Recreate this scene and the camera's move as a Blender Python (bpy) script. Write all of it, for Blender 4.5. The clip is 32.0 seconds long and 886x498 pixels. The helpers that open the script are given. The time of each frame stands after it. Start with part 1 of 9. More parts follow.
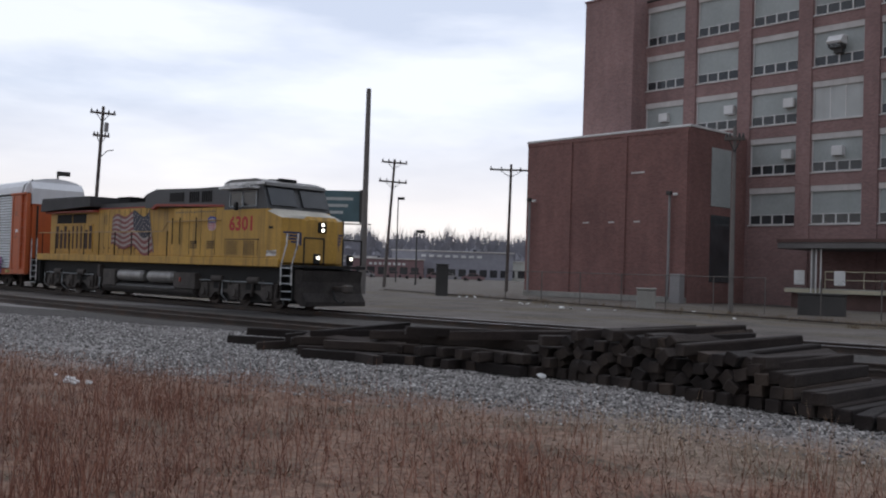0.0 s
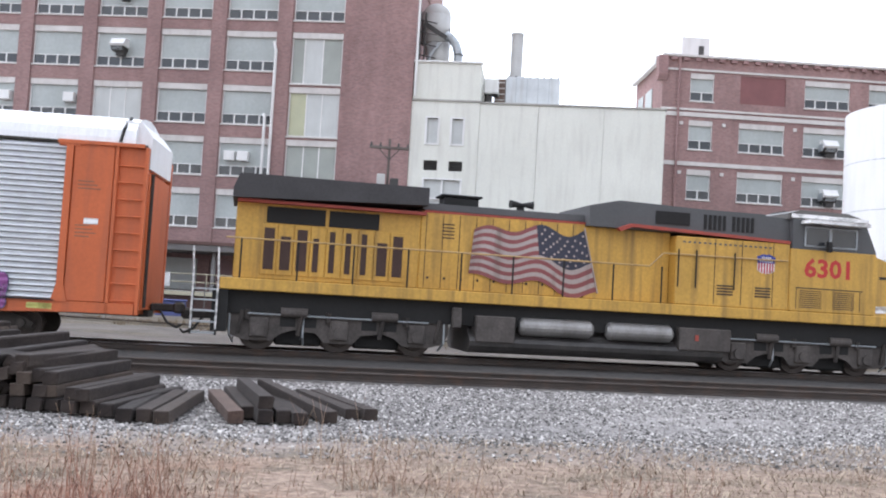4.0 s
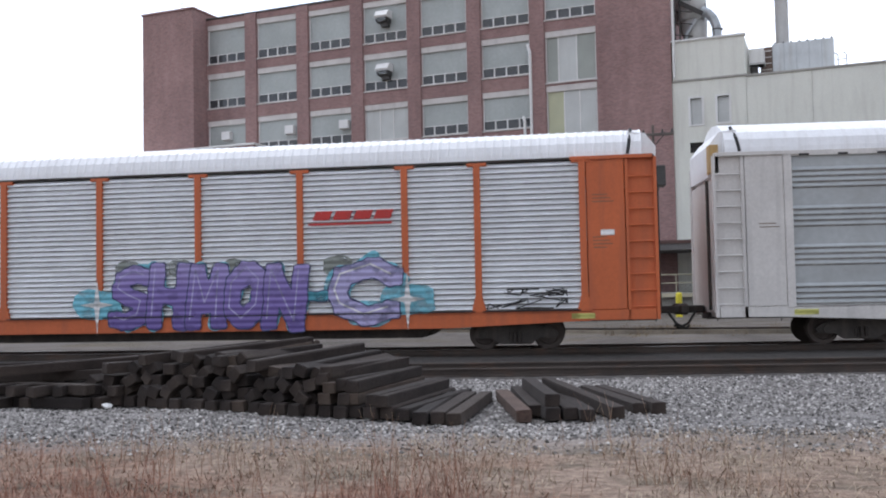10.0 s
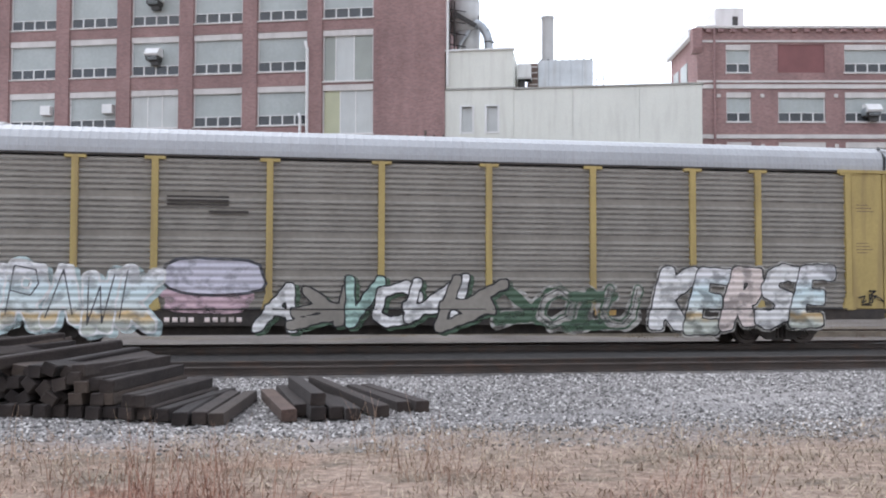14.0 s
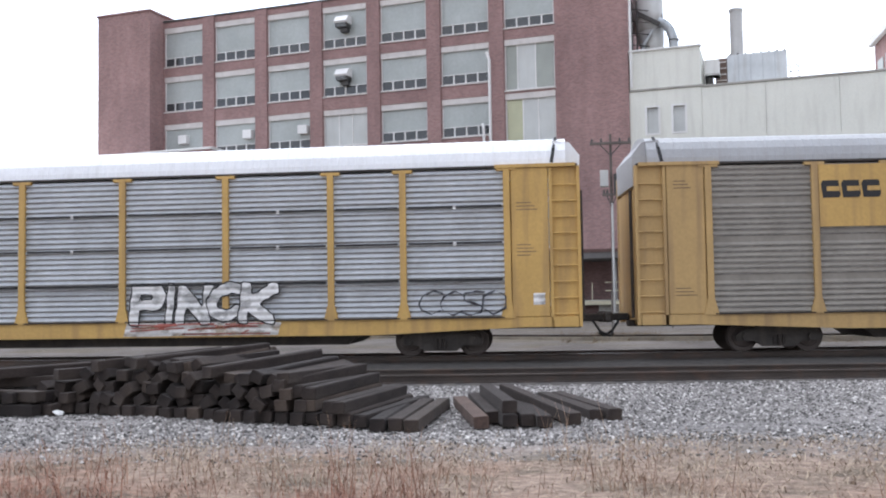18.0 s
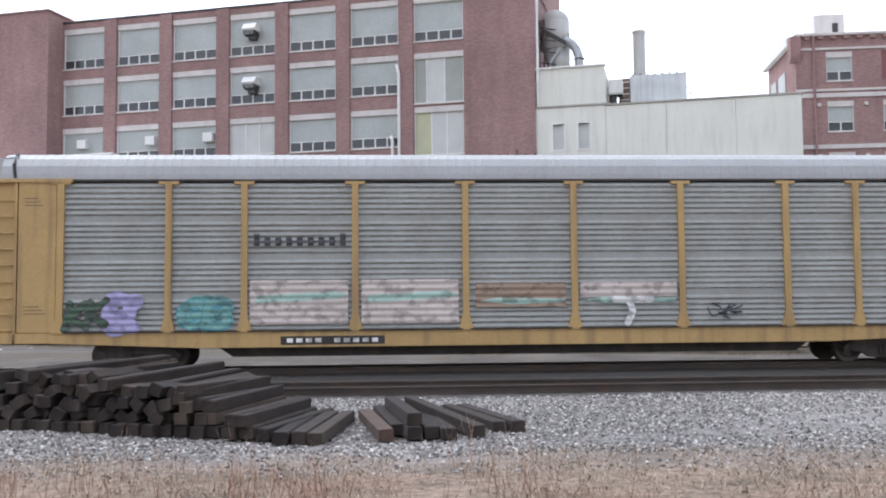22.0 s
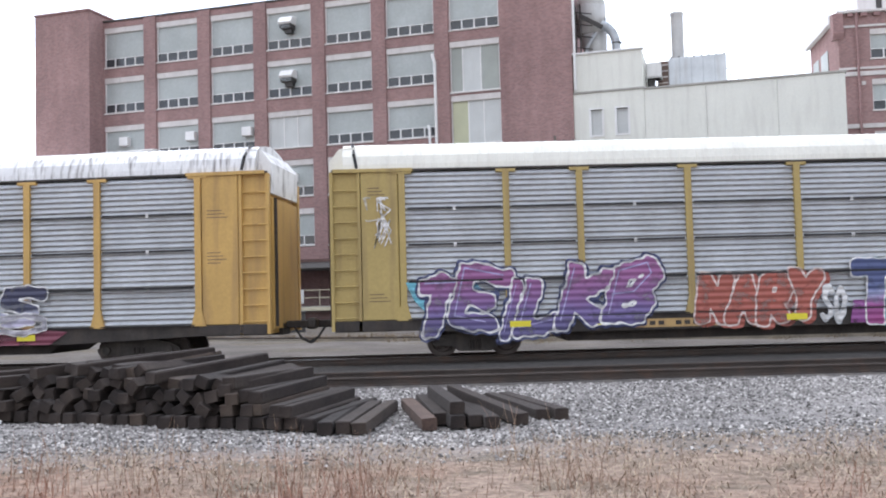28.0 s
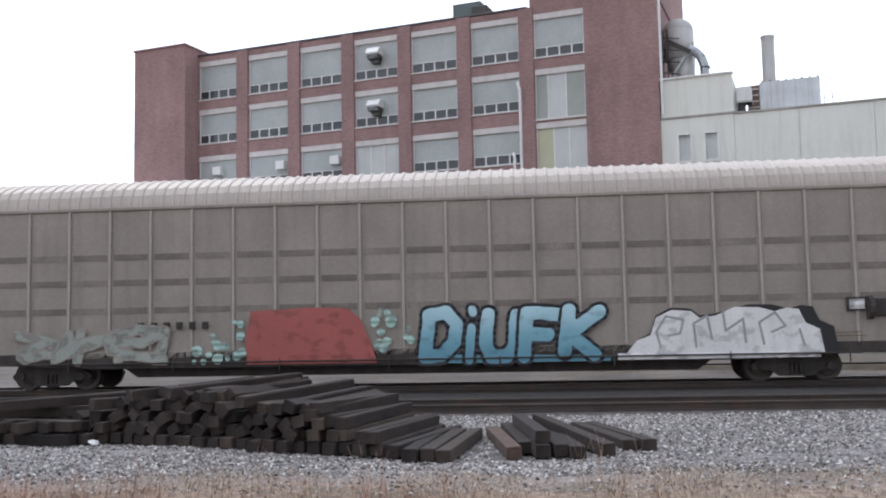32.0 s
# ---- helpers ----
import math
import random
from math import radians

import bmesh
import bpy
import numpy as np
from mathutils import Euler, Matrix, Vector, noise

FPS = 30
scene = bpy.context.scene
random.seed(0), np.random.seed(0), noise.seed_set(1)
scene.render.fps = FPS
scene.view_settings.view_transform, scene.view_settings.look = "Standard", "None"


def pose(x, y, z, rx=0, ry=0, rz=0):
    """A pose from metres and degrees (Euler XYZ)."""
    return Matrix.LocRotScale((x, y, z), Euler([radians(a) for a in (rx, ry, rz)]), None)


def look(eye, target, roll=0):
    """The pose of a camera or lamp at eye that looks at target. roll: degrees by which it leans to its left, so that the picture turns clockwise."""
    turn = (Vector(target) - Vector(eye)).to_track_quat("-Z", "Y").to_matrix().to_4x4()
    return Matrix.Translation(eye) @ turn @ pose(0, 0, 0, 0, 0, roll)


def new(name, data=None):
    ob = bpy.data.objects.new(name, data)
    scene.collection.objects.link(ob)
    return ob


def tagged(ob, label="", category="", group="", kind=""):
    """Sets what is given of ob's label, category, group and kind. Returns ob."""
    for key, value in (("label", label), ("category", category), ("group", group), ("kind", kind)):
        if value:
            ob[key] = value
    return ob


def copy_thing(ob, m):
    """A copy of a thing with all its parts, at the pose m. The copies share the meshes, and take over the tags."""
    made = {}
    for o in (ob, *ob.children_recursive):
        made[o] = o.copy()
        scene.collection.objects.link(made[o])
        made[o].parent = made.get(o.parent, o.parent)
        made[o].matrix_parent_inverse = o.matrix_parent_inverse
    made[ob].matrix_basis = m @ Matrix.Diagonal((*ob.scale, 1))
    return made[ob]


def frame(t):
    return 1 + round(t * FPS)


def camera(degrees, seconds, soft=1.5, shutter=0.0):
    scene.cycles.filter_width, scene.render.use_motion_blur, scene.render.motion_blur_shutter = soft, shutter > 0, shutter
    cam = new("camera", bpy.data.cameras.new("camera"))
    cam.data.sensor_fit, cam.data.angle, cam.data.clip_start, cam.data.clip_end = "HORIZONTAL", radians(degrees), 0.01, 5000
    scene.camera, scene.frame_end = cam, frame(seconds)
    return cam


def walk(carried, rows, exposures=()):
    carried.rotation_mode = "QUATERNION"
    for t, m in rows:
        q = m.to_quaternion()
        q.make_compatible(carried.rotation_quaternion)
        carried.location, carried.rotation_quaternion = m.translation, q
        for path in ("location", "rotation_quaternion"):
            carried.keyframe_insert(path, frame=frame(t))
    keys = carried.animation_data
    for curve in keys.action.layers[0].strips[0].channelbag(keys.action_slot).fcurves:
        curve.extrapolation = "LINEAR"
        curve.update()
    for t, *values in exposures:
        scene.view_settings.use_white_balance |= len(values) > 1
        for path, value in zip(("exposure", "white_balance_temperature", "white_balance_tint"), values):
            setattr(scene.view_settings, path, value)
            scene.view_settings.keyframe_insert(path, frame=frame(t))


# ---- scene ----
cam = camera(50.2, 32.0, soft=2.0)
EYE = (0.0, 0.0, 1.7)
PATH = [
    (0.0, 91.42, -1.83, 30.15),
    (0.5, 91.29, -1.40, 25.27),
    (1.0, 91.26, -1.70, 18.35),
    (1.5, 91.07, -1.91, 11.14),
    (2.0, 90.68, -3.11, 5.44),
    (2.5, 89.95, -0.40, 2.48),
    (3.0, 91.92, -3.68, -0.33),
    (3.5, 92.61, -3.09, -5.92),
    (4.0, 93.18, -3.33, -12.10),
    (4.5, 92.35, -2.06, -19.43),
    (6.5, 91.44, -0.54, -12.61),
    (7.0, 91.47, 0.21, -6.74),
    (7.5, 91.76, 1.00, -2.70),
    (8.0, 92.51, 2.05, 2.20),
    (8.5, 92.88, 0.88, 4.51),
    (9.0, 93.48, 0.89, 3.64),
    (9.5, 93.46, 1.57, 4.50),
    (10.0, 92.65, 1.16, 4.48),
    (10.5, 92.20, -0.24, 1.16),
    (11.0, 92.00, 0.83, -2.22),
    (11.5, 92.42, 0.83, -4.55),
    (12.0, 92.47, 0.35, -6.43),
    (12.5, 95.02, 1.97, -11.12),
    (13.0, 95.27, 1.17, -14.53),
    (13.5, 93.56, 0.25, -13.73),
    (14.0, 92.47, -0.15, -9.40),
    (14.5, 92.06, 1.04, -5.19),
    (15.0, 92.08, 0.43, -1.82),
    (15.5, 92.67, 0.46, 0.47),
    (17.5, 93.20, 1.15, 1.18),
    (18.0, 92.99, 0.94, 1.95),
    (18.5, 92.79, 1.36, 2.48),
    (19.0, 93.02, 1.32, 2.61),
    (19.5, 93.42, 1.66, 2.15),
    (20.0, 93.83, 1.67, 0.97),
    (20.5, 93.80, 0.50, -1.30),
    (21.0, 93.79, 0.05, -2.69),
    (21.5, 93.99, 0.41, -3.34),
    (22.0, 93.66, 0.52, -3.71),
    (22.5, 93.20, 0.16, -4.58),
    (23.0, 93.18, -0.18, -4.80),
    (23.5, 92.94, 1.12, -3.44),
    (24.0, 92.80, 1.32, -2.64),
    (24.5, 92.72, 0.78, -2.43),
    (25.0, 92.44, 0.56, -2.43),
    (25.5, 92.36, 0.73, -2.37),
    (27.5, 92.89, 1.20, -1.03),
    (28.0, 93.03, 1.51, -1.25),
    (28.5, 93.52, 2.39, -0.64),
    (29.0, 94.60, 2.07, 0.91),
    (29.5, 95.05, 2.26, 2.79),
    (30.0, 95.45, 2.86, 6.19),
    (30.5, 95.61, 1.93, 6.77),
    (31.0, 95.46, 1.25, 6.07),
    (31.5, 95.13, 1.06, 4.79),
    (32.0, 94.79, 1.08, 3.88),]
EXPOSURE = [(0.0, -0.95), (0.5, -0.6), (1.0, -0.18), (1.5, 0.3), (2.0, 0.62), (3.0, 0.73), (4.0, 0.76), (4.5, 0.66), (7.0, 0.33), (8.0, 0.4), (9.0, 0.3), (10.0, 0.06), (11.0, 0.12), (12.0, 0.2), (13.0, 0.16), (14.0, 0.52), (15.0, 0.69), (18.0, 0.52), (19.0, 0.45), (22.0, 0.52), (23.0, 0.55), (24.0, 0.17), (25.0, 0.0), (26.5, 0.35), (28.0, 0.66), (29.0, 0.46), (30.0, 0.11), (31.0, 0.03), (32.0, 0.25)]
walk(cam, [(t, pose(*EYE, *a)) for t, *a in PATH], EXPOSURE)

# ---- light: a bright overcast sky with a faint sun behind the cloud ----
world = bpy.data.worlds.new("overcast_sky")
scene.world = world
world.use_nodes = True
wn, wl = world.node_tree.nodes, world.node_tree.links
wn.clear()
w_out = wn.new("ShaderNodeOutputWorld")
w_bg = wn.new("ShaderNodeBackground")
w_sky = wn.new("ShaderNodeTexSky")
w_sky.sky_type = "NISHITA"
w_sky.sun_disc = False
w_sky.sun_elevation = radians(55)
w_sky.sun_rotation = radians(-45)
w_dim = wn.new("ShaderNodeMix")
w_dim.data_type = "RGBA"
w_dim.blend_type = "MULTIPLY"
w_dim.inputs[0].default_value = 1.0
w_dim.inputs[7].default_value = (0.09, 0.09, 0.09, 1)
w_tc = wn.new("ShaderNodeTexCoord")
w_map = wn.new("ShaderNodeMapping")
w_map.inputs["Scale"].default_value = (1.2, 1.2, 5.5)
w_noise = wn.new("ShaderNodeTexNoise")
w_noise.inputs["Scale"].default_value = 2.2
w_noise.inputs["Detail"].default_value = 6
w_noise.inputs["Roughness"].default_value = 0.55
w_ramp = wn.new("ShaderNodeValToRGB")
w_ramp.color_ramp.elements[0].position = 0.38
w_ramp.color_ramp.elements[0].color = (0.95, 1.05, 1.28, 1)
w_ramp.color_ramp.elements[1].position = 0.62
w_ramp.color_ramp.elements[1].color = (1.4, 1.46, 1.62, 1)
w_sep = wn.new("ShaderNodeSeparateXYZ")
w_low = wn.new("ShaderNodeMapRange")
w_low.inputs["From Min"].default_value = 0.0
w_low.inputs["From Max"].default_value = 0.17
w_low.inputs["To Min"].default_value = 1.0
w_low.inputs["To Max"].default_value = 0.0
w_warm = wn.new("ShaderNodeMix")
w_warm.data_type = "RGBA"
w_warm.inputs[7].default_value = (1.6, 1.46, 1.39, 1)
w_mix = wn.new("ShaderNodeMix")
w_mix.data_type = "RGBA"
w_mix.inputs[0].default_value = 0.85
wl.new(w_sky.outputs[0], w_dim.inputs[6])
wl.new(w_tc.outputs["Generated"], w_map.inputs[0])
wl.new(w_map.outputs[0], w_noise.inputs["Vector"])
wl.new(w_noise.outputs[0], w_ramp.inputs[0])
wl.new(w_tc.outputs["Generated"], w_sep.inputs[0])
wl.new(w_sep.outputs[2], w_low.inputs[0])
wl.new(w_low.outputs[0], w_warm.inputs[0])
wl.new(w_ramp.outputs[0], w_warm.inputs[6])
wl.new(w_dim.outputs[2], w_mix.inputs[6])
wl.new(w_warm.outputs[2], w_mix.inputs[7])
w_dir = wn.new("ShaderNodeVectorMath")
w_dir.operation = "DOT_PRODUCT"
w_dir.inputs[1].default_value = (-0.42, 0.76, 0.35)
w_lit = wn.new("ShaderNodeMapRange")
w_lit.inputs["From Min"].default_value, w_lit.inputs["From Max"].default_value = -0.6, 0.9
w_lit.inputs["To Min"].default_value, w_lit.inputs["To Max"].default_value = 0.66, 1.48
wl.new(w_tc.outputs["Generated"], w_dir.inputs[0])
wl.new(w_dir.outputs["Value"], w_lit.inputs[0])
wl.new(w_lit.outputs[0], w_bg.inputs[1])
wl.new(w_mix.outputs[2], w_bg.inputs[0])
wl.new(w_bg.outputs[0], w_out.inputs[0])

sun_data = bpy.data.lights.new("sun", "SUN")
sun_data.energy = 0.6
sun_data.angle = radians(25)
sun_data.color = (1.0, 0.98, 0.95)
sun = new("sun", sun_data)
sun.matrix_world = look((-25, 45, 60), (0, 20, 0))


# ---- materials ----
def nodes_of(name):
    m = bpy.data.materials.new(name)
    m.use_nodes = True
    t = m.node_tree
    return m, t, t.nodes["Principled BSDF"]


def rgb(c):
    return (*c[:3], 1)


def noise_node(t, coord, scale, detail=4, stretch=None):
    n = t.nodes.new("ShaderNodeTexNoise")
    n.inputs["Scale"].default_value = scale
    n.inputs["Detail"].default_value = detail
    if stretch:
        mp = t.nodes.new("ShaderNodeMapping")
        mp.inputs["Scale"].default_value = stretch
        t.links.new(coord, mp.inputs[0])
        coord = mp.outputs[0]
    t.links.new(coord, n.inputs["Vector"])
    return n


def ramp_node(t, fac, lo, hi, a=(0, 0, 0, 1), b=(1, 1, 1, 1)):
    r = t.nodes.new("ShaderNodeValToRGB")
    r.color_ramp.elements[0].position, r.color_ramp.elements[1].position = lo, hi
    r.color_ramp.elements[0].color, r.color_ramp.elements[1].color = a, b
    t.links.new(fac, r.inputs[0])
    return r


def mix_node(t, fac, a, b, mode="MIX"):
    m = t.nodes.new("ShaderNodeMix")
    m.data_type, m.blend_type = "RGBA", mode
    for socket, value in ((0, fac), (6, a), (7, b)):
        if isinstance(value, (int, float)):
            m.inputs[socket].default_value = value
        elif isinstance(value, tuple):
            m.inputs[socket].default_value = rgb(value)
        else:
            t.links.new(value, m.inputs[socket])
    return m.outputs[2]


def surface(name, col, rough=0.6, metal=0.0, var=0.12, scale=0.8, fine=14.0, stain=None, amount=0.5, streak=(1, 1, 0.12), bump=0.15, world_space=False, piece=0.0):
    """Painted or raw surface: broad patches, fine grain, and stains that run down."""
    m, t, b = nodes_of(name)
    if world_space:
        coord = t.nodes.new("ShaderNodeNewGeometry").outputs["Position"]
    else:
        coord = t.nodes.new("ShaderNodeTexCoord").outputs["Object"]
    big = noise_node(t, coord, scale, 5)
    small = noise_node(t, coord, fine, 3)
    dark = tuple(c * (1 - var) for c in col)
    light = tuple(min(1, c * (1 + var)) for c in col)
    c = ramp_node(t, big.outputs[0], 0.3, 0.7, rgb(dark), rgb(light)).outputs[0]
    g = ramp_node(t, small.outputs[0], 0.25, 0.75, (1 - var, 1 - var, 1 - var, 1), (1 + var * 0.5, 1 + var * 0.5, 1 + var * 0.5, 1)).outputs[0]
    c = mix_node(t, 1.0, c, g, "MULTIPLY")
    if stain:
        s = noise_node(t, coord, 2.5, 6, streak)
        f = ramp_node(t, s.outputs[0], 0.5, 0.78, (0, 0, 0, 1), (amount, amount, amount, 1)).outputs[0]
        c = mix_node(t, f, c, stain)
    if piece:
        info = t.nodes.new("ShaderNodeObjectInfo")
        p = ramp_node(t, info.outputs["Random"], 0, 1, (1 - piece, 1 - piece, 1 - piece, 1), (1 + piece, 1 + piece, 1 + piece * 0.8, 1)).outputs[0]
        c = mix_node(t, 1.0, c, p, "MULTIPLY")
    t.links.new(c, b.inputs["Base Color"])
    b.inputs["Roughness"].default_value = rough
    b.inputs["Metallic"].default_value = metal
    if bump:
        bp = t.nodes.new("ShaderNodeBump")
        bp.inputs["Strength"].default_value = bump
        bp.inputs["Distance"].default_value = 0.02
        t.links.new(small.outputs[0], bp.inputs["Height"])
        t.links.new(bp.outputs[0], b.inputs["Normal"])
    return m


def brick_material(name, col, mortar):
    m, t, b = nodes_of(name)
    coord = t.nodes.new("ShaderNodeTexCoord").outputs["Object"]
    sep = t.nodes.new("ShaderNodeSeparateXYZ")
    t.links.new(coord, sep.inputs[0])
    add = t.nodes.new("ShaderNodeMath")
    t.links.new(sep.outputs[0], add.inputs[0])
    t.links.new(sep.outputs[1], add.inputs[1])
    com = t.nodes.new("ShaderNodeCombineXYZ")
    t.links.new(add.outputs[0], com.inputs[0])
    t.links.new(sep.outputs[2], com.inputs[1])
    br = t.nodes.new("ShaderNodeTexBrick")
    br.inputs["Scale"].default_value = 1.0
    br.inputs["Brick Width"].default_value = 0.21
    br.inputs["Row Height"].default_value = 0.075
    br.inputs["Mortar Size"].default_value = 0.008
    br.inputs["Color1"].default_value = rgb(tuple(c * 0.82 for c in col))
    br.inputs["Color2"].default_value = rgb(tuple(c * 1.18 for c in col))
    br.inputs["Mortar"].default_value = rgb(mortar)
    t.links.new(com.outputs[0], br.inputs["Vector"])
    big = noise_node(t, coord, 0.18, 6)
    mid = noise_node(t, coord, 1.3, 5, (1, 1, 0.25))
    c = mix_node(t, 1.0, br.outputs[0], ramp_node(t, big.outputs[0], 0.3, 0.7, (0.8, 0.79, 0.8, 1), (1.14, 1.13, 1.12, 1)).outputs[0], "MULTIPLY")
    c = mix_node(t, 1.0, c, ramp_node(t, mid.outputs[0], 0.3, 0.75, (0.86, 0.86, 0.86, 1), (1.08, 1.08, 1.08, 1)).outputs[0], "MULTIPLY")
    t.links.new(c, b.inputs["Base Color"])
    b.inputs["Roughness"].default_value = 0.9
    return m


def glass_material(name, col, rough=0.1):
    m, t, b = nodes_of(name)
    coord = t.nodes.new("ShaderNodeTexCoord").outputs["Object"]
    n = noise_node(t, coord, 0.6, 4)
    t.links.new(ramp_node(t, n.outputs[0], 0.3, 0.7, rgb(tuple(c * 0.7 for c in col)), rgb(tuple(c * 1.25 for c in col))).outputs[0], b.inputs["Base Color"])
    b.inputs["Roughness"].default_value = rough
    b.inputs["Specular IOR Level"].default_value = 0.6
    return m


M_BRICK = brick_material("red_brick", (0.308, 0.187, 0.177), (0.32, 0.238, 0.23))
M_BRICK_DARK = brick_material("dark_brick", (0.304, 0.182, 0.176), (0.325, 0.226, 0.22))
M_BRICK_BOX = brick_material("annex_brick", (0.25, 0.125, 0.112), (0.25, 0.155, 0.142))
M_CREAM = surface("cream_paint", (0.70, 0.705, 0.645), 0.85, var=0.06, scale=0.25, stain=(0.44, 0.42, 0.39), amount=0.36, bump=0.1)
M_STONE = surface("limestone_trim", (0.62, 0.59, 0.57), 0.85, var=0.1, stain=(0.35, 0.32, 0.3), amount=0.3)
M_CONCRETE = surface("concrete", (0.36, 0.35, 0.32), 0.9, var=0.14, scale=0.5, stain=(0.2, 0.19, 0.17), amount=0.5)
M_FIBRE = surface("green_fibreglass", (0.405, 0.44, 0.432), 0.5, var=0.1, scale=0.5, fine=5, stain=(0.36, 0.39, 0.36), amount=0.4)
M_PANEL_PALE = surface("pale_panel", (0.54, 0.56, 0.55), 0.6, var=0.07, stain=(0.35, 0.36, 0.33), amount=0.3)
M_PANEL_GREEN = surface("green_panel", (0.34, 0.365, 0.335), 0.6, var=0.08)
M_PANEL_YELLOW = surface("yellowed_panel", (0.47, 0.48, 0.33), 0.6, var=0.08)
M_GLASS = glass_material("dark_window_glass", (0.05, 0.055, 0.06))
M_WHITE = surface("white_paint", (0.74, 0.74, 0.73), 0.55, var=0.06, stain=(0.4, 0.38, 0.35), amount=0.35)
M_TANK = surface("tank_white", (0.82, 0.82, 0.83), 0.35, var=0.04, scale=0.2, stain=(0.6, 0.6, 0.6), amount=0.3, bump=0.03)
M_GALV = surface("galvanised_steel", (0.42, 0.45, 0.47), 0.45, 0.6, var=0.12, scale=1.2)
M_PALE_SHEET = surface("pale_sheet_metal", (0.5, 0.5, 0.49), 0.6, 0.2, var=0.1, scale=0.9, stain=(0.36, 0.33, 0.3), amount=0.4)
M_STEEL_DARK = surface("dark_steel", (0.07, 0.068, 0.066), 0.6, 0.3, var=0.2)
M_CANOPY = surface("grey_canopy", (0.15, 0.142, 0.138), 0.8, var=0.2, scale=0.4)
M_DOCK_YELLOW = surface("dock_edge_yellow", (0.5, 0.46, 0.34), 0.7, var=0.15)
M_BOLLARD = surface("bollard_yellow", (0.72, 0.62, 0.04), 0.5, var=0.08)
# brick darkened for the shade under the deck; plain brown on gutter and crate
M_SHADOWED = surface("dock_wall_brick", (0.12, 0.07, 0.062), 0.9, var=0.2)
M_POLE = surface("weathered_pole", (0.13, 0.11, 0.1), 0.9, var=0.2, fine=30, streak=(1, 1, 0.05), stain=(0.2, 0.18, 0.16), amount=0.5)
M_POLE_GREY = surface("grey_pole", (0.3, 0.29, 0.29), 0.7, var=0.12)
M_POLE_MID = surface("weathered_grey_pole", (0.19, 0.175, 0.165), 0.85, var=0.18, fine=30)
M_RED_PANEL = surface("maroon_panel", (0.21, 0.085, 0.085), 0.6, var=0.1)
M_RUBBER = surface("rubber", (0.02, 0.02, 0.02), 0.8)
M_STORE = surface("store_grey", (0.34, 0.34, 0.38), 0.8, var=0.1)
# red greyed and paled, with the distance haze put into its colour
M_STORE_RED = surface("store_red", (0.27, 0.17, 0.175), 0.8, var=0.1)
M_BILLBOARD = surface("billboard_teal", (0.1, 0.17, 0.19), 0.6, var=0.3, scale=0.4)


# ---- mesh helpers ----
def part(name, bm, material, parent=None, label="", smooth=False):
    me = bpy.data.meshes.new(name)
    bm.normal_update()
    bm.to_mesh(me)
    bm.free()
    if material:
        me.materials.append(material)
    if smooth:
        for p in me.polygons:
            p.use_smooth = True
    ob = new(name, me)
    if parent:
        ob.parent = parent
    if label:
        tagged(ob, label)
    return ob


def again(ob, m, parent=None):
    """Another piece on the same mesh."""
    o = new(ob.name.split(".")[0], ob.data)
    o.parent = parent or ob.parent
    o.matrix_basis = m
    return o


def box(bm, x0, x1, y0, y1, z0, z1):
    v = [bm.verts.new(p) for p in ((x0, y0, z0), (x1, y0, z0), (x1, y1, z0), (x0, y1, z0), (x0, y0, z1), (x1, y0, z1), (x1, y1, z1), (x0, y1, z1))]
    for f in ((3, 2, 1, 0), (4, 5, 6, 7), (0, 1, 5, 4), (1, 2, 6, 5), (2, 3, 7, 6), (3, 0, 4, 7)):
        bm.faces.new([v[i] for i in f])
    return bm


def cube(x0, x1, y0, y1, z0, z1):
    return box(bmesh.new(), x0, x1, y0, y1, z0, z1)


def rounded(x0, x1, y0, y1, z0, z1, r=0.02, seg=1):
    bm = cube(x0, x1, y0, y1, z0, z1)
    bmesh.ops.bevel(bm, geom=bm.edges[:], offset=r, segments=seg, affect="EDGES")
    return bm


def tube(bm, a, b, r, n=10, r2=None, caps=True):
    a, b = Vector(a), Vector(b)
    r2 = r if r2 is None else r2
    d = (b - a).normalized()
    s = d.orthogonal().normalized()
    q = d.cross(s)
    rings = []
    for p, rr in ((a, r), (b, r2)):
        rings.append([bm.verts.new(p + rr * (math.cos(k * math.tau / n) * s + math.sin(k * math.tau / n) * q)) for k in range(n)])
    for k in range(n):
        bm.faces.new((rings[0][k], rings[0][(k + 1) % n], rings[1][(k + 1) % n], rings[1][k]))
    if caps:
        bm.faces.new(rings[0][::-1])
        bm.faces.new(rings[1])
    return bm


def pipe(points, r, n=8):
    bm = bmesh.new()
    for a, b in zip(points, points[1:]):
        tube(bm, a, b, r, n)
    return bm


def prism(bm, outline, x0, x1):
    """An outline in (y, z), drawn out along x."""
    a = [bm.verts.new((x0, y, z)) for y, z in outline]
    b = [bm.verts.new((x1, y, z)) for y, z in outline]
    n = len(outline)
    for k in range(n):
        bm.faces.new((a[k], a[(k + 1) % n], b[(k + 1) % n], b[k]))
    bm.faces.new(a[::-1])
    bm.faces.new(b)
    bmesh.ops.recalc_face_normals(bm, faces=bm.faces[:])
    return bm


def plate(bm, outline, y0, y1):
    """An outline in (x, z), drawn out along y."""
    a = [bm.verts.new((x, y0, z)) for x, z in outline]
    b = [bm.verts.new((x, y1, z)) for x, z in outline]
    n = len(outline)
    for k in range(n):
        bm.faces.new((a[k], b[k], b[(k + 1) % n], a[(k + 1) % n]))
    bm.faces.new(a)
    bm.faces.new(b[::-1])
    bmesh.ops.recalc_face_normals(bm, faces=bm.faces[:])
    return bm


def empty(name, m, label="", category="", group="", kind=""):
    ob = new(name)
    ob.matrix_basis = m
    return tagged(ob, label, category, group, kind)


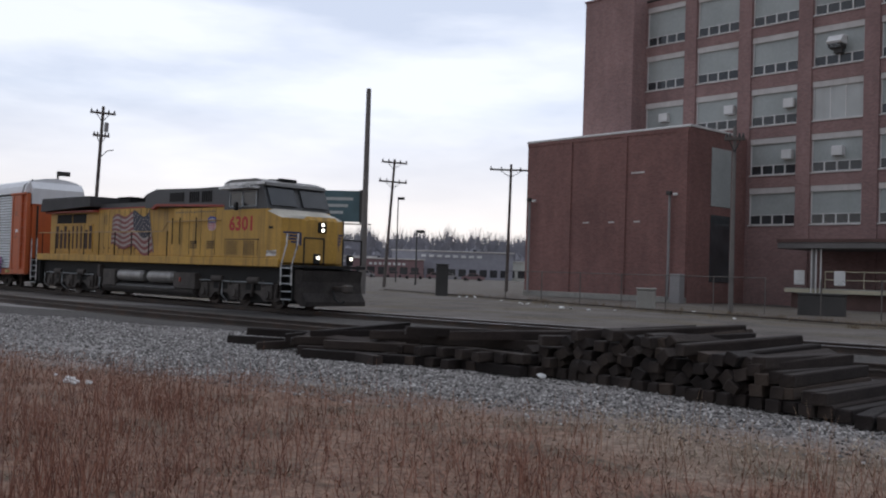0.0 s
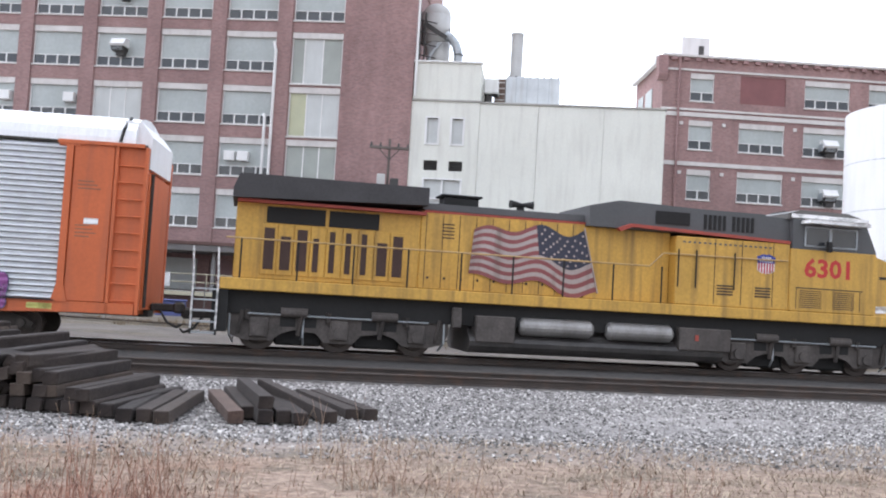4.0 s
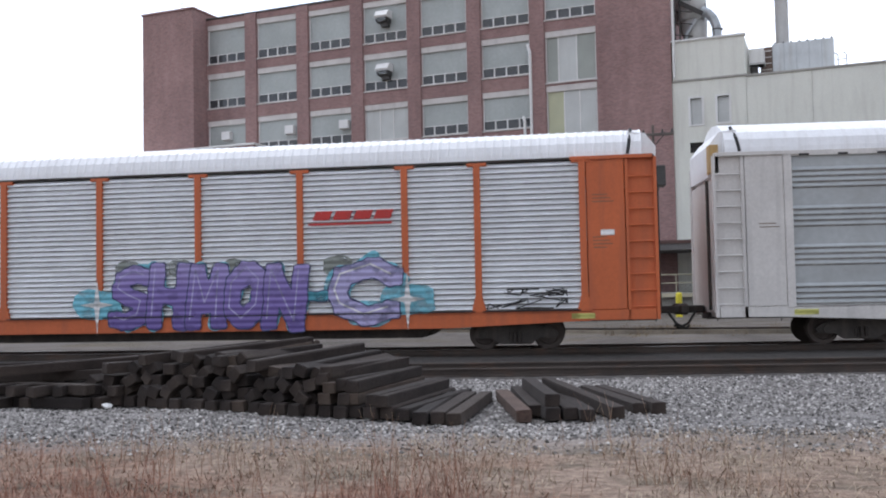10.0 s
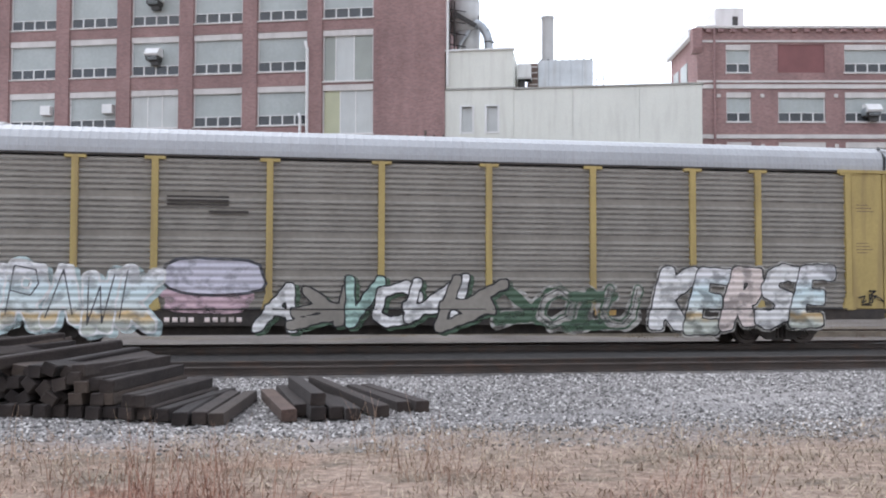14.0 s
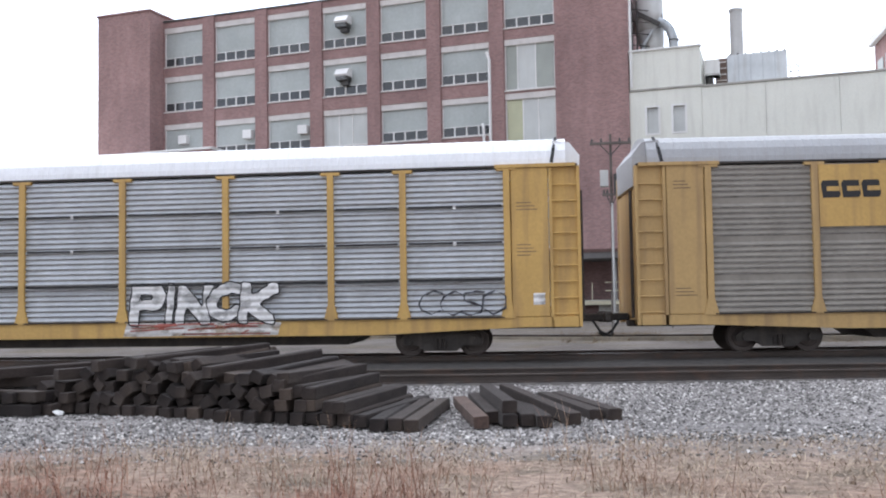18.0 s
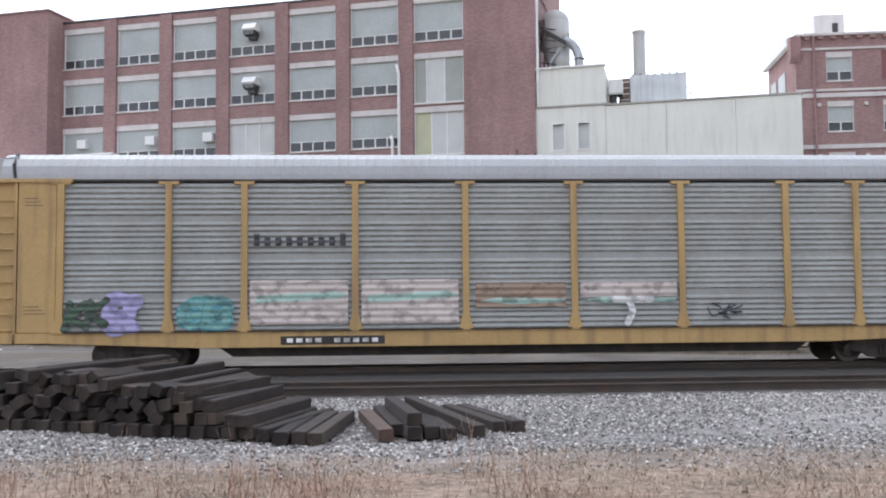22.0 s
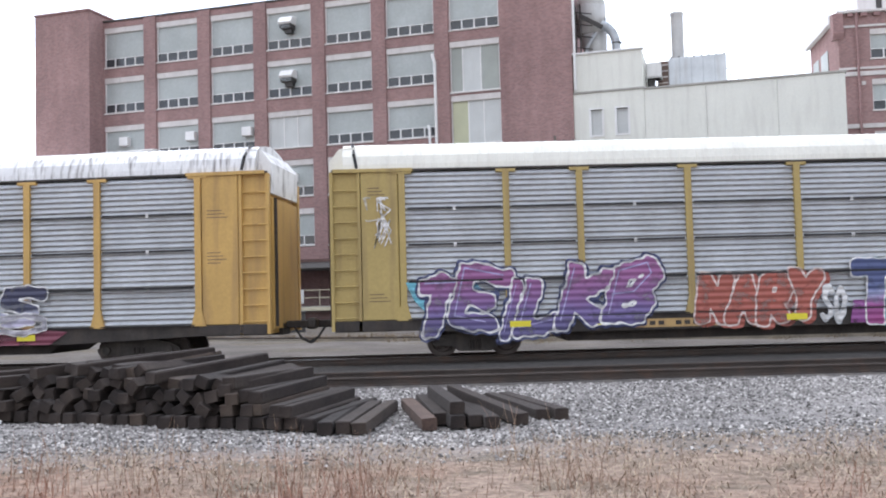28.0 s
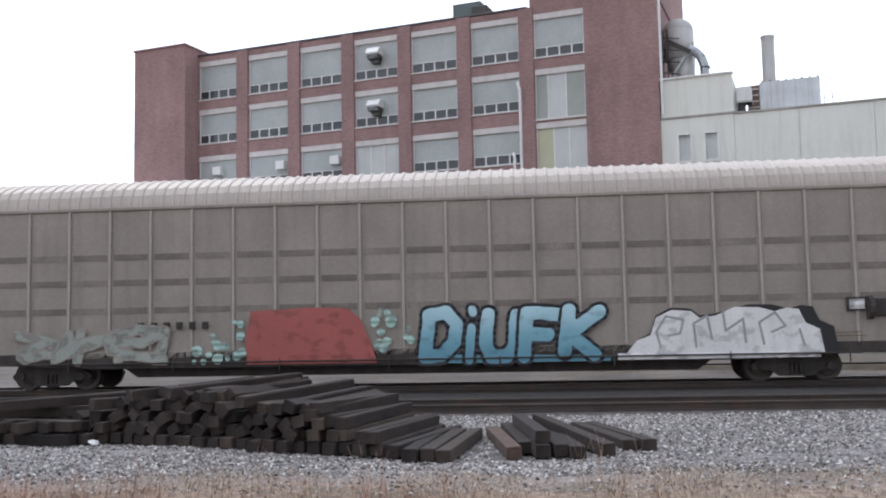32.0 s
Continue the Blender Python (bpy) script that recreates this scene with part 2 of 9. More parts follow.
def polar(az, r, z=0.0):
    a = radians(az)
    return Vector((r * math.sin(a), r * math.cos(a), z))


# ---- the line of the tracks: straight, with a bend to the far left ----
BEND, TRACK_Y, NEAR_Y, RAIL_Z = 0.0035, 26.4, 20.0, 0.16


def track(s, y=TRACK_Y):
    if s >= 0:
        return Vector((s, y, 0))
    u = max(s, -40.0)
    dy, slope = BEND * u * u, 2 * BEND * u
    x = u + (2 / 3) * BEND * BEND * abs(u) ** 3
    k = (s - u) / math.sqrt(1 + slope * slope)
    return Vector((x + k, y + dy + slope * k, 0))

# ---- ground ----
def ground_height(x, y):
    n = noise.noise(Vector((x * 0.35, y * 0.35, 0.0))) * 0.06 + noise.noise(Vector((x * 1.7, y * 1.7, 3.0))) * 0.02
    b = BEND * min(x, 0) ** 2 if x > -40 else BEND * 1600 + 0.28 * (-40 - x)
    d = y - b
    rise = min(max((d - 16.6) / 1.9, 0), 1)
    far = min(max((d - 29.0) / 8.0, 0), 1)
    soft = 1 - 0.75 * rise
    dip = -0.04 * math.exp(-((d - 23.2) / 1.1) ** 2)
    return n * soft - rise * 0.012 + far * 0.19 + dip


def rust_share(t):
    """Share of reddish weeds among the straw: more near the embankment's foot and to the west."""
    pos = t.nodes.new("ShaderNodeNewGeometry").outputs["Position"]
    lean = t.nodes.new("ShaderNodeVectorMath")
    lean.operation = "DOT_PRODUCT"
    lean.inputs[1].default_value = (-0.03, -0.06, 0)
    t.links.new(pos, lean.inputs[0])
    add = t.nodes.new("ShaderNodeMath")
    t.links.new(noise_node(t, pos, 0.5, 7).outputs[0], add.inputs[0])
    t.links.new(lean.outputs["Value"], add.inputs[1])
    shift = t.nodes.new("ShaderNodeMath")
    shift.inputs[1].default_value = 0.49
    t.links.new(add.outputs[0], shift.inputs[0])
    return ramp_node(t, shift.outputs[0], 0.42, 0.62).outputs[0]


def build_ground():
    xs = [-1500, -900, -500, -250, -140, -90, -65, -50, -42, -37] + list(np.arange(-33, 26.01, 0.3)) + [29, 33, 38, 45, 60, 90, 140, 250, 500, 900, 1500]
    ys = [-1500, -600, -200, -80, -30, -12, -5, 0, 3, 5] + list(np.arange(6, 30.01, 0.22)) + [30.5, 31, 32, 33, 34, 36, 38, 41, 45, 50, 56, 63, 75, 90, 120, 160, 220, 320, 500, 900, 1500, 2500]
    verts = [(x, y, ground_height(x, y)) for y in ys for x in xs]
    w = len(xs)
    faces = [(j * w + i, j * w + i + 1, (j + 1) * w + i + 1, (j + 1) * w + i) for j in range(len(ys) - 1) for i in range(w - 1)]
    me = bpy.data.meshes.new("ground")
    me.from_pydata(verts, [], faces)
    for p in me.polygons:
        p.use_smooth = True
    m, t, b = nodes_of("yard_ground")
    pos = t.nodes.new("ShaderNodeNewGeometry").outputs["Position"]
    sep = t.nodes.new("ShaderNodeSeparateXYZ")
    t.links.new(pos, sep.inputs[0])
    wob = noise_node(t, pos, 0.45, 6)
    big = noise_node(t, pos, 0.16, 5)
    fine = noise_node(t, pos, 9.0, 5)

    def zone(y0, y1, sway=3.0):
        a = t.nodes.new("ShaderNodeMath")
        a.operation = "MULTIPLY_ADD"
        a.inputs[1].default_value = sway
        t.links.new(wob.outputs[0], a.inputs[0])
        t.links.new(sep.outputs[1], a.inputs[2])
        r = t.nodes.new("ShaderNodeMapRange")
        r.inputs["From Min"].default_value, r.inputs["From Max"].default_value = y0 + sway * 0.5, y1 + sway * 0.5
        t.links.new(a.outputs[0], r.inputs[0])
        return r.outputs[0]

    vor = t.nodes.new("ShaderNodeTexVoronoi")
    vor.inputs["Scale"].default_value = 27.0
    t.links.new(pos, vor.inputs["Vector"])
    stone = ramp_node(t, vor.outputs["Color"], 0.1, 0.9, (0.056, 0.052, 0.05, 1), (0.345, 0.322, 0.315, 1)).outputs[0]
    # gravel darkens towards stone edges: shade between stones put into the colour
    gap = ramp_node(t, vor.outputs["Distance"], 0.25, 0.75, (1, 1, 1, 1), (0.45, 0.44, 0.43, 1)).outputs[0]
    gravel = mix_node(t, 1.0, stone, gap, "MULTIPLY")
    gravel = mix_node(t, ramp_node(t, big.outputs[0], 0.42, 0.62).outputs[0], gravel, (0.288, 0.268, 0.256))
    gravel = mix_node(t, 0.35, gravel, stone)
    straw = ramp_node(t, fine.outputs[0], 0.3, 0.7, (0.14, 0.094, 0.07, 1), (0.345, 0.258, 0.198, 1)).outputs[0]
    rust = ramp_node(t, fine.outputs[0], 0.3, 0.7, (0.12, 0.068, 0.048, 1), (0.3, 0.188, 0.132, 1)).outputs[0]
    grass = mix_node(t, rust_share(t), straw, rust)
    matted = ramp_node(t, fine.outputs[0], 0.3, 0.7, (0.055, 0.042, 0.03, 1), (0.16, 0.125, 0.085, 1)).outputs[0]
    grass = mix_node(t, ramp_node(t, noise_node(t, pos, 0.8, 7, (1, 1.7, 1)).outputs[0], 0.5, 0.64, (0, 0, 0, 1), (0.75, 0.75, 0.75, 1)).outputs[0], grass, matted)
    dirt = ramp_node(t, fine.outputs[0], 0.3, 0.7, (0.035, 0.032, 0.03, 1), (0.08, 0.072, 0.066, 1)).outputs[0]
    tarmac = ramp_node(t, wob.outputs[0], 0.3, 0.7, (0.08, 0.068, 0.06, 1), (0.165, 0.145, 0.128, 1)).outputs[0]
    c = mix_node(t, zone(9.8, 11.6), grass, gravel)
    ballast = mix_node(t, 1.0, mix_node(t, 0.5, gravel, stone), (0.27, 0.255, 0.25), "MULTIPLY")
    c = mix_node(t, zone(18.2, 18.7, 0.5), c, ballast)
    c = mix_node(t, zone(19.6, 20.2, 0.6), c, dirt)
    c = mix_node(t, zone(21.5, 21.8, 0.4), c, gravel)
    c = mix_node(t, zone(23.0, 23.4, 0.5), c, dirt)
    pale = ramp_node(t, fine.outputs[0], 0.3, 0.7, (0.13, 0.12, 0.114, 1), (0.24, 0.225, 0.215, 1)).outputs[0]
    c = mix_node(t, zone(27.0, 27.5, 0.5), c, pale)
    c = mix_node(t, zone(28.0, 28.8, 0.8), c, tarmac)
    weeds = ramp_node(t, fine.outputs[0], 0.3, 0.7, (0.06, 0.05, 0.035, 1), (0.17, 0.14, 0.1, 1)).outputs[0]
    c = mix_node(t, ramp_node(t, mix_node(t, zone(30.0, 32.0, 4.0), (0, 0, 0), noise_node(t, pos, 0.5, 6, (0.4, 1, 1)).outputs[0]), 0.5, 0.6).outputs[0], c, weeds)
    t.links.new(c, b.inputs["Base Color"])
    b.inputs["Roughness"].default_value = 0.95
    bp = t.nodes.new("ShaderNodeBump")
    bp.inputs["Distance"].default_value = 0.03
    bp.inputs["Strength"].default_value = 0.7
    t.links.new(vor.outputs["Distance"], bp.inputs["Height"])
    t.links.new(bp.outputs[0], b.inputs["Normal"])
    me.materials.append(m)
    return tagged(new("ground", me), "gravel yard with dry grass and trodden dirt", "ground", kind="structure")


build_ground()

M_RAIL = surface("weathered_rail", (0.075, 0.06, 0.052), 0.65, 0.4, var=0.25, fine=25, stain=(0.13, 0.07, 0.045), amount=0.6, streak=(1, 1, 1))
M_RAILHEAD = surface("polished_railhead", (0.55, 0.55, 0.56), 0.3, 0.9, var=0.08)
M_TIE = surface("creosoted_timber", (0.062, 0.052, 0.047), 0.88, var=0.3, scale=1.5, fine=28, stain=(0.16, 0.13, 0.11), amount=0.55, streak=(0.15, 1, 1), bump=0.5, piece=0.35)

RAIL_PROFILE = [(-0.07, 0), (0.07, 0), (0.07, 0.012), (0.012, 0.035), (0.012, 0.125), (0.037, 0.135), (0.037, 0.168), (0.03, 0.172), (-0.03, 0.172), (-0.037, 0.168), (-0.037, 0.135), (-0.012, 0.125), (-0.012, 0.035), (-0.07, 0.012)]


def sweep(profile, points):
    bm = bmesh.new()
    rings = []
    for k, p in enumerate(points):
        d = (points[min(k + 1, len(points) - 1)] - points[max(k - 1, 0)]).normalized()
        n = Vector((-d.y, d.x, 0))
        rings.append([bm.verts.new(p + n * y + Vector((0, 0, z))) for y, z in profile])
    m = len(profile)
    for a, b in zip(rings, rings[1:]):
        for k in range(m):
            bm.faces.new((a[k], a[(k + 1) % m], b[(k + 1) % m], b[k]))
    bmesh.ops.recalc_face_normals(bm, faces=bm.faces[:])
    return bm


def build_track(name, y, polished, label, s0=-150, s1=170, tie_span=(-26, 24)):
    top = empty(name, pose(0, 0, 0), label, "railway track", kind="structure")
    steps = [s0 + k * 2.5 for k in range(int((s1 - s0) / 2.5) + 1)]
    for side in (-0.755, 0.755):
        pts = [track(s, y + side) + Vector((0, 0, RAIL_Z - 0.172)) for s in steps]
        rail = part("rail", sweep(RAIL_PROFILE, pts), M_RAIL, top)
        if polished:
            part("railhead", sweep([(-0.026, 0.1725), (0.026, 0.1725), (0.024, 0.176), (-0.024, 0.176)], pts), M_RAILHEAD, rail, "polished running surface")
    first = None
    s = tie_span[0]
    rnd = random.Random(int(y * 10))
    while s < tie_span[1]:
        p = track(s, y)
        d = track(s + 0.1, y) - p
        m = Matrix.Translation((p.x, p.y, RAIL_Z - 0.2)) @ Matrix.Rotation(math.atan2(d.y, d.x) + rnd.uniform(-0.02, 0.02), 4, "Z")
        if first is None:
            first = part("tie", rounded(-0.115, 0.115, -1.3, 1.3, -0.15, 0.028, 0.012), M_TIE, top)
            first.matrix_basis = m
        else:
            again(first, m)
        s += 0.53
    return top


build_track("railway_track_1", TRACK_Y, True, "main line with polished rails on dark ballast")
build_track("railway_track_2", NEAR_Y, False, "unused rusty siding on dark wooden ties")


def build_old_siding():
    top = empty("railway_track_3", pose(0, 0, 0), "overgrown rail sunk in the yard", "railway track", kind="structure")
    pts = [Vector(p) for p in ((-40, 60, 0.13), (-14, 43.5, 0.13), (-3, 37.5, 0.13), (4, 34.5, 0.13), (12, 32.8, 0.13), (24, 31.6, 0.13), (60, 30.6, 0.13))]
    part("rail", sweep(RAIL_PROFILE, pts), M_RAIL, top)
    part("bank", sweep([(-0.6, -0.1), (0.9, -0.1), (0.7, 0.1), (-0.4, 0.1)], pts), surface("weedy_bank", (0.12, 0.1, 0.075), 0.95, var=0.3, scale=1.2, world_space=True), top)


build_old_siding()

# ---- factory, in its own frame: x along the front, y behind it ----
FRONT = 61.0
FACTORY = pose(FRONT * math.sin(radians(17.8)), FRONT * math.cos(radians(17.8)), 0, 0, 0, -17.8)
COLS = [-44.5 + 4.55 * k for k in range(7)]
WIN_W = 3.45
ROWS = [(22.95, 3.05), (19.1, 2.7), (15.4, 2.65), (11.85, 2.6), (8.35, 2.6), (4.75, 2.45)]


def wall_with_holes(x0, x1, z0, z1, holes, y0, y1):
    """A wall of boxes around its openings."""
    bm = bmesh.new()
    zs = sorted({z0, z1, *[h[2] for h in holes], *[h[3] for h in holes]})
    zs = [z for z in zs if z0 <= z <= z1]
    for a, b in zip(zs, zs[1:]):
        cut = sorted((h[0], h[1]) for h in holes if h[2] < b - 1e-6 and h[3] > a + 1e-6)
        x = x0
        for c, d in cut:
            if c > x + 1e-6:
                box(bm, x, c, y0, y1, a, b)
            x = max(x, d)
        if x < x1 - 1e-6:
            box(bm, x, x1, y0, y1, a, b)
    return bm


def window_unit(parent, x, ztop, w, h, style="fibre", panes=4, y=0.0):
    """Steel window: white lintel, translucent sheet above, a row of small panes below."""
    bm = bmesh.new()
    f = 0.07
    lint = 0.42
    zb = ztop - h
    low = 0.66
    box(bm, x, x + f, y + 0.1, y + 0.22, zb, ztop - lint)
    box(bm, x + w - f, x + w, y + 0.1, y + 0.22, zb, ztop - lint)
    box(bm, x + f, x + w - f, y + 0.1, y + 0.22, zb, zb + f)
    if style == "fibre":
        box(bm, x + f, x + w - f, y + 0.12, y + 0.22, zb + low, zb + low + 0.05)
        for k in range(1, panes):
            c = x + w * k / panes
            box(bm, c - 0.045, c + 0.045, y + 0.12, y + 0.22, zb + f, zb + low)
    win = part("window", bm, M_WHITE, parent)
    part("lintel", rounded(x - 0.03, x + w + 0.03, y + 0.02, y + 0.25, ztop - lint, ztop, 0.02), M_STONE, win, "pale stone lintel")
    part("sill", rounded(x - 0.06, x + w + 0.06, y - 0.08, y + 0.2, zb - 0.1, zb, 0.02), M_STONE, win)
    if style == "fibre":
        part("sheet", cube(x + f, x + w - f, y + 0.17, y + 0.2, zb + low + 0.05, ztop - lint), M_FIBRE, win, "greenish translucent sheet")
        for k in range(panes):
            a, b = x + w * k / panes + 0.05, x + w * (k + 1) / panes - 0.05
            part("pane", cube(max(a, x + f), min(b, x + w - f), y + 0.17, y + 0.19, zb + f, zb + low), M_GLASS, win)
    else:
        mats = {"pale": (M_PANEL_PALE,) * 3, "tri_a": (M_PANEL_GREEN, M_PANEL_PALE, M_PANEL_GREEN), "tri_b": (M_PANEL_YELLOW, M_PANEL_PALE, M_PANEL_PALE), "tri_c": (M_PANEL_GREEN,) * 3, "tri_d": (M_PANEL_GREEN, M_PANEL_YELLOW, M_PANEL_GREEN)}[style]
        cuts = [0, 0.24 if style == "tri_a" else 0.34, 0.62 if style == "tri_a" else 0.66, 1]
        for k in range(3):
            a, b = x + f + (w - 2 * f) * cuts[k], x + f + (w - 2 * f) * cuts[k + 1]
            part("panel", cube(a + 0.02, b - 0.02, y + 0.15, y + 0.2, zb + f, ztop - lint), mats[k], win)
        for k in (1, 2):
            c = x + f + (w - 2 * f) * cuts[k]
            part("mullion", cube(c - 0.04, c + 0.04, y + 0.12, y + 0.2, zb + f, ztop - lint), M_WHITE, win)
    return win


def window_cooler(parent, x, z, tilt=0.0):
    """Boxed cooler hung in a window."""
    bm = bmesh.new()
    # lower box in dark steel: the underside's shade put into its colour
    prism(bm, [(0.2, 0.0), (-0.42, 0.0), (-0.66, 0.3), (0.2, 0.3)], 0.08, 0.92)
    body = part("cooler_box", bm, M_STEEL_DARK, parent, "steel cooler box with a white hood and an underside darkened for shade")
    body.matrix_basis = pose(x, 0.0, z, 0, 0, 0)
    part("hood", prism(bmesh.new(), [(0.2, 0.305), (-0.72, 0.305), (-0.8, 0.42), (-0.42, 0.86), (0.2, 0.9)], 0, 1.0), M_WHITE, body, "white sheet-metal hood")
    part("side_flap", cube(-0.05, -0.005, -0.5, 0.15, 0.1, 0.6), M_GALV, body)
    part("drip_pan", cube(0.3, 0.85, -0.3, 0.1, -0.28, -0.004), M_STEEL_DARK, body)
    for k in range(3):
        part("grille", cube(0.15, 0.85, -0.68 + 0.07 * k, -0.65 + 0.07 * k, 0.24 - 0.08 * k, 0.27 - 0.08 * k), M_GALV, body)
    return body


def window_height(i, j):
    """The panelled windows of the last bay reach down to the next one."""
    if i == 6 and 1 <= j <= 4:
        return ROWS[j][0] - ROWS[j + 1][0] - 0.22
    return ROWS[j][1]


def build_factory():
    top = empty("factory_building", FACTORY, "six-storey red brick factory with green-glazed steel windows", "building")
    holes = []
    for i, x in enumerate(COLS):
        for j, (zt, h) in enumerate(ROWS):
            if j == 5 and i > 1:
                continue
            holes.append((x, x + WIN_W, zt - window_height(i, j), zt))
    part("front_wall", wall_with_holes(-44.6, -8.9, 0, 23.4, holes, 0, 0.45), M_BRICK, top)
    part("core", cube(-44.5, -9.0, 0.45, 18, 0, 23.3), M_BRICK_DARK, top)
    part("coping", rounded(-44.6, -17.6, -0.08, 0.5, 23.4, 23.55, 0.03), M_STEEL_DARK, top)
    # piers stand a little proud of the spandrels
    for k in range(8):
        a = COLS[0] - 1.1 + 4.55 * k + 0.05
        b = a + 1.0
        if k == 0 or k == 7:
            continue
        part("pier", cube(a, b, -0.12, -0.003, 0.2, 23.4), M_BRICK, top)
    styles = {(3, 2): "pale", (6, 1): "tri_a", (6, 2): "tri_b", (6, 3): "tri_c", (6, 4): "tri_d"}
    for i, x in enumerate(COLS):
        for j, (zt, h) in enumerate(ROWS):
            if j == 5 and i > 1:
                continue
            window_unit(top, x, zt, WIN_W, window_height(i, j), styles.get((i, j), "fibre"))
    for i, j in ((3, 0), (3, 1)):
        window_cooler(top, COLS[i] + 1.25, ROWS[j][0] - 1.75)
    window_unit_boxes = [(0, 2, 1.4), (1, 2, 2.5), (2, 2, 2.55), (2, 3, 2.5), (3, 3, 1.5), (5, 3, 0.45), (5, 3, 1.35)]
    for i, j, dx in window_unit_boxes:
        part("air_unit", rounded(COLS[i] + dx, COLS[i] + dx + 0.75, -0.3, 0.3, ROWS[j][0] - 1.6, ROWS[j][0] - 0.95, 0.03), M_WHITE, top, "small white window air unit")
    # stair tower at the end and taller lift tower
    part("stair_tower", cube(-49.4, -44.6, -1.7, 16, 0, 23.9), M_BRICK, top)
    part("tower_coping", rounded(-49.5, -44.5, -1.8, 16, 23.9, 24.05, 0.03), M_BRICK_DARK, top)
    part("lift_tower", cube(-17.6, -8.9, 0.5, 14, 23.3, 30), M_BRICK, top)
    part("lift_front", cube(-13.2, -8.9, -0.14, -0.003, 0.2, 30), M_BRICK, top)
    part("tower_vent", cube(-12.2, -11.5, -0.2, -0.14, 25.9, 26.7), M_STONE, top)
    part("tower_vent", cube(-14.6, -14.2, 0.4, 0.498, 23.9, 24.3), M_STEEL_DARK, top)
    part("downpipe", pipe([(-8.7, -0.3, 15), (-8.7, -0.3, 30)], 0.08), M_WHITE, top)
    part("antenna", pipe([(-46, -1.2, 24), (-46, -1.2, 25)], 0.03), M_STEEL_DARK, top)
    ru = part("roof_unit", rounded(-24.2, -22.0, 3, 5, 23.3, 25.6, 0.05), surface("roof_unit_green", (0.1, 0.14, 0.14), 0.6), top)
    part("roof_unit_box", rounded(-22.6, -21.4, 2.6, 4.4, 23.3, 25.1, 0.04), M_STEEL_DARK, ru)
    # white vent pipes that climb the front
    part("vent_pipe", pipe([(-18.62, -0.45, 4.75), (-18.62, -0.45, 13.1), (-18.75, -0.3, 13.45)], 0.1), M_WHITE, top)
    part("vent_pipe", pipe([(-17.85, -0.6, 4.65), (-18.15, -0.45, 5.1), (-18.15, -0.45, 17.7), (-18.35, -0.35, 18.3)], 0.1), M_WHITE, top)
    return top


build_factory()


def build_annex():
    top = empty("brick_annex", FACTORY, "low red brick annex with recessed panels", "building")
    z1, y0, x0, x1 = 11.9, -7.2, -50.2, -35.6
    part("wall", cube(x0, x1, y0, -1.72, 0, z1), M_BRICK_BOX, top)
    part("wall", cube(-44.55, x1, -1.715, -0.13, 0, z1), M_BRICK_BOX, top)
    part("coping", rounded(x0 - 0.08, x1 + 0.08, y0 - 0.08, -1.6, z1, z1 + 0.16, 0.03), M_WHITE, top, "pale metal coping")
    for a, b in ((-46.2, -45.7), (-41.2, -40.7), (-36.6, -35.7)):
        part("pilaster", cube(a, b, y0 - 0.1, y0 - 0.003, 0.3, z1 - 0.26), M_BRICK_BOX, top)
    part("frieze", cube(x0, x1, y0 - 0.05, y0 - 0.003, z1 - 0.25, z1), M_BRICK_BOX, top)
    part("plinth", rounded(x0, x1, y0 - 0.2, y0, 0, 0.55, 0.03), M_CONCRETE, top)
    for x in (-44.5, -42.2, -40):
        part("wall_tie", cube(x, x + 0.5, y0 - 0.05, y0 - 0.003, 5.6, 5.7), M_STONE, top)
    part("wall_tie", cube(-40.3, -39.2, y0 - 0.05, y0 - 0.003, 9.0, 9.12), M_STONE, top)
    for x in (-49.6, -36.9):
        c = part("conduit", pipe([(x, y0 - 0.3, 0.4), (x, y0 - 0.3, 7.4)], 0.09), M_POLE_GREY, top)
        part("flood_lamp", rounded(x - 0.12, x + 0.2, y0 - 0.6, y0 - 0.25, 7.35, 7.62, 0.04), M_STEEL_DARK, c)
        part("camera_box", rounded(x + 0.38, x + 0.68, y0 - 0.55, y0 - 0.3, 7.3, 7.48, 0.04), M_WHITE, c)
    part("side_window", cube(x1, x1 + 0.06, -4.6, -2.2, 6.8, 10.8), M_FIBRE, top)
    part("side_window", cube(x1, x1 + 0.06, -4.6, -2.2, 1.6, 6.2), M_GLASS, top)
    part("meter_cabinet", rounded(x1 - 0.75, x1 + 0.05, y0 - 0.9, y0 - 0.3, 0.1, 2.1, 0.04), M_POLE_GREY, top)


build_annex()


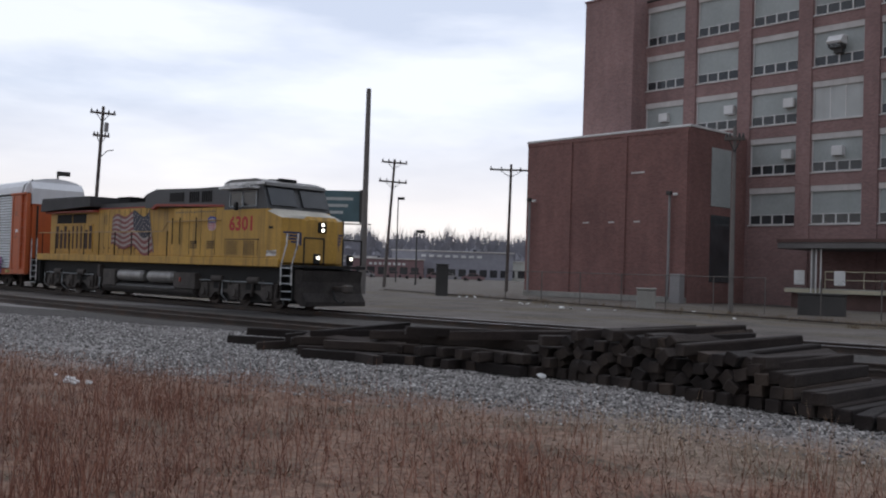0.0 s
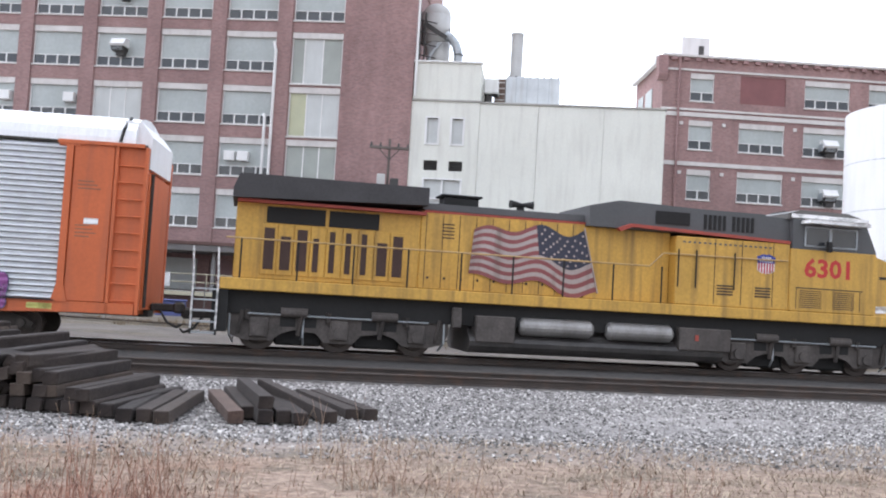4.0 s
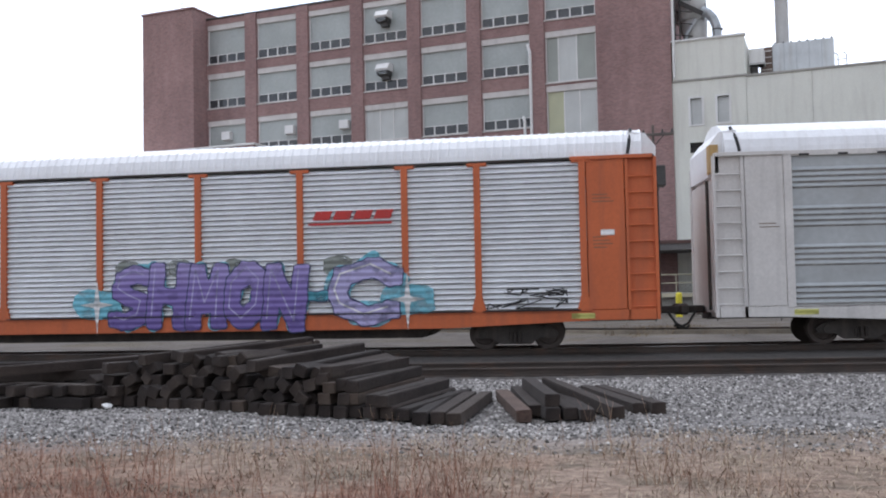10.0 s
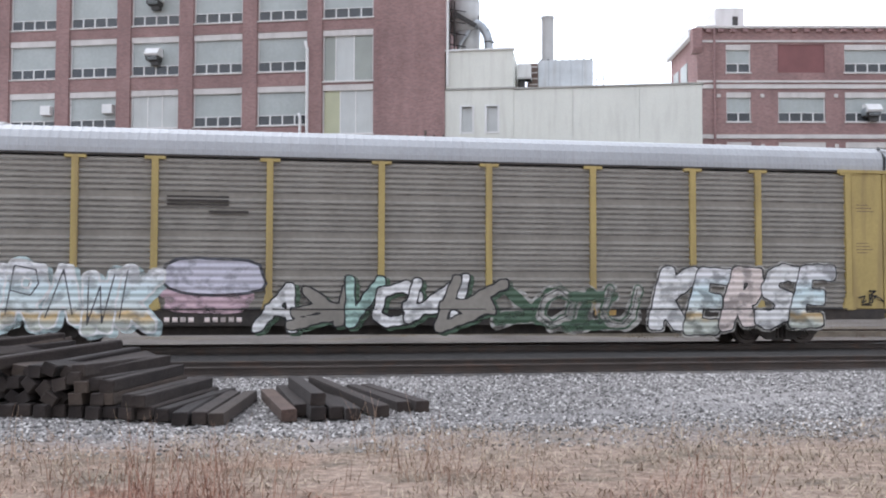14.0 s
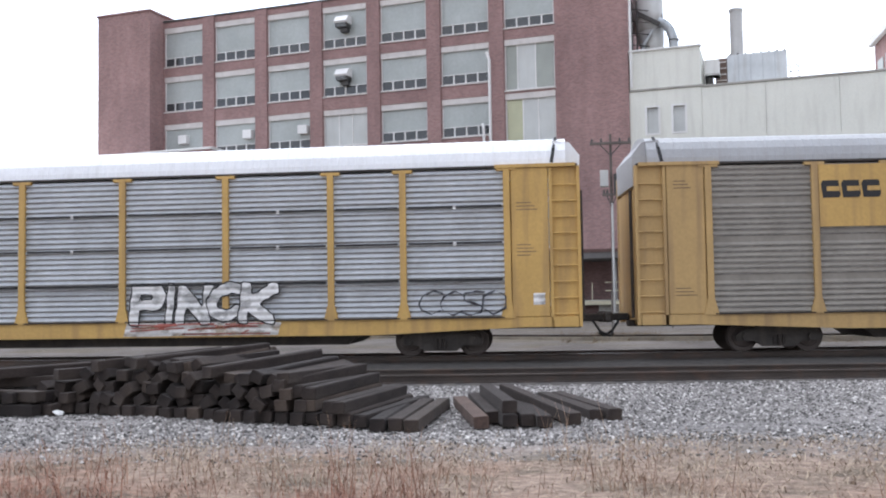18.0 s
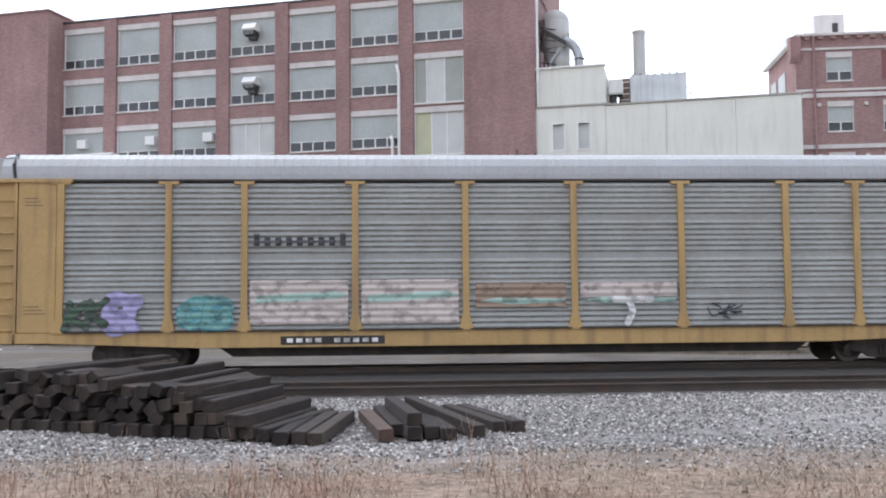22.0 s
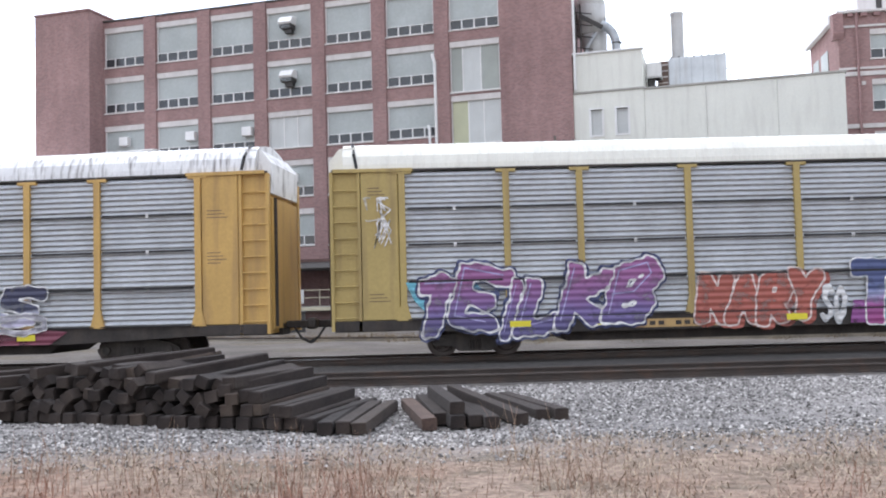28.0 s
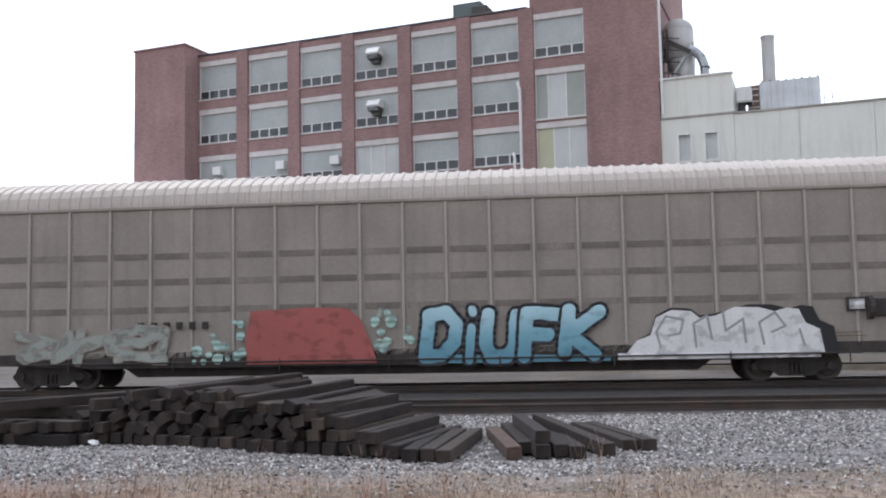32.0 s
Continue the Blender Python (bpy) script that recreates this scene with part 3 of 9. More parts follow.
def build_cream_block():
    top = empty("cream_block", FACTORY, "windowless cream-painted concrete block with stained joints", "building")
    holes = [(-7.85, -7.05, 12.0, 13.65), (-6.2, -5.4, 12.0, 13.65), (-7.9, -7.0, 10.2, 10.85), (-6.25, -5.35, 10.2, 10.85), (-7.85, -5.4, 7.1, 9.6), (-7.85, -7.05, 5.0, 6.0), (-6.2, -5.4, 4.95, 5.5)]
    part("front_wall", wall_with_holes(-8.895, -4.4, 0, 14.75, holes, -0.05, 0.3), M_CREAM, top)
    part("core", cube(-8.895, 7.5, 0.3, 20, 0, 14.6), M_CREAM, top)
    part("penthouse", cube(-8.85, -4.45, 0.02, 12, 14.9, 17.35), M_CREAM, top)
    part("ledge", rounded(-8.89, -4.3, -0.12, 0.3, 14.75, 14.9, 0.03), M_CONCRETE, top)
    for a, b in ((-4.39, -0.593), (-0.58, 3.607), (3.62, 7.5)):
        part("wall_slab", rounded(a, b, -0.03, 0.298, 0, 14.7, 0.015), M_CREAM, top)
    part("coping", rounded(-4.4, 7.6, -0.1, 0.5, 14.7, 14.84, 0.02), M_CONCRETE, top)
    part("roof_edge", rounded(-8.95, -4.35, -0.1, 0.4, 17.35, 17.47, 0.02), M_WHITE, top)
    for x0, x1, z0, z1 in holes[:2] + holes[4:]:
        bm = bmesh.new()
        for a, b, c, d in ((x0 - 0.08, x0 + 0.05, z0, z1), (x1 - 0.05, x1 + 0.08, z0, z1), (x0 - 0.08, x1 + 0.08, z1, z1 + 0.1), (x0 - 0.08, x1 + 0.08, z0 - 0.12, z0)):
            box(bm, a, b, -0.1, 0.1, c, d)
        if x1 - x0 > 2:
            box(bm, (x0 + x1) / 2 - 0.06, (x0 + x1) / 2 + 0.06, -0.08, 0.1, z0, z1)
            box(bm, x0, x1, -0.06, 0.1, (z0 + z1) / 2 - 0.04, (z0 + z1) / 2 + 0.04)
        w = part("window", bm, M_WHITE, top)
        part("pane", cube(x0 + 0.05, x1 - 0.05, 0.1, 0.14, z0, z1), M_PANEL_PALE if z0 > 6.5 else M_GLASS, w)
    for x0, x1, z0, z1 in holes[2:4]:
        v = part("vent", cube(x0, x1, 0.2, 0.28, z0, z1), M_STEEL_DARK, top)
        for k in range(4):
            part("slat", cube(x0, x1, 0.02, 0.2, z0 + 0.16 * k, z0 + 0.16 * k + 0.03), M_STEEL_DARK, v)
    part("outlet_box", cube(0.1, 0.7, -0.12, -0.04, 4.9, 5.4), M_GALV, top)
    return top


build_cream_block()


def build_roof_plant():
    """Dust collector, duct and boiler plant on the cream roof."""
    top = empty("dust_collector", FACTORY @ pose(-7.95, 3, 17.35), "pale galvanised cyclone with a curved duct on the roof", "machine")
    part("hopper", tube(bmesh.new(), (0.35, 0, 0), (0.1, 0, 2.0), 0.62, 16, 0.95), M_PALE_SHEET, top, smooth=True)
    part("drum", tube(bmesh.new(), (0.0, 0, 2.0), (0, 0, 4.0), 1.0, 20), M_PALE_SHEET, top, smooth=True)
    bm = bmesh.new()
    bmesh.ops.create_uvsphere(bm, u_segments=18, v_segments=10, radius=1.0, matrix=Matrix.Translation((0, 0, 4.0)) @ Matrix.Diagonal((1, 1, 0.85, 1)))
    part("cap", bm, M_PALE_SHEET, top, smooth=True)
    part("duct", pipe([(0.75, -0.7, 2.5), (1.15, -0.72, 2.3), (1.5, -0.72, 1.85), (1.68, -0.72, 1.3), (1.72, -0.72, 0.0)], 0.3, 14), M_GALV, top)
    for z in (0.5, 1.1):
        part("duct_flange", tube(bmesh.new(), (1.72, -0.72, z), (1.72, -0.72, z + 0.06), 0.36, 14), M_STEEL_DARK, top)
    for x in (-0.95, -0.6):
        part("support", pipe([(x, -1.15, 0), (x, -1.15, 3.9)], 0.06), M_STEEL_DARK, top)
    for z in (1.0, 1.8, 2.6, 3.4):
        part("walkway_rail", pipe([(-1.05, -1.2, z), (0.2, -1.2, z - 0.25)], 0.04), M_STEEL_DARK, top)
    part("belt", prism(bmesh.new(), [(-1.12, -0.14), (-1.0, -0.14), (-1.0, 0.14), (-1.12, 0.14)], -0.75, 1.0), M_STEEL_DARK, top).matrix_basis = pose(0, 0, 2.75, 0, 32, 0)
    part("guard_post", pipe([(1.0, -0.6, 2.1), (1.0, -0.6, 3.0)], 0.035), M_STEEL_DARK, top)
    part("outlet_pipe", pipe([(-0.35, -1.0, 0), (-0.2, -1.05, 1.0), (0.4, -1.05, 1.9)], 0.12, 10), M_GALV, top)
    top = empty("roof_plant", FACTORY @ pose(-3.15, 3, 14.75), "pale grey boxed roof plant with a steel stack", "machine")
    M_CASING = surface("weathered_casing", (0.58, 0.61, 0.63), 0.6, 0.2, var=0.12, scale=0.9, stain=(0.34, 0.32, 0.3), amount=0.45)
    part("casing", rounded(0.2, 3.9, 0, 3, 0.5, 2.55, 0.05), M_CASING, top)
    for k in range(4):
        part("panel_seam", cube(0.9 + 0.75 * k, 0.94 + 0.75 * k, -0.015, 0, 0.55, 2.5), M_GALV, top)
    for k in range(8):
        part("lifting_lug", cube(0.35 + 0.48 * k, 0.47 + 0.48 * k, 0.0, 0.1, 2.55, 2.62), M_STEEL_DARK, top)
    part("open_bay", cube(-0.55, 0.2, 0.1, 2.4, 0.5, 2.4), surface("rusty_bay", (0.17, 0.12, 0.1), 0.8), top)
    for z in (0.9, 1.3, 1.7, 2.1):
        part("bay_shelf", cube(-0.5, 0.15, 0.0, 0.1, z, z + 0.06), M_STONE, top)
    part("base_frame", cube(-0.6, 4.0, 0, 3, 0.3, 0.5), M_STEEL_DARK, top)
    for x in (-0.3, 1.6, 3.3):
        part("leg", cube(x, x + 0.18, 0.2, 0.5, -0.15, 0.3), M_STEEL_DARK, top)
    for x in (4.1, 4.6):
        part("guard_rail", pipe([(x, 0.2, 0.3), (x, 0.2, 1.45), (x - 0.2, 0.2, 1.6)], 0.035, 6), M_GALV, top)
    for z in (0.75, 1.15):
        part("guard_rail", pipe([(3.95, 0.2, z), (4.6, 0.2, z)], 0.03, 6), M_GALV, top)
    part("platform", cube(3.9, 4.7, 0, 1.2, 0.25, 0.32), M_STEEL_DARK, top)
    st = part("chimney", tube(bmesh.new(), (0.8, 1.5, 2.5), (0.8, 1.5, 5.85), 0.42, 20), M_PALE_SHEET, top, smooth=False)
    part("chimney_rim", tube(bmesh.new(), (0.8, 1.5, 5.8), (0.8, 1.5, 5.95), 0.46, 20), M_PALE_SHEET, st)
    part("chimney_flashing", tube(bmesh.new(), (0.8, 1.5, 2.5), (0.8, 1.5, 2.7), 0.52, 20, 0.44), M_GALV, st)
    top = empty("duct_box", FACTORY @ pose(-4.35, 2, 14.85), "white duct elbow beside the roof plant", "duct")
    part("elbow", rounded(0.05, 0.95, 0, 1, 1.0, 2.05, 0.05), M_WHITE, top)
    part("elbow_lip", rounded(0.0, 1.0, -0.03, 1.03, 1.0, 1.12, 0.02), M_PALE_SHEET, top)
    part("drop", tube(bmesh.new(), (0.3, 0.5, -0.1), (0.3, 0.5, 1.0), 0.26, 12), M_STEEL_DARK, top)


build_roof_plant()


def build_dock():
    top = empty("loading_dock", FACTORY, "roofed loading dock with yellow edge and pipe railing", "loading dock")
    x0, x1, y0 = -30.2, 3.0, -4.4
    part("deck", rounded(x0, x1, y0, -0.16, 1.15, 1.45, 0.03), M_CONCRETE, top)
    part("deck_edge", cube(x0, x1, y0 - 0.03, y0, 1.17, 1.4), M_DOCK_YELLOW, top, "faded yellow edge beam")
    part("base_wall", cube(x0 + 0.2, -10.5, y0 + 0.5, y0 + 0.9, 0, 1.15), M_SHADOWED, top)
    part("base_wall", cube(-10.49, x1 - 0.2, y0 + 0.45, y0 + 0.9, 0, 1.15), M_CONCRETE, top)
    part("canopy", rounded(x0 - 0.3, x1 + 0.3, y0 - 0.5, -0.16, 3.9, 4.45, 0.04), M_CANOPY, top)
    part("canopy_edge", cube(x0 - 0.32, x1 + 0.32, y0 - 0.56, y0 - 0.503, 4.3, 4.5), M_SHADOWED, top, "brown gutter")
    for x in (x0 + 1.5, -20.3, -12.0, -9.6, -4.0, 1.0):
        part("column", cube(x, x + 0.22, y0 + 0.5, y0 + 0.72, 1.45, 3.9), M_POLE_GREY, top)
    x = x0 + 2.6
    while x < -3:
        part("railing_post", pipe([(x, y0 + 0.1, 1.45), (x, y0 + 0.1, 2.5)], 0.035, 6), M_DOCK_YELLOW, top)
        x += 2.4
    for z in (2.0, 2.5):
        part("railing", pipe([(x0 + 2.6, y0 + 0.1, z), (-12.4, y0 + 0.1, z)], 0.035, 6), M_DOCK_YELLOW, top)
        part("railing", pipe([(-10.0, y0 + 0.1, z), (-3.2, y0 + 0.1, z)], 0.035, 6), M_DOCK_YELLOW, top)
    for a, b, m in ((-25.5, -22.6, M_PANEL_PALE), (-21.5, -19.2, M_STORE_RED), (-18.5, -17.4, M_PANEL_PALE), (-15.6, -13.0, M_PANEL_GREEN), (-6.4, -4.6, M_GLASS)):
        part("dock_door", cube(a, b, -0.22, -0.163, 1.5, 3.6), m, top)
    for x in (-29.6, -27.0, -23.4):
        part("notice_panel", rounded(x, x + 0.7, y0 + 0.0, y0 + 0.06, 1.65, 2.55, 0.02), M_WHITE, top)
    for x in (-28.4, -28.1, -27.8):
        part("drain_pipe", pipe([(x, y0 - 0.1, 0.1), (x, y0 - 0.1, 3.9)], 0.05, 8), M_WHITE, top)


build_dock()


def build_second_factory():
    m = pose(69.3 * math.sin(radians(10)), 69.3 * math.cos(radians(10)), 0, 0, 0, -10)
    top = empty("brick_mill_building", m, "older red brick mill with white stone bands", "building")
    wins = [(20.1, 21.9, 2)] + [(23.9 + 4.9 * k, 27.35 + 4.9 * k, 4) for k in range(8)]
    tops = [(19.85, 2.1), (16.3, 2.2), (12.6, 2.25), (8.9, 2.3), (5.2, 2.3)]
    holes = [(a, b, zt - h, zt) for a, b, n in wins for zt, h in tops]
    part("front_wall", wall_with_holes(18.0, 64, 0, 21.0, holes, 0, 0.4), M_BRICK, top)
    part("core", cube(18.02, 64, 0.4, 8.4, 0, 20.9), M_BRICK_DARK, top)
    part("roof_edge", rounded(17.9, 64.2, -0.25, 0.6, 21.0, 21.2, 0.03), M_STONE, top, "pale stone cornice")
    part("roof_edge", rounded(17.6, 17.98, 0.9, 8.6, 20.6, 21.3, 0.03), M_WHITE, top, "white parapet of the gable end")
    part("corner_bracket", prism(bmesh.new(), [(-0.3, 19.6), (-0.1, 19.2), (0.5, 19.2), (0.5, 21.0), (-0.3, 21.0)], 17.6, 18.3), M_BRICK_DARK, top)
    for k in range(24):
        part("dentil", cube(18.6 + 0.9 * k, 19.0 + 0.9 * k, -0.22, -0.003, 20.75, 20.98), M_BRICK_DARK, top)
    for z in (17.0, 16.55, 12.85):
        part("band", cube(17.95, 64, -0.1, -0.003, z, z + (0.3 if z < 17 else 0.16)), M_STONE, top)
    part("band", cube(17.95, 64, -0.08, -0.003, 20.0, 20.15), M_STONE, top)
    for i, (a, b, n) in enumerate(wins):
        for j, (zt, h) in enumerate(tops):
            if j == 0 and i in (1,):
                part("blind_panel", cube(a, b, 0.06, 0.2, zt - h, zt), M_RED_PANEL, top, "maroon infill panel")
                continue
            window_unit(top, a, zt, b - a, h, "fibre", n)
    for a, z in ((30.1, 14.4), (30.2, 10.7), (40.2, 10.7)):
        c = window_cooler(top, a, z)
        c.scale = (1.1, 1.1, 1.1)
    for x in (19.4, 22.6, 28.0):
        for z in (15.9, 12.2):
            part("wall_boss", cube(x, x + 0.25, -0.1, 0, z, z + 0.25), M_STONE, top)
    part("roof_house", rounded(20.2, 22.4, 3, 6, 20.9, 23.5, 0.05), M_WHITE, top, "pale metal roof house")
    part("roof_house_door", cube(21.5, 21.9, 2.95, 3, 21.4, 22.8), M_STEEL_DARK, top)
    part("downpipe", pipe([(19.2, -0.2, 21), (19.2, -0.2, 0)], 0.09), M_BRICK_DARK, top)
    for z in (18.0, 14.4):
        part("side_window", cube(17.96, 18.0, 3, 5, z - 1.2, z + 1.2), M_FIBRE, top)
        part("side_window", cube(17.96, 18.0, 5.8, 7.4, z - 1.2, z + 1.2), M_FIBRE, top)


build_second_factory()


def build_tanks():
    p = polar(39.1, 52)
    top = empty("storage_silo", Matrix.Translation(p), "large smooth white steel storage silo", "silo")
    part("shell", tube(bmesh.new(), (0, 0, 0), (0, 0, 12.2), 3.95, 64), M_TANK, top)
    part("roof", tube(bmesh.new(), (0, 0, 12.2), (0, 0, 13.0), 3.95, 64, 0.5), M_TANK, top)
    part("hatch", tube(bmesh.new(), (0, 0, 12.95), (0, 0, 13.2), 0.45, 14), M_GALV, top)
    for z in (2.4, 4.8, 7.2, 9.6):
        part("seam", tube(bmesh.new(), (0, 0, z), (0, 0, z + 0.03), 3.956, 48, caps=False), M_GALV, top)
    p = polar(20.6, 49)
    top = empty("upright_tank", Matrix.Translation(p), "small white upright tank with pipework", "tank")
    part("shell", tube(bmesh.new(), (0, 0, 0.5), (0, 0, 4.6), 1.15, 24), M_TANK, top)
    part("dome", tube(bmesh.new(), (0, 0, 4.6), (0, 0, 4.95), 1.15, 24, 0.6), M_TANK, top)
    part("fitting", tube(bmesh.new(), (0.3, 0, 4.9), (0.3, 0, 5.25), 0.22, 12), M_WHITE, top)
    part("skirt", tube(bmesh.new(), (0, 0, 0), (0, 0, 0.55), 0.95, 20), M_CONCRETE, top)
    part("feed_pipe", pipe([(-0.6, -0.6, 4.8), (-0.7, -0.6, 6.0), (-0.3, -0.6, 6.6), (0.0, -0.6, 6.2), (0.0, -0.5, 4.8)], 0.05), M_STEEL_DARK, top)
    part("ladder_rail", pipe([(-1.3, -0.4, 0), (-1.3, -0.4, 5.6)], 0.04), M_GALV, top)


build_tanks()


# ---- poles, fences and the distance ----
def utility_pole(az, r, h, arms, label, mat=None, rad=0.16, extra=False, lean=0.0):
    top = empty("utility_pole", Matrix.Translation(polar(az, r, 0.1)) @ pose(0, 0, 0, 0, lean, -az), label, "utility pole", "poles along the yard")
    part("shaft", tube(bmesh.new(), (0, 0, -0.4), (0, 0, h), rad, 10, rad * 0.68), mat or M_POLE, top)
    for z, w in arms:
        arm = part("crossarm", rounded(-w, w, -0.16, -0.04, z, z + 0.16, 0.02), M_POLE, top)
        for x in (-w + 0.1, -w * 0.45, w * 0.45, w - 0.1):
            part("insulator", tube(bmesh.new(), (x, -0.1, z + 0.16), (x, -0.1, z + 0.36), 0.07, 8, 0.04), M_STEEL_DARK, arm)
        part("brace", pipe([(-w * 0.5, -0.18, z), (0, -0.18, z - 0.6), (w * 0.5, -0.18, z)], 0.03, 6), M_STEEL_DARK, top)
    if extra:
        part("lamp_arm", pipe([(0, -0.1, h - 3.9), (0.5, -0.1, h - 3.3), (0.95, -0.1, h - 3.2)], 0.04, 6), M_POLE_GREY, top)
        part("transformer", tube(bmesh.new(), (0.32, -0.1, h - 1.9), (0.32, -0.1, h - 1.2), 0.16, 12), M_POLE_GREY, top)
    return top


utility_pole(-35.0, 60, 13.1, [], "bare tall grey wooden pole by the road", M_POLE_MID, 0.22)
utility_pole(-26.3, 85, 11.5, [(10.9, 1.9)], "wooden utility pole with one crossarm", lean=0.6)
utility_pole(-33.7, 88, 12.0, [(11.6, 1.2), (9.8, 1.3)], "leaning wooden utility pole with two crossarms", lean=3.0)
utility_pole(-50.6, 75, 13.2, [(12.6, 0.9), (10.9, 0.6)], "wooden utility pole with crossarms and a small transformer", extra=True, lean=2.0)
utility_pole(-13.2, 49.0, 9.3, [(8.6, 0.5)], "grey pole with a lamp bracket in front of the factory", M_POLE_MID, 0.13)
pole_dock = utility_pole(8.3, 52, 10.4, [(9.8, 1.1), (7.0, 0.5)], "brown utility pole by the dock with meter boxes", None, 0.1)
part("junction_box", rounded(-0.6, -0.15, -0.3, 0.1, 7.5, 8.4, 0.03), M_PALE_SHEET, pole_dock)
part("transformer_box", rounded(0.12, 0.6, -0.25, 0.2, 7.1, 8.2, 0.04), M_STEEL_DARK, pole_dock)
part("conduit", pipe([(0.02, -0.16, 0), (0.02, -0.16, 6.6)], 0.06), M_PALE_SHEET, pole_dock)


def build_bollards():
    first = None
    for az in (9.5, 12.2):
        m = Matrix.Translation(polar(az, 51, 0.15))
        if first is None:
            first = empty("bollard", m, "yellow-painted steel bollard by the loading dock", "bollard", "bollards by the dock")
            part("post", tube(bmesh.new(), (0, 0, -0.2), (0, 0, 1.25), 0.17, 16), M_BOLLARD, first)
            part("cap", tube(bmesh.new(), (0, 0, 1.25), (0, 0, 1.32), 0.17, 16, 0.08), M_BOLLARD, first)
        else:
            copy_thing(first, m)


build_bollards()


M_FENCE = surface("rusty_galvanised_wire", (0.16, 0.145, 0.135), 0.7, 0.3, var=0.25)


def build_fence():
    top = empty("chain_link_fence", pose(0, 0, 0), "old chain-link fence with pipe posts", "fence")
    a, b = Vector((-25.0, 50.5, 0.2)), Vector((14, 41.5, 0.2))
    n = 15
    for k in range(n + 1):
        p = a.lerp(b, k / n)
        part("post", pipe([p, p + Vector((0, 0, 1.75))], 0.034, 6), M_FENCE, top)
    part("top_rail", pipe([a + Vector((0, 0, 1.72)), a.lerp(b, 0.4) + Vector((0, 0, 1.72))], 0.02, 6), M_FENCE, top)
    d = (b - a) / 220
    bm = bmesh.new()
    for k in range(0, 220):
        p = a + d * k
        for q in (1, -1):
            s, e = p + Vector((0, 0, 0.1 if q > 0 else 1.7)), p + d * 9 + Vector((0, 0, 1.7 if q > 0 else 0.1))
            w = Vector((0, 0, 0.0025))
            bm.faces.new([bm.verts.new(v) for v in (s - w, e - w, e + w, s + w)])
    part("mesh", bm, M_FENCE, top)


build_fence()


M_BLUE_BIN = surface("faded_blue_plastic", (0.08, 0.1, 0.26), 0.6, var=0.15)


def build_yard_clutter():
    for az, r, w, h, mat, label in ((-18.0, 47, 0.9, 1.0, M_CONCRETE, "grey utility cabinet by the fence"), (-8.3, 50, 2.2, 1.0, M_STEEL_DARK, "dark scrap bin beside the dock"), (16.5, 49, 1.8, 0.9, M_STEEL_DARK, "dark tarpaulin-covered pallet by the dock"), (13.8, 49.5, 1.3, 0.8, M_SHADOWED, "rusty brown crate by the dock"), (-3.9, 50.5, 1.5, 0.75, M_BLUE_BIN, "faded blue crate under the dock edge"), (-30.2, 62, 0.8, 2.0, M_STEEL_DARK, "dark steel bin by the gate")):
        top = empty("yard_bin", Matrix.Translation(polar(az, r, 0.18)) @ pose(0, 0, 0, 0, 0, -az), label, "bin", "clutter in the factory yard")
        part("body", rounded(-w / 2, w / 2, -0.5, 0.5, -0.1, h, 0.06), mat, top)
        part("lid", rounded(-w / 2 - 0.05, w / 2 + 0.05, -0.55, 0.55, h, h + 0.08, 0.03), mat, top)


build_yard_clutter()


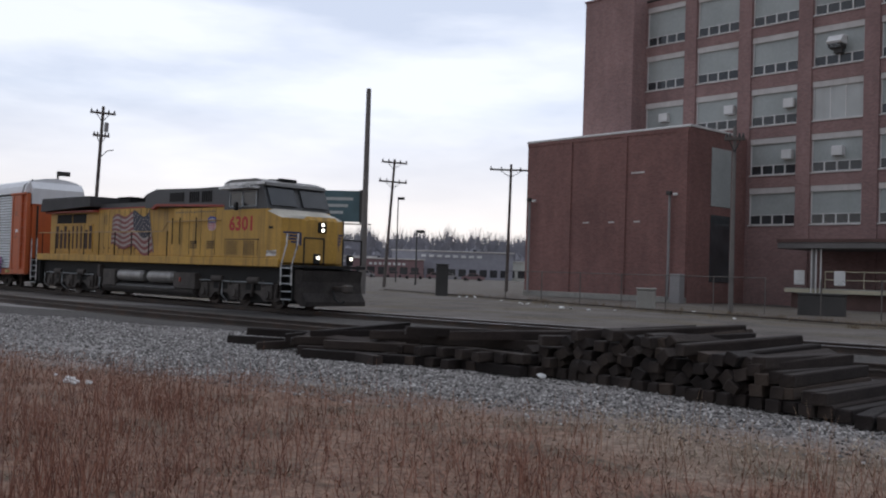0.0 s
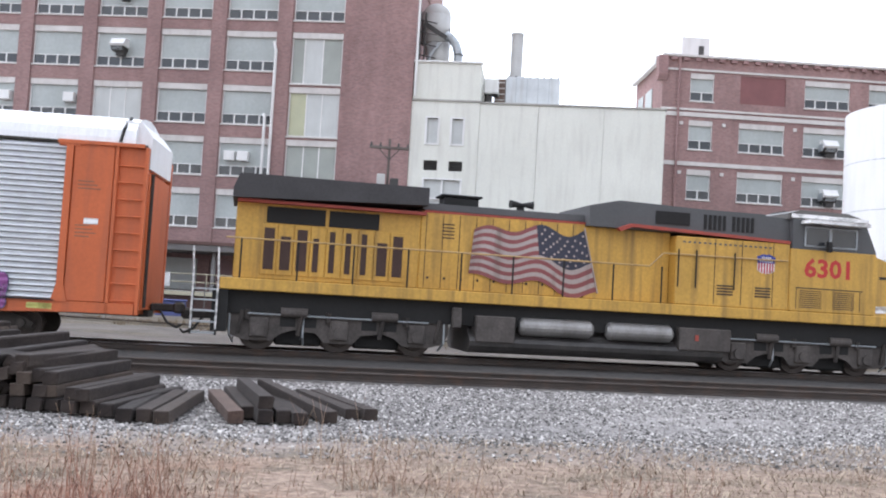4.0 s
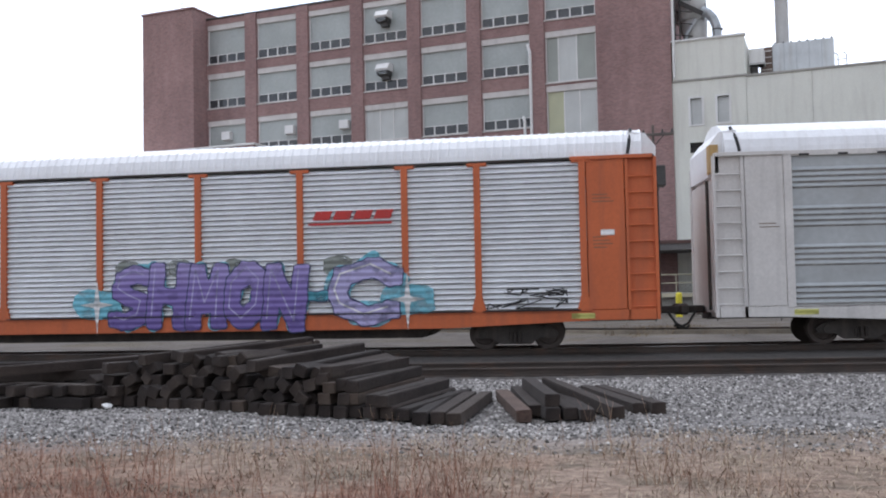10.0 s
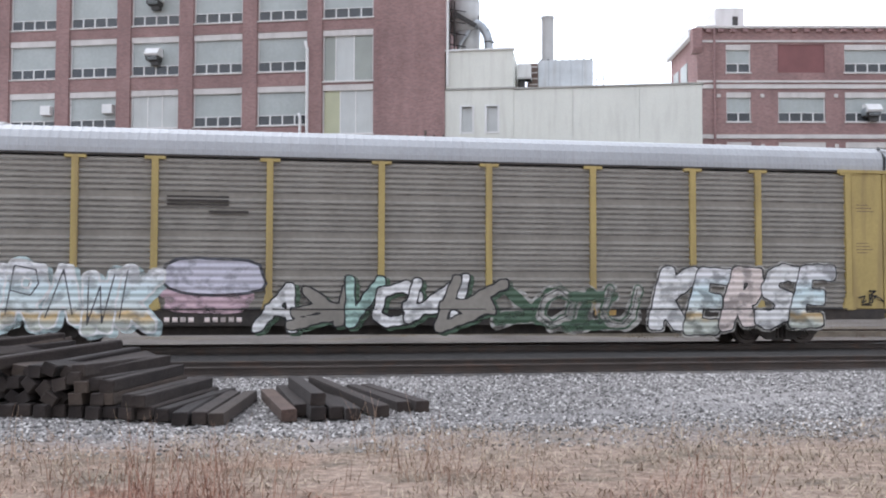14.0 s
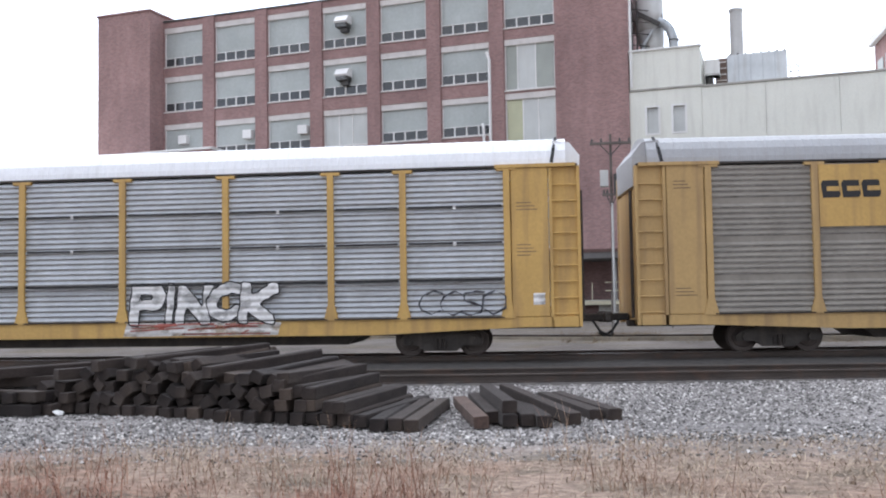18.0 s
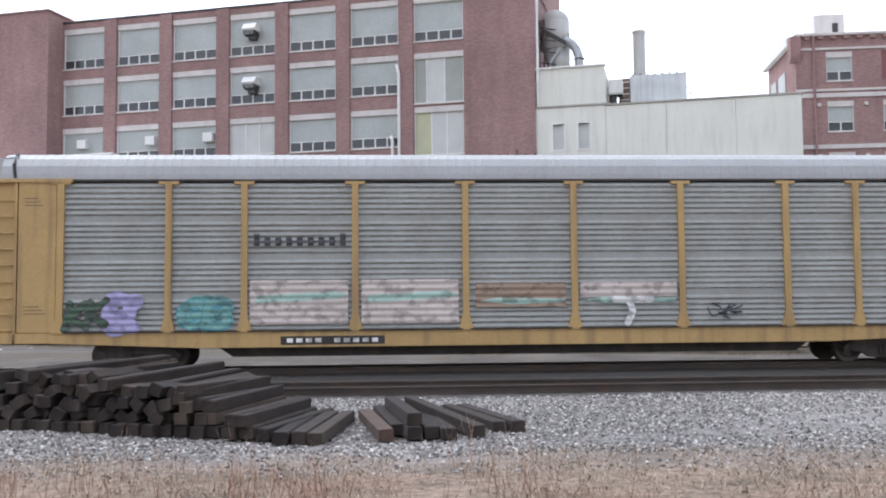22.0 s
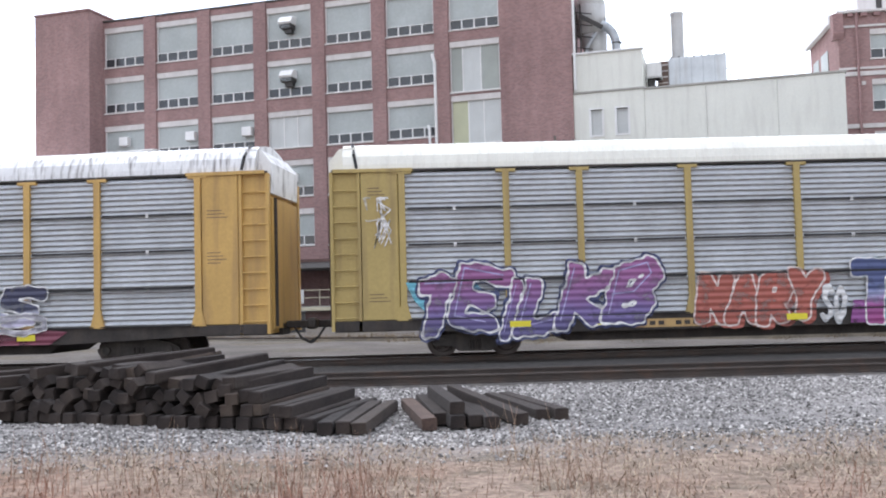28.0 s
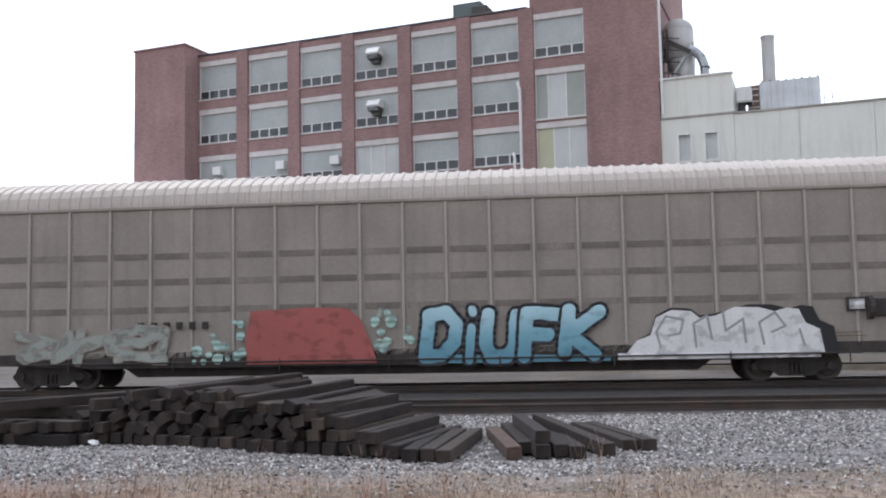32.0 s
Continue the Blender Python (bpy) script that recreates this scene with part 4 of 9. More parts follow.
def build_distance():
    def shop(az, r, w, h, mat, label, sign=True):
        top = empty("roadside_store", Matrix.Translation(polar(az, r, 0.2)) @ pose(0, 0, 0, 0, 0, -az), label, "building", "stores across the road")
        part("wall", cube(-w / 2, w / 2, 0, 12, -0.3, h), mat, top)
        part("roof", rounded(-w / 2 - 0.3, w / 2 + 0.3, -0.3, 12.3, h, h + 0.3, 0.05), M_STONE, top)
        x = -w / 2 + 1
        while x < w / 2 - 2:
            part("shop_window", cube(x, x + 1.8, -0.06, 0, 0.6, 2.4), M_GLASS, top)
            x += 2.6
        if sign:
            s = part("sign_band", cube(-w * 0.3, w * 0.3, -0.12, -0.01, h - 1.6, h - 0.5), mat, top)
            for k in range(8):
                part("sign_bar", cube(-w * 0.26 + k * w * 0.066, -w * 0.26 + k * w * 0.066 + w * 0.04, -0.2, -0.12, h - 1.35, h - 0.75), M_WHITE, s)
    shop(-29.6, 235, 30, 6.6, M_STORE, "grey roadside store with pale lettering bars")
    shop(-33.5, 225, 17, 4.2, M_STORE_RED, "low red roadside store")
    shop(-36.0, 230, 14, 4.6, M_STORE, "low grey roadside store")
    shop(-26.3, 240, 12, 4.6, M_CREAM, "pale flat-roofed roadside store building", False)
    top = empty("billboard", Matrix.Translation(polar(-36.4, 98, 0.2)) @ pose(0, 0, 0, 0, 0, 24), "dark teal billboard on a steel post", "billboard")
    part("post", tube(bmesh.new(), (0, 0.2, -0.3), (0, 0.2, 7.0), 0.3, 10), M_STEEL_DARK, top)
    part("board", rounded(-1.9, 1.9, -0.15, 0.15, 6.4, 9.6, 0.04), M_BILLBOARD, top)
    part("frame", cube(1.9, 2.5, -0.2, 0.6, 6.3, 9.7), M_STEEL_DARK, top)
    part("walkway", cube(-2.2, 3.2, -0.9, -0.2, 6.1, 6.2), M_STEEL_DARK, top)
    for k in range(3):
        part("picture_bar", cube(-1.6, 1.2 - 0.5 * k, -0.17, -0.15, 8.6 - 0.7 * k, 8.9 - 0.7 * k), M_PANEL_PALE, top)
    for az, r, h, lab in ((-31.8, 110, 6.2, "roadside lamp post"), (-33.0, 130, 11.5, "tall road lamp with an arm"), (-52.5, 80, 8.3, "road lamp with a box head"), (-22.0, 140, 7, "roadside lamp post")):
        top = empty("street_lamp", Matrix.Translation(polar(az, r, 0.1)) @ pose(0, 0, 0, 0, 0, -az), "grey " + lab, "street lamp", "lamps along the road")
        part("mast", tube(bmesh.new(), (0, 0, -0.2), (0, 0, h), 0.11, 8, 0.07), M_STEEL_DARK, top)
        part("head", rounded(-0.1, 0.9, -0.2, 0.2, h - 0.1, h + 0.25, 0.05), M_STEEL_DARK, top)
    rnd = random.Random(5)
    for k in range(9):
        az = rnd.uniform(-36, -26)
        r = rnd.uniform(185, 215)
        top = empty("parked_car", Matrix.Translation(polar(az, r, 0.2)) @ pose(0, 0, 0, 0, 0, -az + rnd.choice((0, 180))), "parked car in the store's lot", "car", "cars in the far lot")
        col = rnd.choice((M_WHITE, M_STORE_RED, M_STEEL_DARK, M_POLE_GREY))
        part("body", plate(bmesh.new(), [(-2.1, 0.3), (2.1, 0.3), (2.15, 0.75), (1.2, 0.9), (0.7, 1.4), (-1.0, 1.42), (-1.7, 0.95), (-2.15, 0.85)], -0.85, 0.85), col, top)
        part("side_glass", plate(bmesh.new(), [(-1.4, 0.95), (0.95, 0.92), (0.6, 1.33), (-0.9, 1.35)], -0.87, 0.87), M_GLASS, top)
        for x in (-1.35, 1.35):
            for y in (-0.8, 0.8):
                part("wheel", tube(bmesh.new(), (x, y - 0.1, 0.32), (x, y + 0.1, 0.32), 0.33, 12), M_RUBBER, top)


build_distance()

M_TWIG = surface("bare_bark", (0.09, 0.075, 0.066), 0.95, var=0.25, world_space=True)


def bare_tree(name, p, h, seed, label, depth=4, spread=0.7):
    rnd = random.Random(seed)
    top = empty(name, Matrix.Translation(p), label, "tree", "bare trees")
    bm, tw = bmesh.new(), bmesh.new()

    def grow(a, d, length, r, level):
        b = a + d * length
        tube(bm if level < 2 else tw, a, b, r, 6 if level < 2 else 3, r * 0.7, caps=False)
        if level >= depth:
            return
        for k in range(3 if level else 5):
            f = rnd.uniform(0.45, 1.0)
            v = Vector((rnd.uniform(-1, 1), rnd.uniform(-1, 1), rnd.uniform(-0.2, 0.9))).normalized()
            grow(a + d * length * f, (d * (1 - spread * 0.6) + v * spread).normalized(), length * rnd.uniform(0.5, 0.75), r * 0.5, level + 1)
    grow(Vector((0, 0, -0.2)), Vector((0.03, 0.02, 1)).normalized(), h * 0.45, h * 0.02, 0)
    part("trunk", bm, M_TWIG, top)
    part("crown", tw, M_TWIG, top)
    return top


bare_tree("tree", polar(46.3, 46, 0.1), 15.5, 3, "leafless tree with fine twigs beside the silo", 5, 0.75)


def far_woods():
    rnd = random.Random(11)
    verts, faces = [], []
    for k in range(2600):
        az = rnd.uniform(-75, -20)
        r = rnd.uniform(270, 400)
        h = rnd.uniform(8, 15.0) * (1.12 if az < -25 else 0.9)
        base = polar(az, r, 0)
        for q in range(8):
            c = base + Vector((rnd.gauss(0, 2.4), rnd.gauss(0, 2.0), h * rnd.uniform(0.02, 0.55)))
            s = rnd.uniform(0.5, 1.2)
            i = len(verts)
            for d in ((1, 0, 0), (-1, 0, 0), (0, 1, 0), (0, -1, 0), (0, 0, 1.3), (0, 0, -1.1)):
                verts.append(tuple(c + Vector(d) * s * rnd.uniform(0.6, 1.3)))
            for f in ((0, 2, 4), (2, 1, 4), (1, 3, 4), (3, 0, 4), (2, 0, 5), (1, 2, 5), (3, 1, 5), (0, 3, 5)):
                faces.append(tuple(i + j for j in f))
        for q in range(26):
            out = rnd.gauss(0, 1.0)
            c = base + Vector((out * 0.7, rnd.gauss(0, 1), h * rnd.uniform(0.3, 0.72)))
            tip = c + Vector((out * 1.1 + rnd.gauss(0, 0.5), 0, h * rnd.uniform(0.1, 0.32)))
            i = len(verts)
            verts.extend((tuple(c + Vector((-0.16, -0.06, 0))), tuple(c + Vector((0.16, 0.06, 0))), tuple(tip)))
            faces.append((i, i + 1, i + 2))
        i = len(verts)
        for d in ((-0.2, 0, 0), (0.2, 0, 0), (0, 0, h)):
            verts.append(tuple(base + Vector(d)))
        faces.append((i, i + 1, i + 2))
    me = bpy.data.meshes.new("far_woods")
    me.from_pydata(verts, [], faces)
    # pale bluish tint puts the distance haze into the woods' colour
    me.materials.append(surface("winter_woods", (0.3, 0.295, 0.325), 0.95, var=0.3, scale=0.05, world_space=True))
    tagged(new("far_woods", me), "winter woods along the horizon, tinted pale lilac for haze", "woods", kind="stuff")


far_woods()

# ---- the train ----
def car_paint(name, col, **k):
    k = {"rough": 0.55, "var": 0.1, "scale": 0.7, "stain": tuple(c * 0.45 + 0.03 for c in col), "amount": 0.55, "streak": (1.2, 1, 0.1), "bump": 0.06, **k}
    return surface(name, col, **k)


M_ORANGE = car_paint("orange_paint", (0.54, 0.125, 0.04))
M_YELLOW = car_paint("yellow_paint", (0.54, 0.338, 0.105), amount=0.65, stain=(0.2, 0.12, 0.07))
M_YELLOW_DULL = car_paint("dull_yellow_paint", (0.45, 0.295, 0.12), amount=0.75, stain=(0.18, 0.11, 0.07))
M_YELLOW_OLIVE = car_paint("olive_yellow_paint", (0.42, 0.315, 0.115), amount=0.7, stain=(0.18, 0.12, 0.07))
M_YELLOW_UP = car_paint("golden_yellow_paint", (0.51, 0.272, 0.05), amount=0.3)
M_OFFWHITE = car_paint("offwhite_paint", (0.62, 0.6, 0.58), amount=0.4)
M_BEIGE = car_paint("beige_paint", (0.285, 0.25, 0.215), var=0.12, amount=0.5)
M_SILVER = surface("galvanised_sheet", (0.74, 0.77, 0.8), 0.4, 0.6, var=0.12, scale=0.5, fine=6, stain=(0.36, 0.36, 0.36), amount=0.4, streak=(0.12, 1, 1.5), bump=0.05)
M_SILVER_CLEAN = surface("clean_galvanised_sheet", (0.84, 0.87, 0.9), 0.4, 0.5, var=0.08, scale=0.5, fine=6, stain=(0.5, 0.5, 0.5), amount=0.35, streak=(0.12, 1, 1.5), bump=0.05)
M_SILVER_BRIGHT = surface("bright_aluminium_sheet", (0.86, 0.89, 0.92), 0.4, 0.45, var=0.08, scale=0.5, fine=6, stain=(0.45, 0.45, 0.47), amount=0.35, streak=(0.12, 1, 1.5), bump=0.05)
M_GREYSHEET = surface("weathered_zinc_sheet", (0.33, 0.342, 0.328), 0.6, 0.1, var=0.13, scale=0.5, fine=6, stain=(0.21, 0.18, 0.155), amount=0.55, streak=(0.3, 1, 0.6), bump=0.05)
M_COOLSHEET = surface("pale_ribbed_zinc_sheet", (0.42, 0.445, 0.455), 0.55, 0.25, var=0.1, scale=0.5, fine=6, stain=(0.25, 0.24, 0.225), amount=0.4, streak=(0.3, 1, 0.6), bump=0.05)
M_SLATSHEET = surface("pale_zinc_sheet", (0.47, 0.49, 0.515), 0.5, 0.35, var=0.12, scale=0.5, fine=6, stain=(0.26, 0.245, 0.23), amount=0.55, streak=(0.3, 1, 0.6), bump=0.05)
M_BROWNSHEET = surface("dirty_zinc_sheet", (0.27, 0.247, 0.215), 0.65, 0.2, var=0.16, scale=0.5, fine=6, stain=(0.15, 0.13, 0.11), amount=0.6, streak=(0.3, 1, 0.5), bump=0.05)
M_ROOF_WHITE = surface("white_roof_sheet", (0.80, 0.81, 0.83), 0.45, 0.1, var=0.05, scale=0.4, stain=(0.55, 0.54, 0.53), amount=0.35, streak=(2, 1, 0.3))
M_ROOF_GREY = surface("grey_roof_sheet", (0.36, 0.365, 0.375), 0.5, 0.2, var=0.08, scale=0.4, stain=(0.3, 0.29, 0.28), amount=0.4, streak=(2, 1, 0.3))
M_ROOF_CREAM = surface("cream_roof_sheet", (0.74, 0.73, 0.66), 0.5, 0.1, var=0.06, scale=0.4, stain=(0.5, 0.47, 0.42), amount=0.35, streak=(2, 1, 0.3))
M_ROOF_RUST = surface("rust_streaked_roof_sheet", (0.72, 0.72, 0.72), 0.5, 0.1, var=0.08, scale=1.2, stain=(0.07, 0.05, 0.042), amount=0.95, streak=(3.5, 1, 0.5))
M_UNDER = surface("grimy_underframe", (0.045, 0.038, 0.034), 0.8, 0.1, var=0.3, scale=2, stain=(0.1, 0.075, 0.06), amount=0.5)
M_TRUCK_DUSTY = surface("dust_coated_truck_steel", (0.092, 0.08, 0.073), 0.8, 0.1, var=0.3, scale=2, stain=(0.06, 0.05, 0.045), amount=0.7)
M_TRUCK = surface("dusty_truck_steel", (0.06, 0.053, 0.048), 0.75, 0.2, var=0.25, scale=2, stain=(0.17, 0.14, 0.12), amount=0.5)
M_WHEEL = surface("wheel_steel", (0.09, 0.075, 0.068), 0.6, 0.5, var=0.2)
M_LOCO_GREY = car_paint("locomotive_grey", (0.085, 0.087, 0.09), amount=0.5)
M_LOCO_DARK = surface("locomotive_black", (0.013, 0.0125, 0.012), 0.8, var=0.2)
M_LOCO_YELLOW = car_paint("locomotive_yellow", (0.56, 0.325, 0.062), amount=0.7, var=0.16, stain=(0.16, 0.1, 0.04), streak=(2.2, 1, 0.12))
M_RED = car_paint("red_paint", (0.5, 0.035, 0.03))
M_DULL_RED = car_paint("dull_red_stripe", (0.36, 0.06, 0.04), amount=0.7)
M_REDLOGO = car_paint("logo_red", (0.46, 0.02, 0.045), amount=0.15)
M_NAVY = car_paint("navy_paint", (0.03, 0.042, 0.11))
M_BLUE = car_paint("blue_paint", (0.03, 0.05, 0.28))
M_BLACK = surface("black_paint", (0.012, 0.012, 0.014), 0.55, var=0.2)


def spray_paint(name, col, worn=0.5, ribs=0.5):
    """Sprayed coat on ribbed sheet: thin and broken in places."""
    m = car_paint(name, col, amount=0.3)
    t, b = m.node_tree, m.node_tree.nodes["Principled BSDF"]
    coord = t.nodes.new("ShaderNodeTexCoord").outputs["Object"]
    w = noise_node(t, coord, 2.6, 8, (1, 1, 1.5))
    t.links.new(ramp_node(t, w.outputs[0], 0.60 - worn * 0.22, 0.66 - worn * 0.1, (1, 1, 1, 1), (1 - worn, 1 - worn, 1 - worn, 1)).outputs[0], b.inputs["Alpha"])
    wave = t.nodes.new("ShaderNodeTexWave")
    wave.bands_direction = "Z"
    wave.inputs["Scale"].default_value = 1.83
    wave.inputs["Distortion"].default_value = 0.0
    t.links.new(coord, wave.inputs["Vector"])
    bp = t.nodes.new("ShaderNodeBump")
    bp.inputs["Strength"].default_value = ribs
    bp.inputs["Distance"].default_value = 0.04
    t.links.new(wave.outputs["Fac"], bp.inputs["Height"])
    t.links.new(bp.outputs[0], b.inputs["Normal"])
    return m


M_PAINT_WHITE = spray_paint("spray_white", (0.72, 0.71, 0.70))
M_PAINT_PINKWHITE = spray_paint("spray_pale_pink", (0.68, 0.58, 0.54))
M_PAINT_PURPLE = spray_paint("spray_purple", (0.14, 0.10, 0.33))
M_PAINT_LILAC = spray_paint("spray_lilac", (0.38, 0.35, 0.58))
M_PAINT_CYAN = spray_paint("spray_cyan", (0.16, 0.47, 0.58))
M_PAINT_TEAL = spray_paint("spray_teal", (0.06, 0.27, 0.34))
M_PAINT_MAGENTA = spray_paint("spray_magenta", (0.27, 0.08, 0.26))
M_PAINT_GREEN = spray_paint("spray_green", (0.12, 0.30, 0.17))
M_PAINT_MOSS = spray_paint("spray_moss", (0.06, 0.105, 0.065), 0.5)
M_PAINT_MINT = spray_paint("spray_mint", (0.36, 0.52, 0.46))
M_PAINT_RUST = spray_paint("spray_brick_red", (0.36, 0.10, 0.075))
M_PAINT_YELLOW = spray_paint("spray_lemon", (0.56, 0.55, 0.17))
M_PAINT_SKY = spray_paint("spray_sky_blue", (0.2, 0.42, 0.66))
M_PAINT_UMBER = spray_paint("buffed_brown_grey", (0.3, 0.215, 0.16), 0.45)
M_PAINT_RAW = spray_paint("buffed_pink_grey", (0.56, 0.49, 0.46), 0.45)
M_PAINT_PINK = spray_paint("faded_spray_pink", (0.52, 0.36, 0.4), 0.6)
M_PAINT_WINE = spray_paint("spray_wine_red", (0.2, 0.05, 0.08))
M_PAINT_NAVY = spray_paint("spray_navy", (0.05, 0.06, 0.14))


def banded_paint(name, bands, worn=0.4, ribs=0.5):
    """Sprayed fade: colours that follow one another from the sill upwards."""
    m = spray_paint(name, (0.5, 0.5, 0.5), worn, ribs)
    t, b = m.node_tree, m.node_tree.nodes["Principled BSDF"]
    coord = t.nodes.new("ShaderNodeTexCoord").outputs["Object"]
    sep = t.nodes.new("ShaderNodeSeparateXYZ")
    t.links.new(coord, sep.inputs[0])
    wob = t.nodes.new("ShaderNodeMath")
    wob.operation = "MULTIPLY_ADD"
    wob.inputs[1].default_value = 0.5
    t.links.new(noise_node(t, coord, 1.7, 3).outputs[0], wob.inputs[0])
    t.links.new(sep.outputs[2], wob.inputs[2])
    r = t.nodes.new("ShaderNodeMapRange")
    r.inputs["From Min"].default_value, r.inputs["From Max"].default_value = 0.25, 3.25
    t.links.new(wob.outputs[0], r.inputs[0])
    ramp = ramp_node(t, r.outputs[0], bands[0][0] / 3, bands[-1][0] / 3, rgb(bands[0][1]), rgb(bands[-1][1]))
    for z, c in bands[1:-1]:
        ramp.color_ramp.elements.new(z / 3).color = rgb(c)
    t.links.new(ramp.outputs[0], b.inputs["Base Color"])
    return m


WHITE, INK, LILAC, CYAN = (0.7, 0.69, 0.7), (0.02, 0.02, 0.025), (0.36, 0.31, 0.56), (0.2, 0.48, 0.6)
M_FADE_SKY = banded_paint("fade_violet_white_sky", [(0.7, (0.34, 0.25, 0.56)), (0.98, (0.38, 0.34, 0.63)), (1.12, (0.5, 0.58, 0.7)), (1.35, (0.34, 0.55, 0.7)), (1.65, (0.17, 0.46, 0.68)), (2.1, (0.12, 0.4, 0.64))])
M_FADE_PALE = banded_paint("fade_white_ice", [(0.5, (0.5, 0.52, 0.46)), (0.75, (0.6, 0.42, 0.2)), (0.9, (0.64, 0.68, 0.66)), (1.4, (0.58, 0.7, 0.72)), (1.8, WHITE)], 0.55)
M_FADE_BERRY = banded_paint("fade_navy_violet_magenta", [(0.6, (0.1, 0.085, 0.2)), (1.0, (0.15, 0.11, 0.27)), (1.4, (0.21, 0.1, 0.25)), (1.9, (0.27, 0.1, 0.24))])
M_FADE_WINE = banded_paint("fade_wine_lilac_navy", [(0.62, (0.2, 0.05, 0.08)), (0.85, (0.28, 0.12, 0.2)), (0.98, (0.46, 0.42, 0.55)), (1.3, (0.5, 0.5, 0.62)), (1.42, (0.05, 0.055, 0.1)), (2.0, (0.04, 0.04, 0.08))])
M_SMOOTH_BLUE = banded_paint("smooth_fade_teal_ice", [(0.7, (0.11, 0.27, 0.35)), (1.2, (0.18, 0.38, 0.46)), (1.9, (0.42, 0.62, 0.68))], 0.2, 0.0)
M_SMOOTH_WHITE = spray_paint("smooth_spray_white", (0.72, 0.71, 0.7), 0.25, 0.0)
M_SMOOTH_RED = spray_paint("smooth_spray_brick_red", (0.36, 0.09, 0.08), 0.3, 0.0)
M_SMOOTH_FAINT = spray_paint("smooth_spray_faint", (0.3, 0.32, 0.285), 0.6, 0.0)
M_PAINT_LEMON = spray_paint("spray_pale_lemon", (0.56, 0.57, 0.24), 0.35)
M_PAINT_SLATE = spray_paint("spray_slate", (0.10, 0.105, 0.125), 0.4)
M_PAINT_STEEL = spray_paint("spray_steel_grey", (0.22, 0.27, 0.31), 0.6)
M_PAINT_OLIVE = spray_paint("faded_spray_olive", (0.2, 0.22, 0.2), 0.5)
M_PAINT_FROST = spray_paint("spray_frost_lilac", (0.55, 0.53, 0.6), 0.4)
M_PAINT_ICE = spray_paint("spray_ice", (0.46, 0.56, 0.56), 0.6)
M_PAINT_CHALK = spray_paint("spray_chalk", (0.62, 0.6, 0.58), 0.6)
M_PAINT_INKY = spray_paint("faded_spray_ink", (0.05, 0.05, 0.06), 0.5)
M_PAINT_JADE = spray_paint("spray_jade", (0.17, 0.36, 0.34), 0.6)
M_PAINT_ASH = spray_paint("spray_ash", (0.4, 0.38, 0.43), 0.5)
M_FADE_DUST = spray_paint("spray_dusty_white", (0.4, 0.38, 0.35), 0.7)
M_MATT_BLACK = spray_paint("spray_matt_black", (0.014, 0.014, 0.018), 0.12)
M_FADE_FROST = banded_paint("fade_cyan_lilac_ink", [(0.6, CYAN), (0.85, (0.3, 0.44, 0.62)), (1.0, (0.4, 0.36, 0.6)), (1.25, (0.42, 0.37, 0.6)), (1.32, INK), (2.2, INK)], 0.2)
M_FADE_GRAPE = banded_paint("fade_grape", [(0.6, (0.13, 0.09, 0.3)), (1.2, (0.17, 0.12, 0.36)), (1.7, (0.2, 0.15, 0.4)), (2.2, (0.3, 0.25, 0.5))], 0.25)
M_FADE_DUSK = banded_paint("fade_magenta_navy", [(0.6, (0.3, 0.06, 0.2)), (1.0, (0.28, 0.08, 0.24)), (1.25, (0.3, 0.32, 0.5)), (1.4, (0.08, 0.1, 0.22)), (2.2, (0.07, 0.09, 0.2))], 0.3)
M_FADE_EMBER = banded_paint("fade_mauve_olive_orange", [(0.5, (0.24, 0.13, 0.26)), (0.95, (0.3, 0.18, 0.3)), (1.15, (0.34, 0.28, 0.12)), (1.5, (0.4, 0.33, 0.14)), (1.8, (0.5, 0.22, 0.14))], 0.3)
M_FADE_SOOT = banded_paint("fade_steel_soot", [(0.5, (0.36, 0.44, 0.5)), (0.8, (0.4, 0.42, 0.46)), (1.0, (0.12, 0.12, 0.13)), (1.2, (0.03, 0.03, 0.035)), (2.1, (0.03, 0.03, 0.035))], 0.25)


def glow(name, col, strength):
    m, t, b = nodes_of(name)
    b.inputs["Base Color"].default_value = rgb(col)
    b.inputs["Emission Color"].default_value = rgb(col)
    b.inputs["Emission Strength"].default_value = strength
    return m


M_HEADLIGHT = glow("lit_headlight", (1.0, 0.93, 0.8), 6.0)

SIDE = 1.6


def letter_mesh(body, fat=0.0, res=2):
    cu = bpy.data.curves.new("lettering", "FONT")
    cu.body, cu.size, cu.offset, cu.extrude, cu.resolution_u = body, 1.0, fat, 0.0, res
    ob = new("lettering", cu)
    bpy.context.view_layer.update()
    me = bpy.data.meshes.new_from_object(ob.evaluated_get(bpy.context.evaluated_depsgraph_get()))
    bpy.data.objects.remove(ob)
    bpy.data.curves.remove(cu)
    return me


def lettering(parent, body, x0, x1, z0, z1, y, mat, fat=0.0, name="lettering", label="", lean=0.0):
    """Painted characters that fill a rectangle on a side wall."""
    me = letter_mesh(body, fat)
    co = np.array([v.co[:] for v in me.vertices])
    lo, hi = co.min(0), co.max(0)
    for v in me.vertices:
        fx, fz = (v.co.x - lo[0]) / (hi[0] - lo[0]), (v.co.y - lo[1]) / (hi[1] - lo[1])
        v.co = (x0 + (x1 - x0) * fx + lean * (fz - 0.5), y, z0 + (z1 - z0) * fz)
    me.materials.clear()
    me.materials.append(mat)
    ob = new(name, me)
    ob.parent = parent
    if label:
        tagged(ob, label)
    return ob


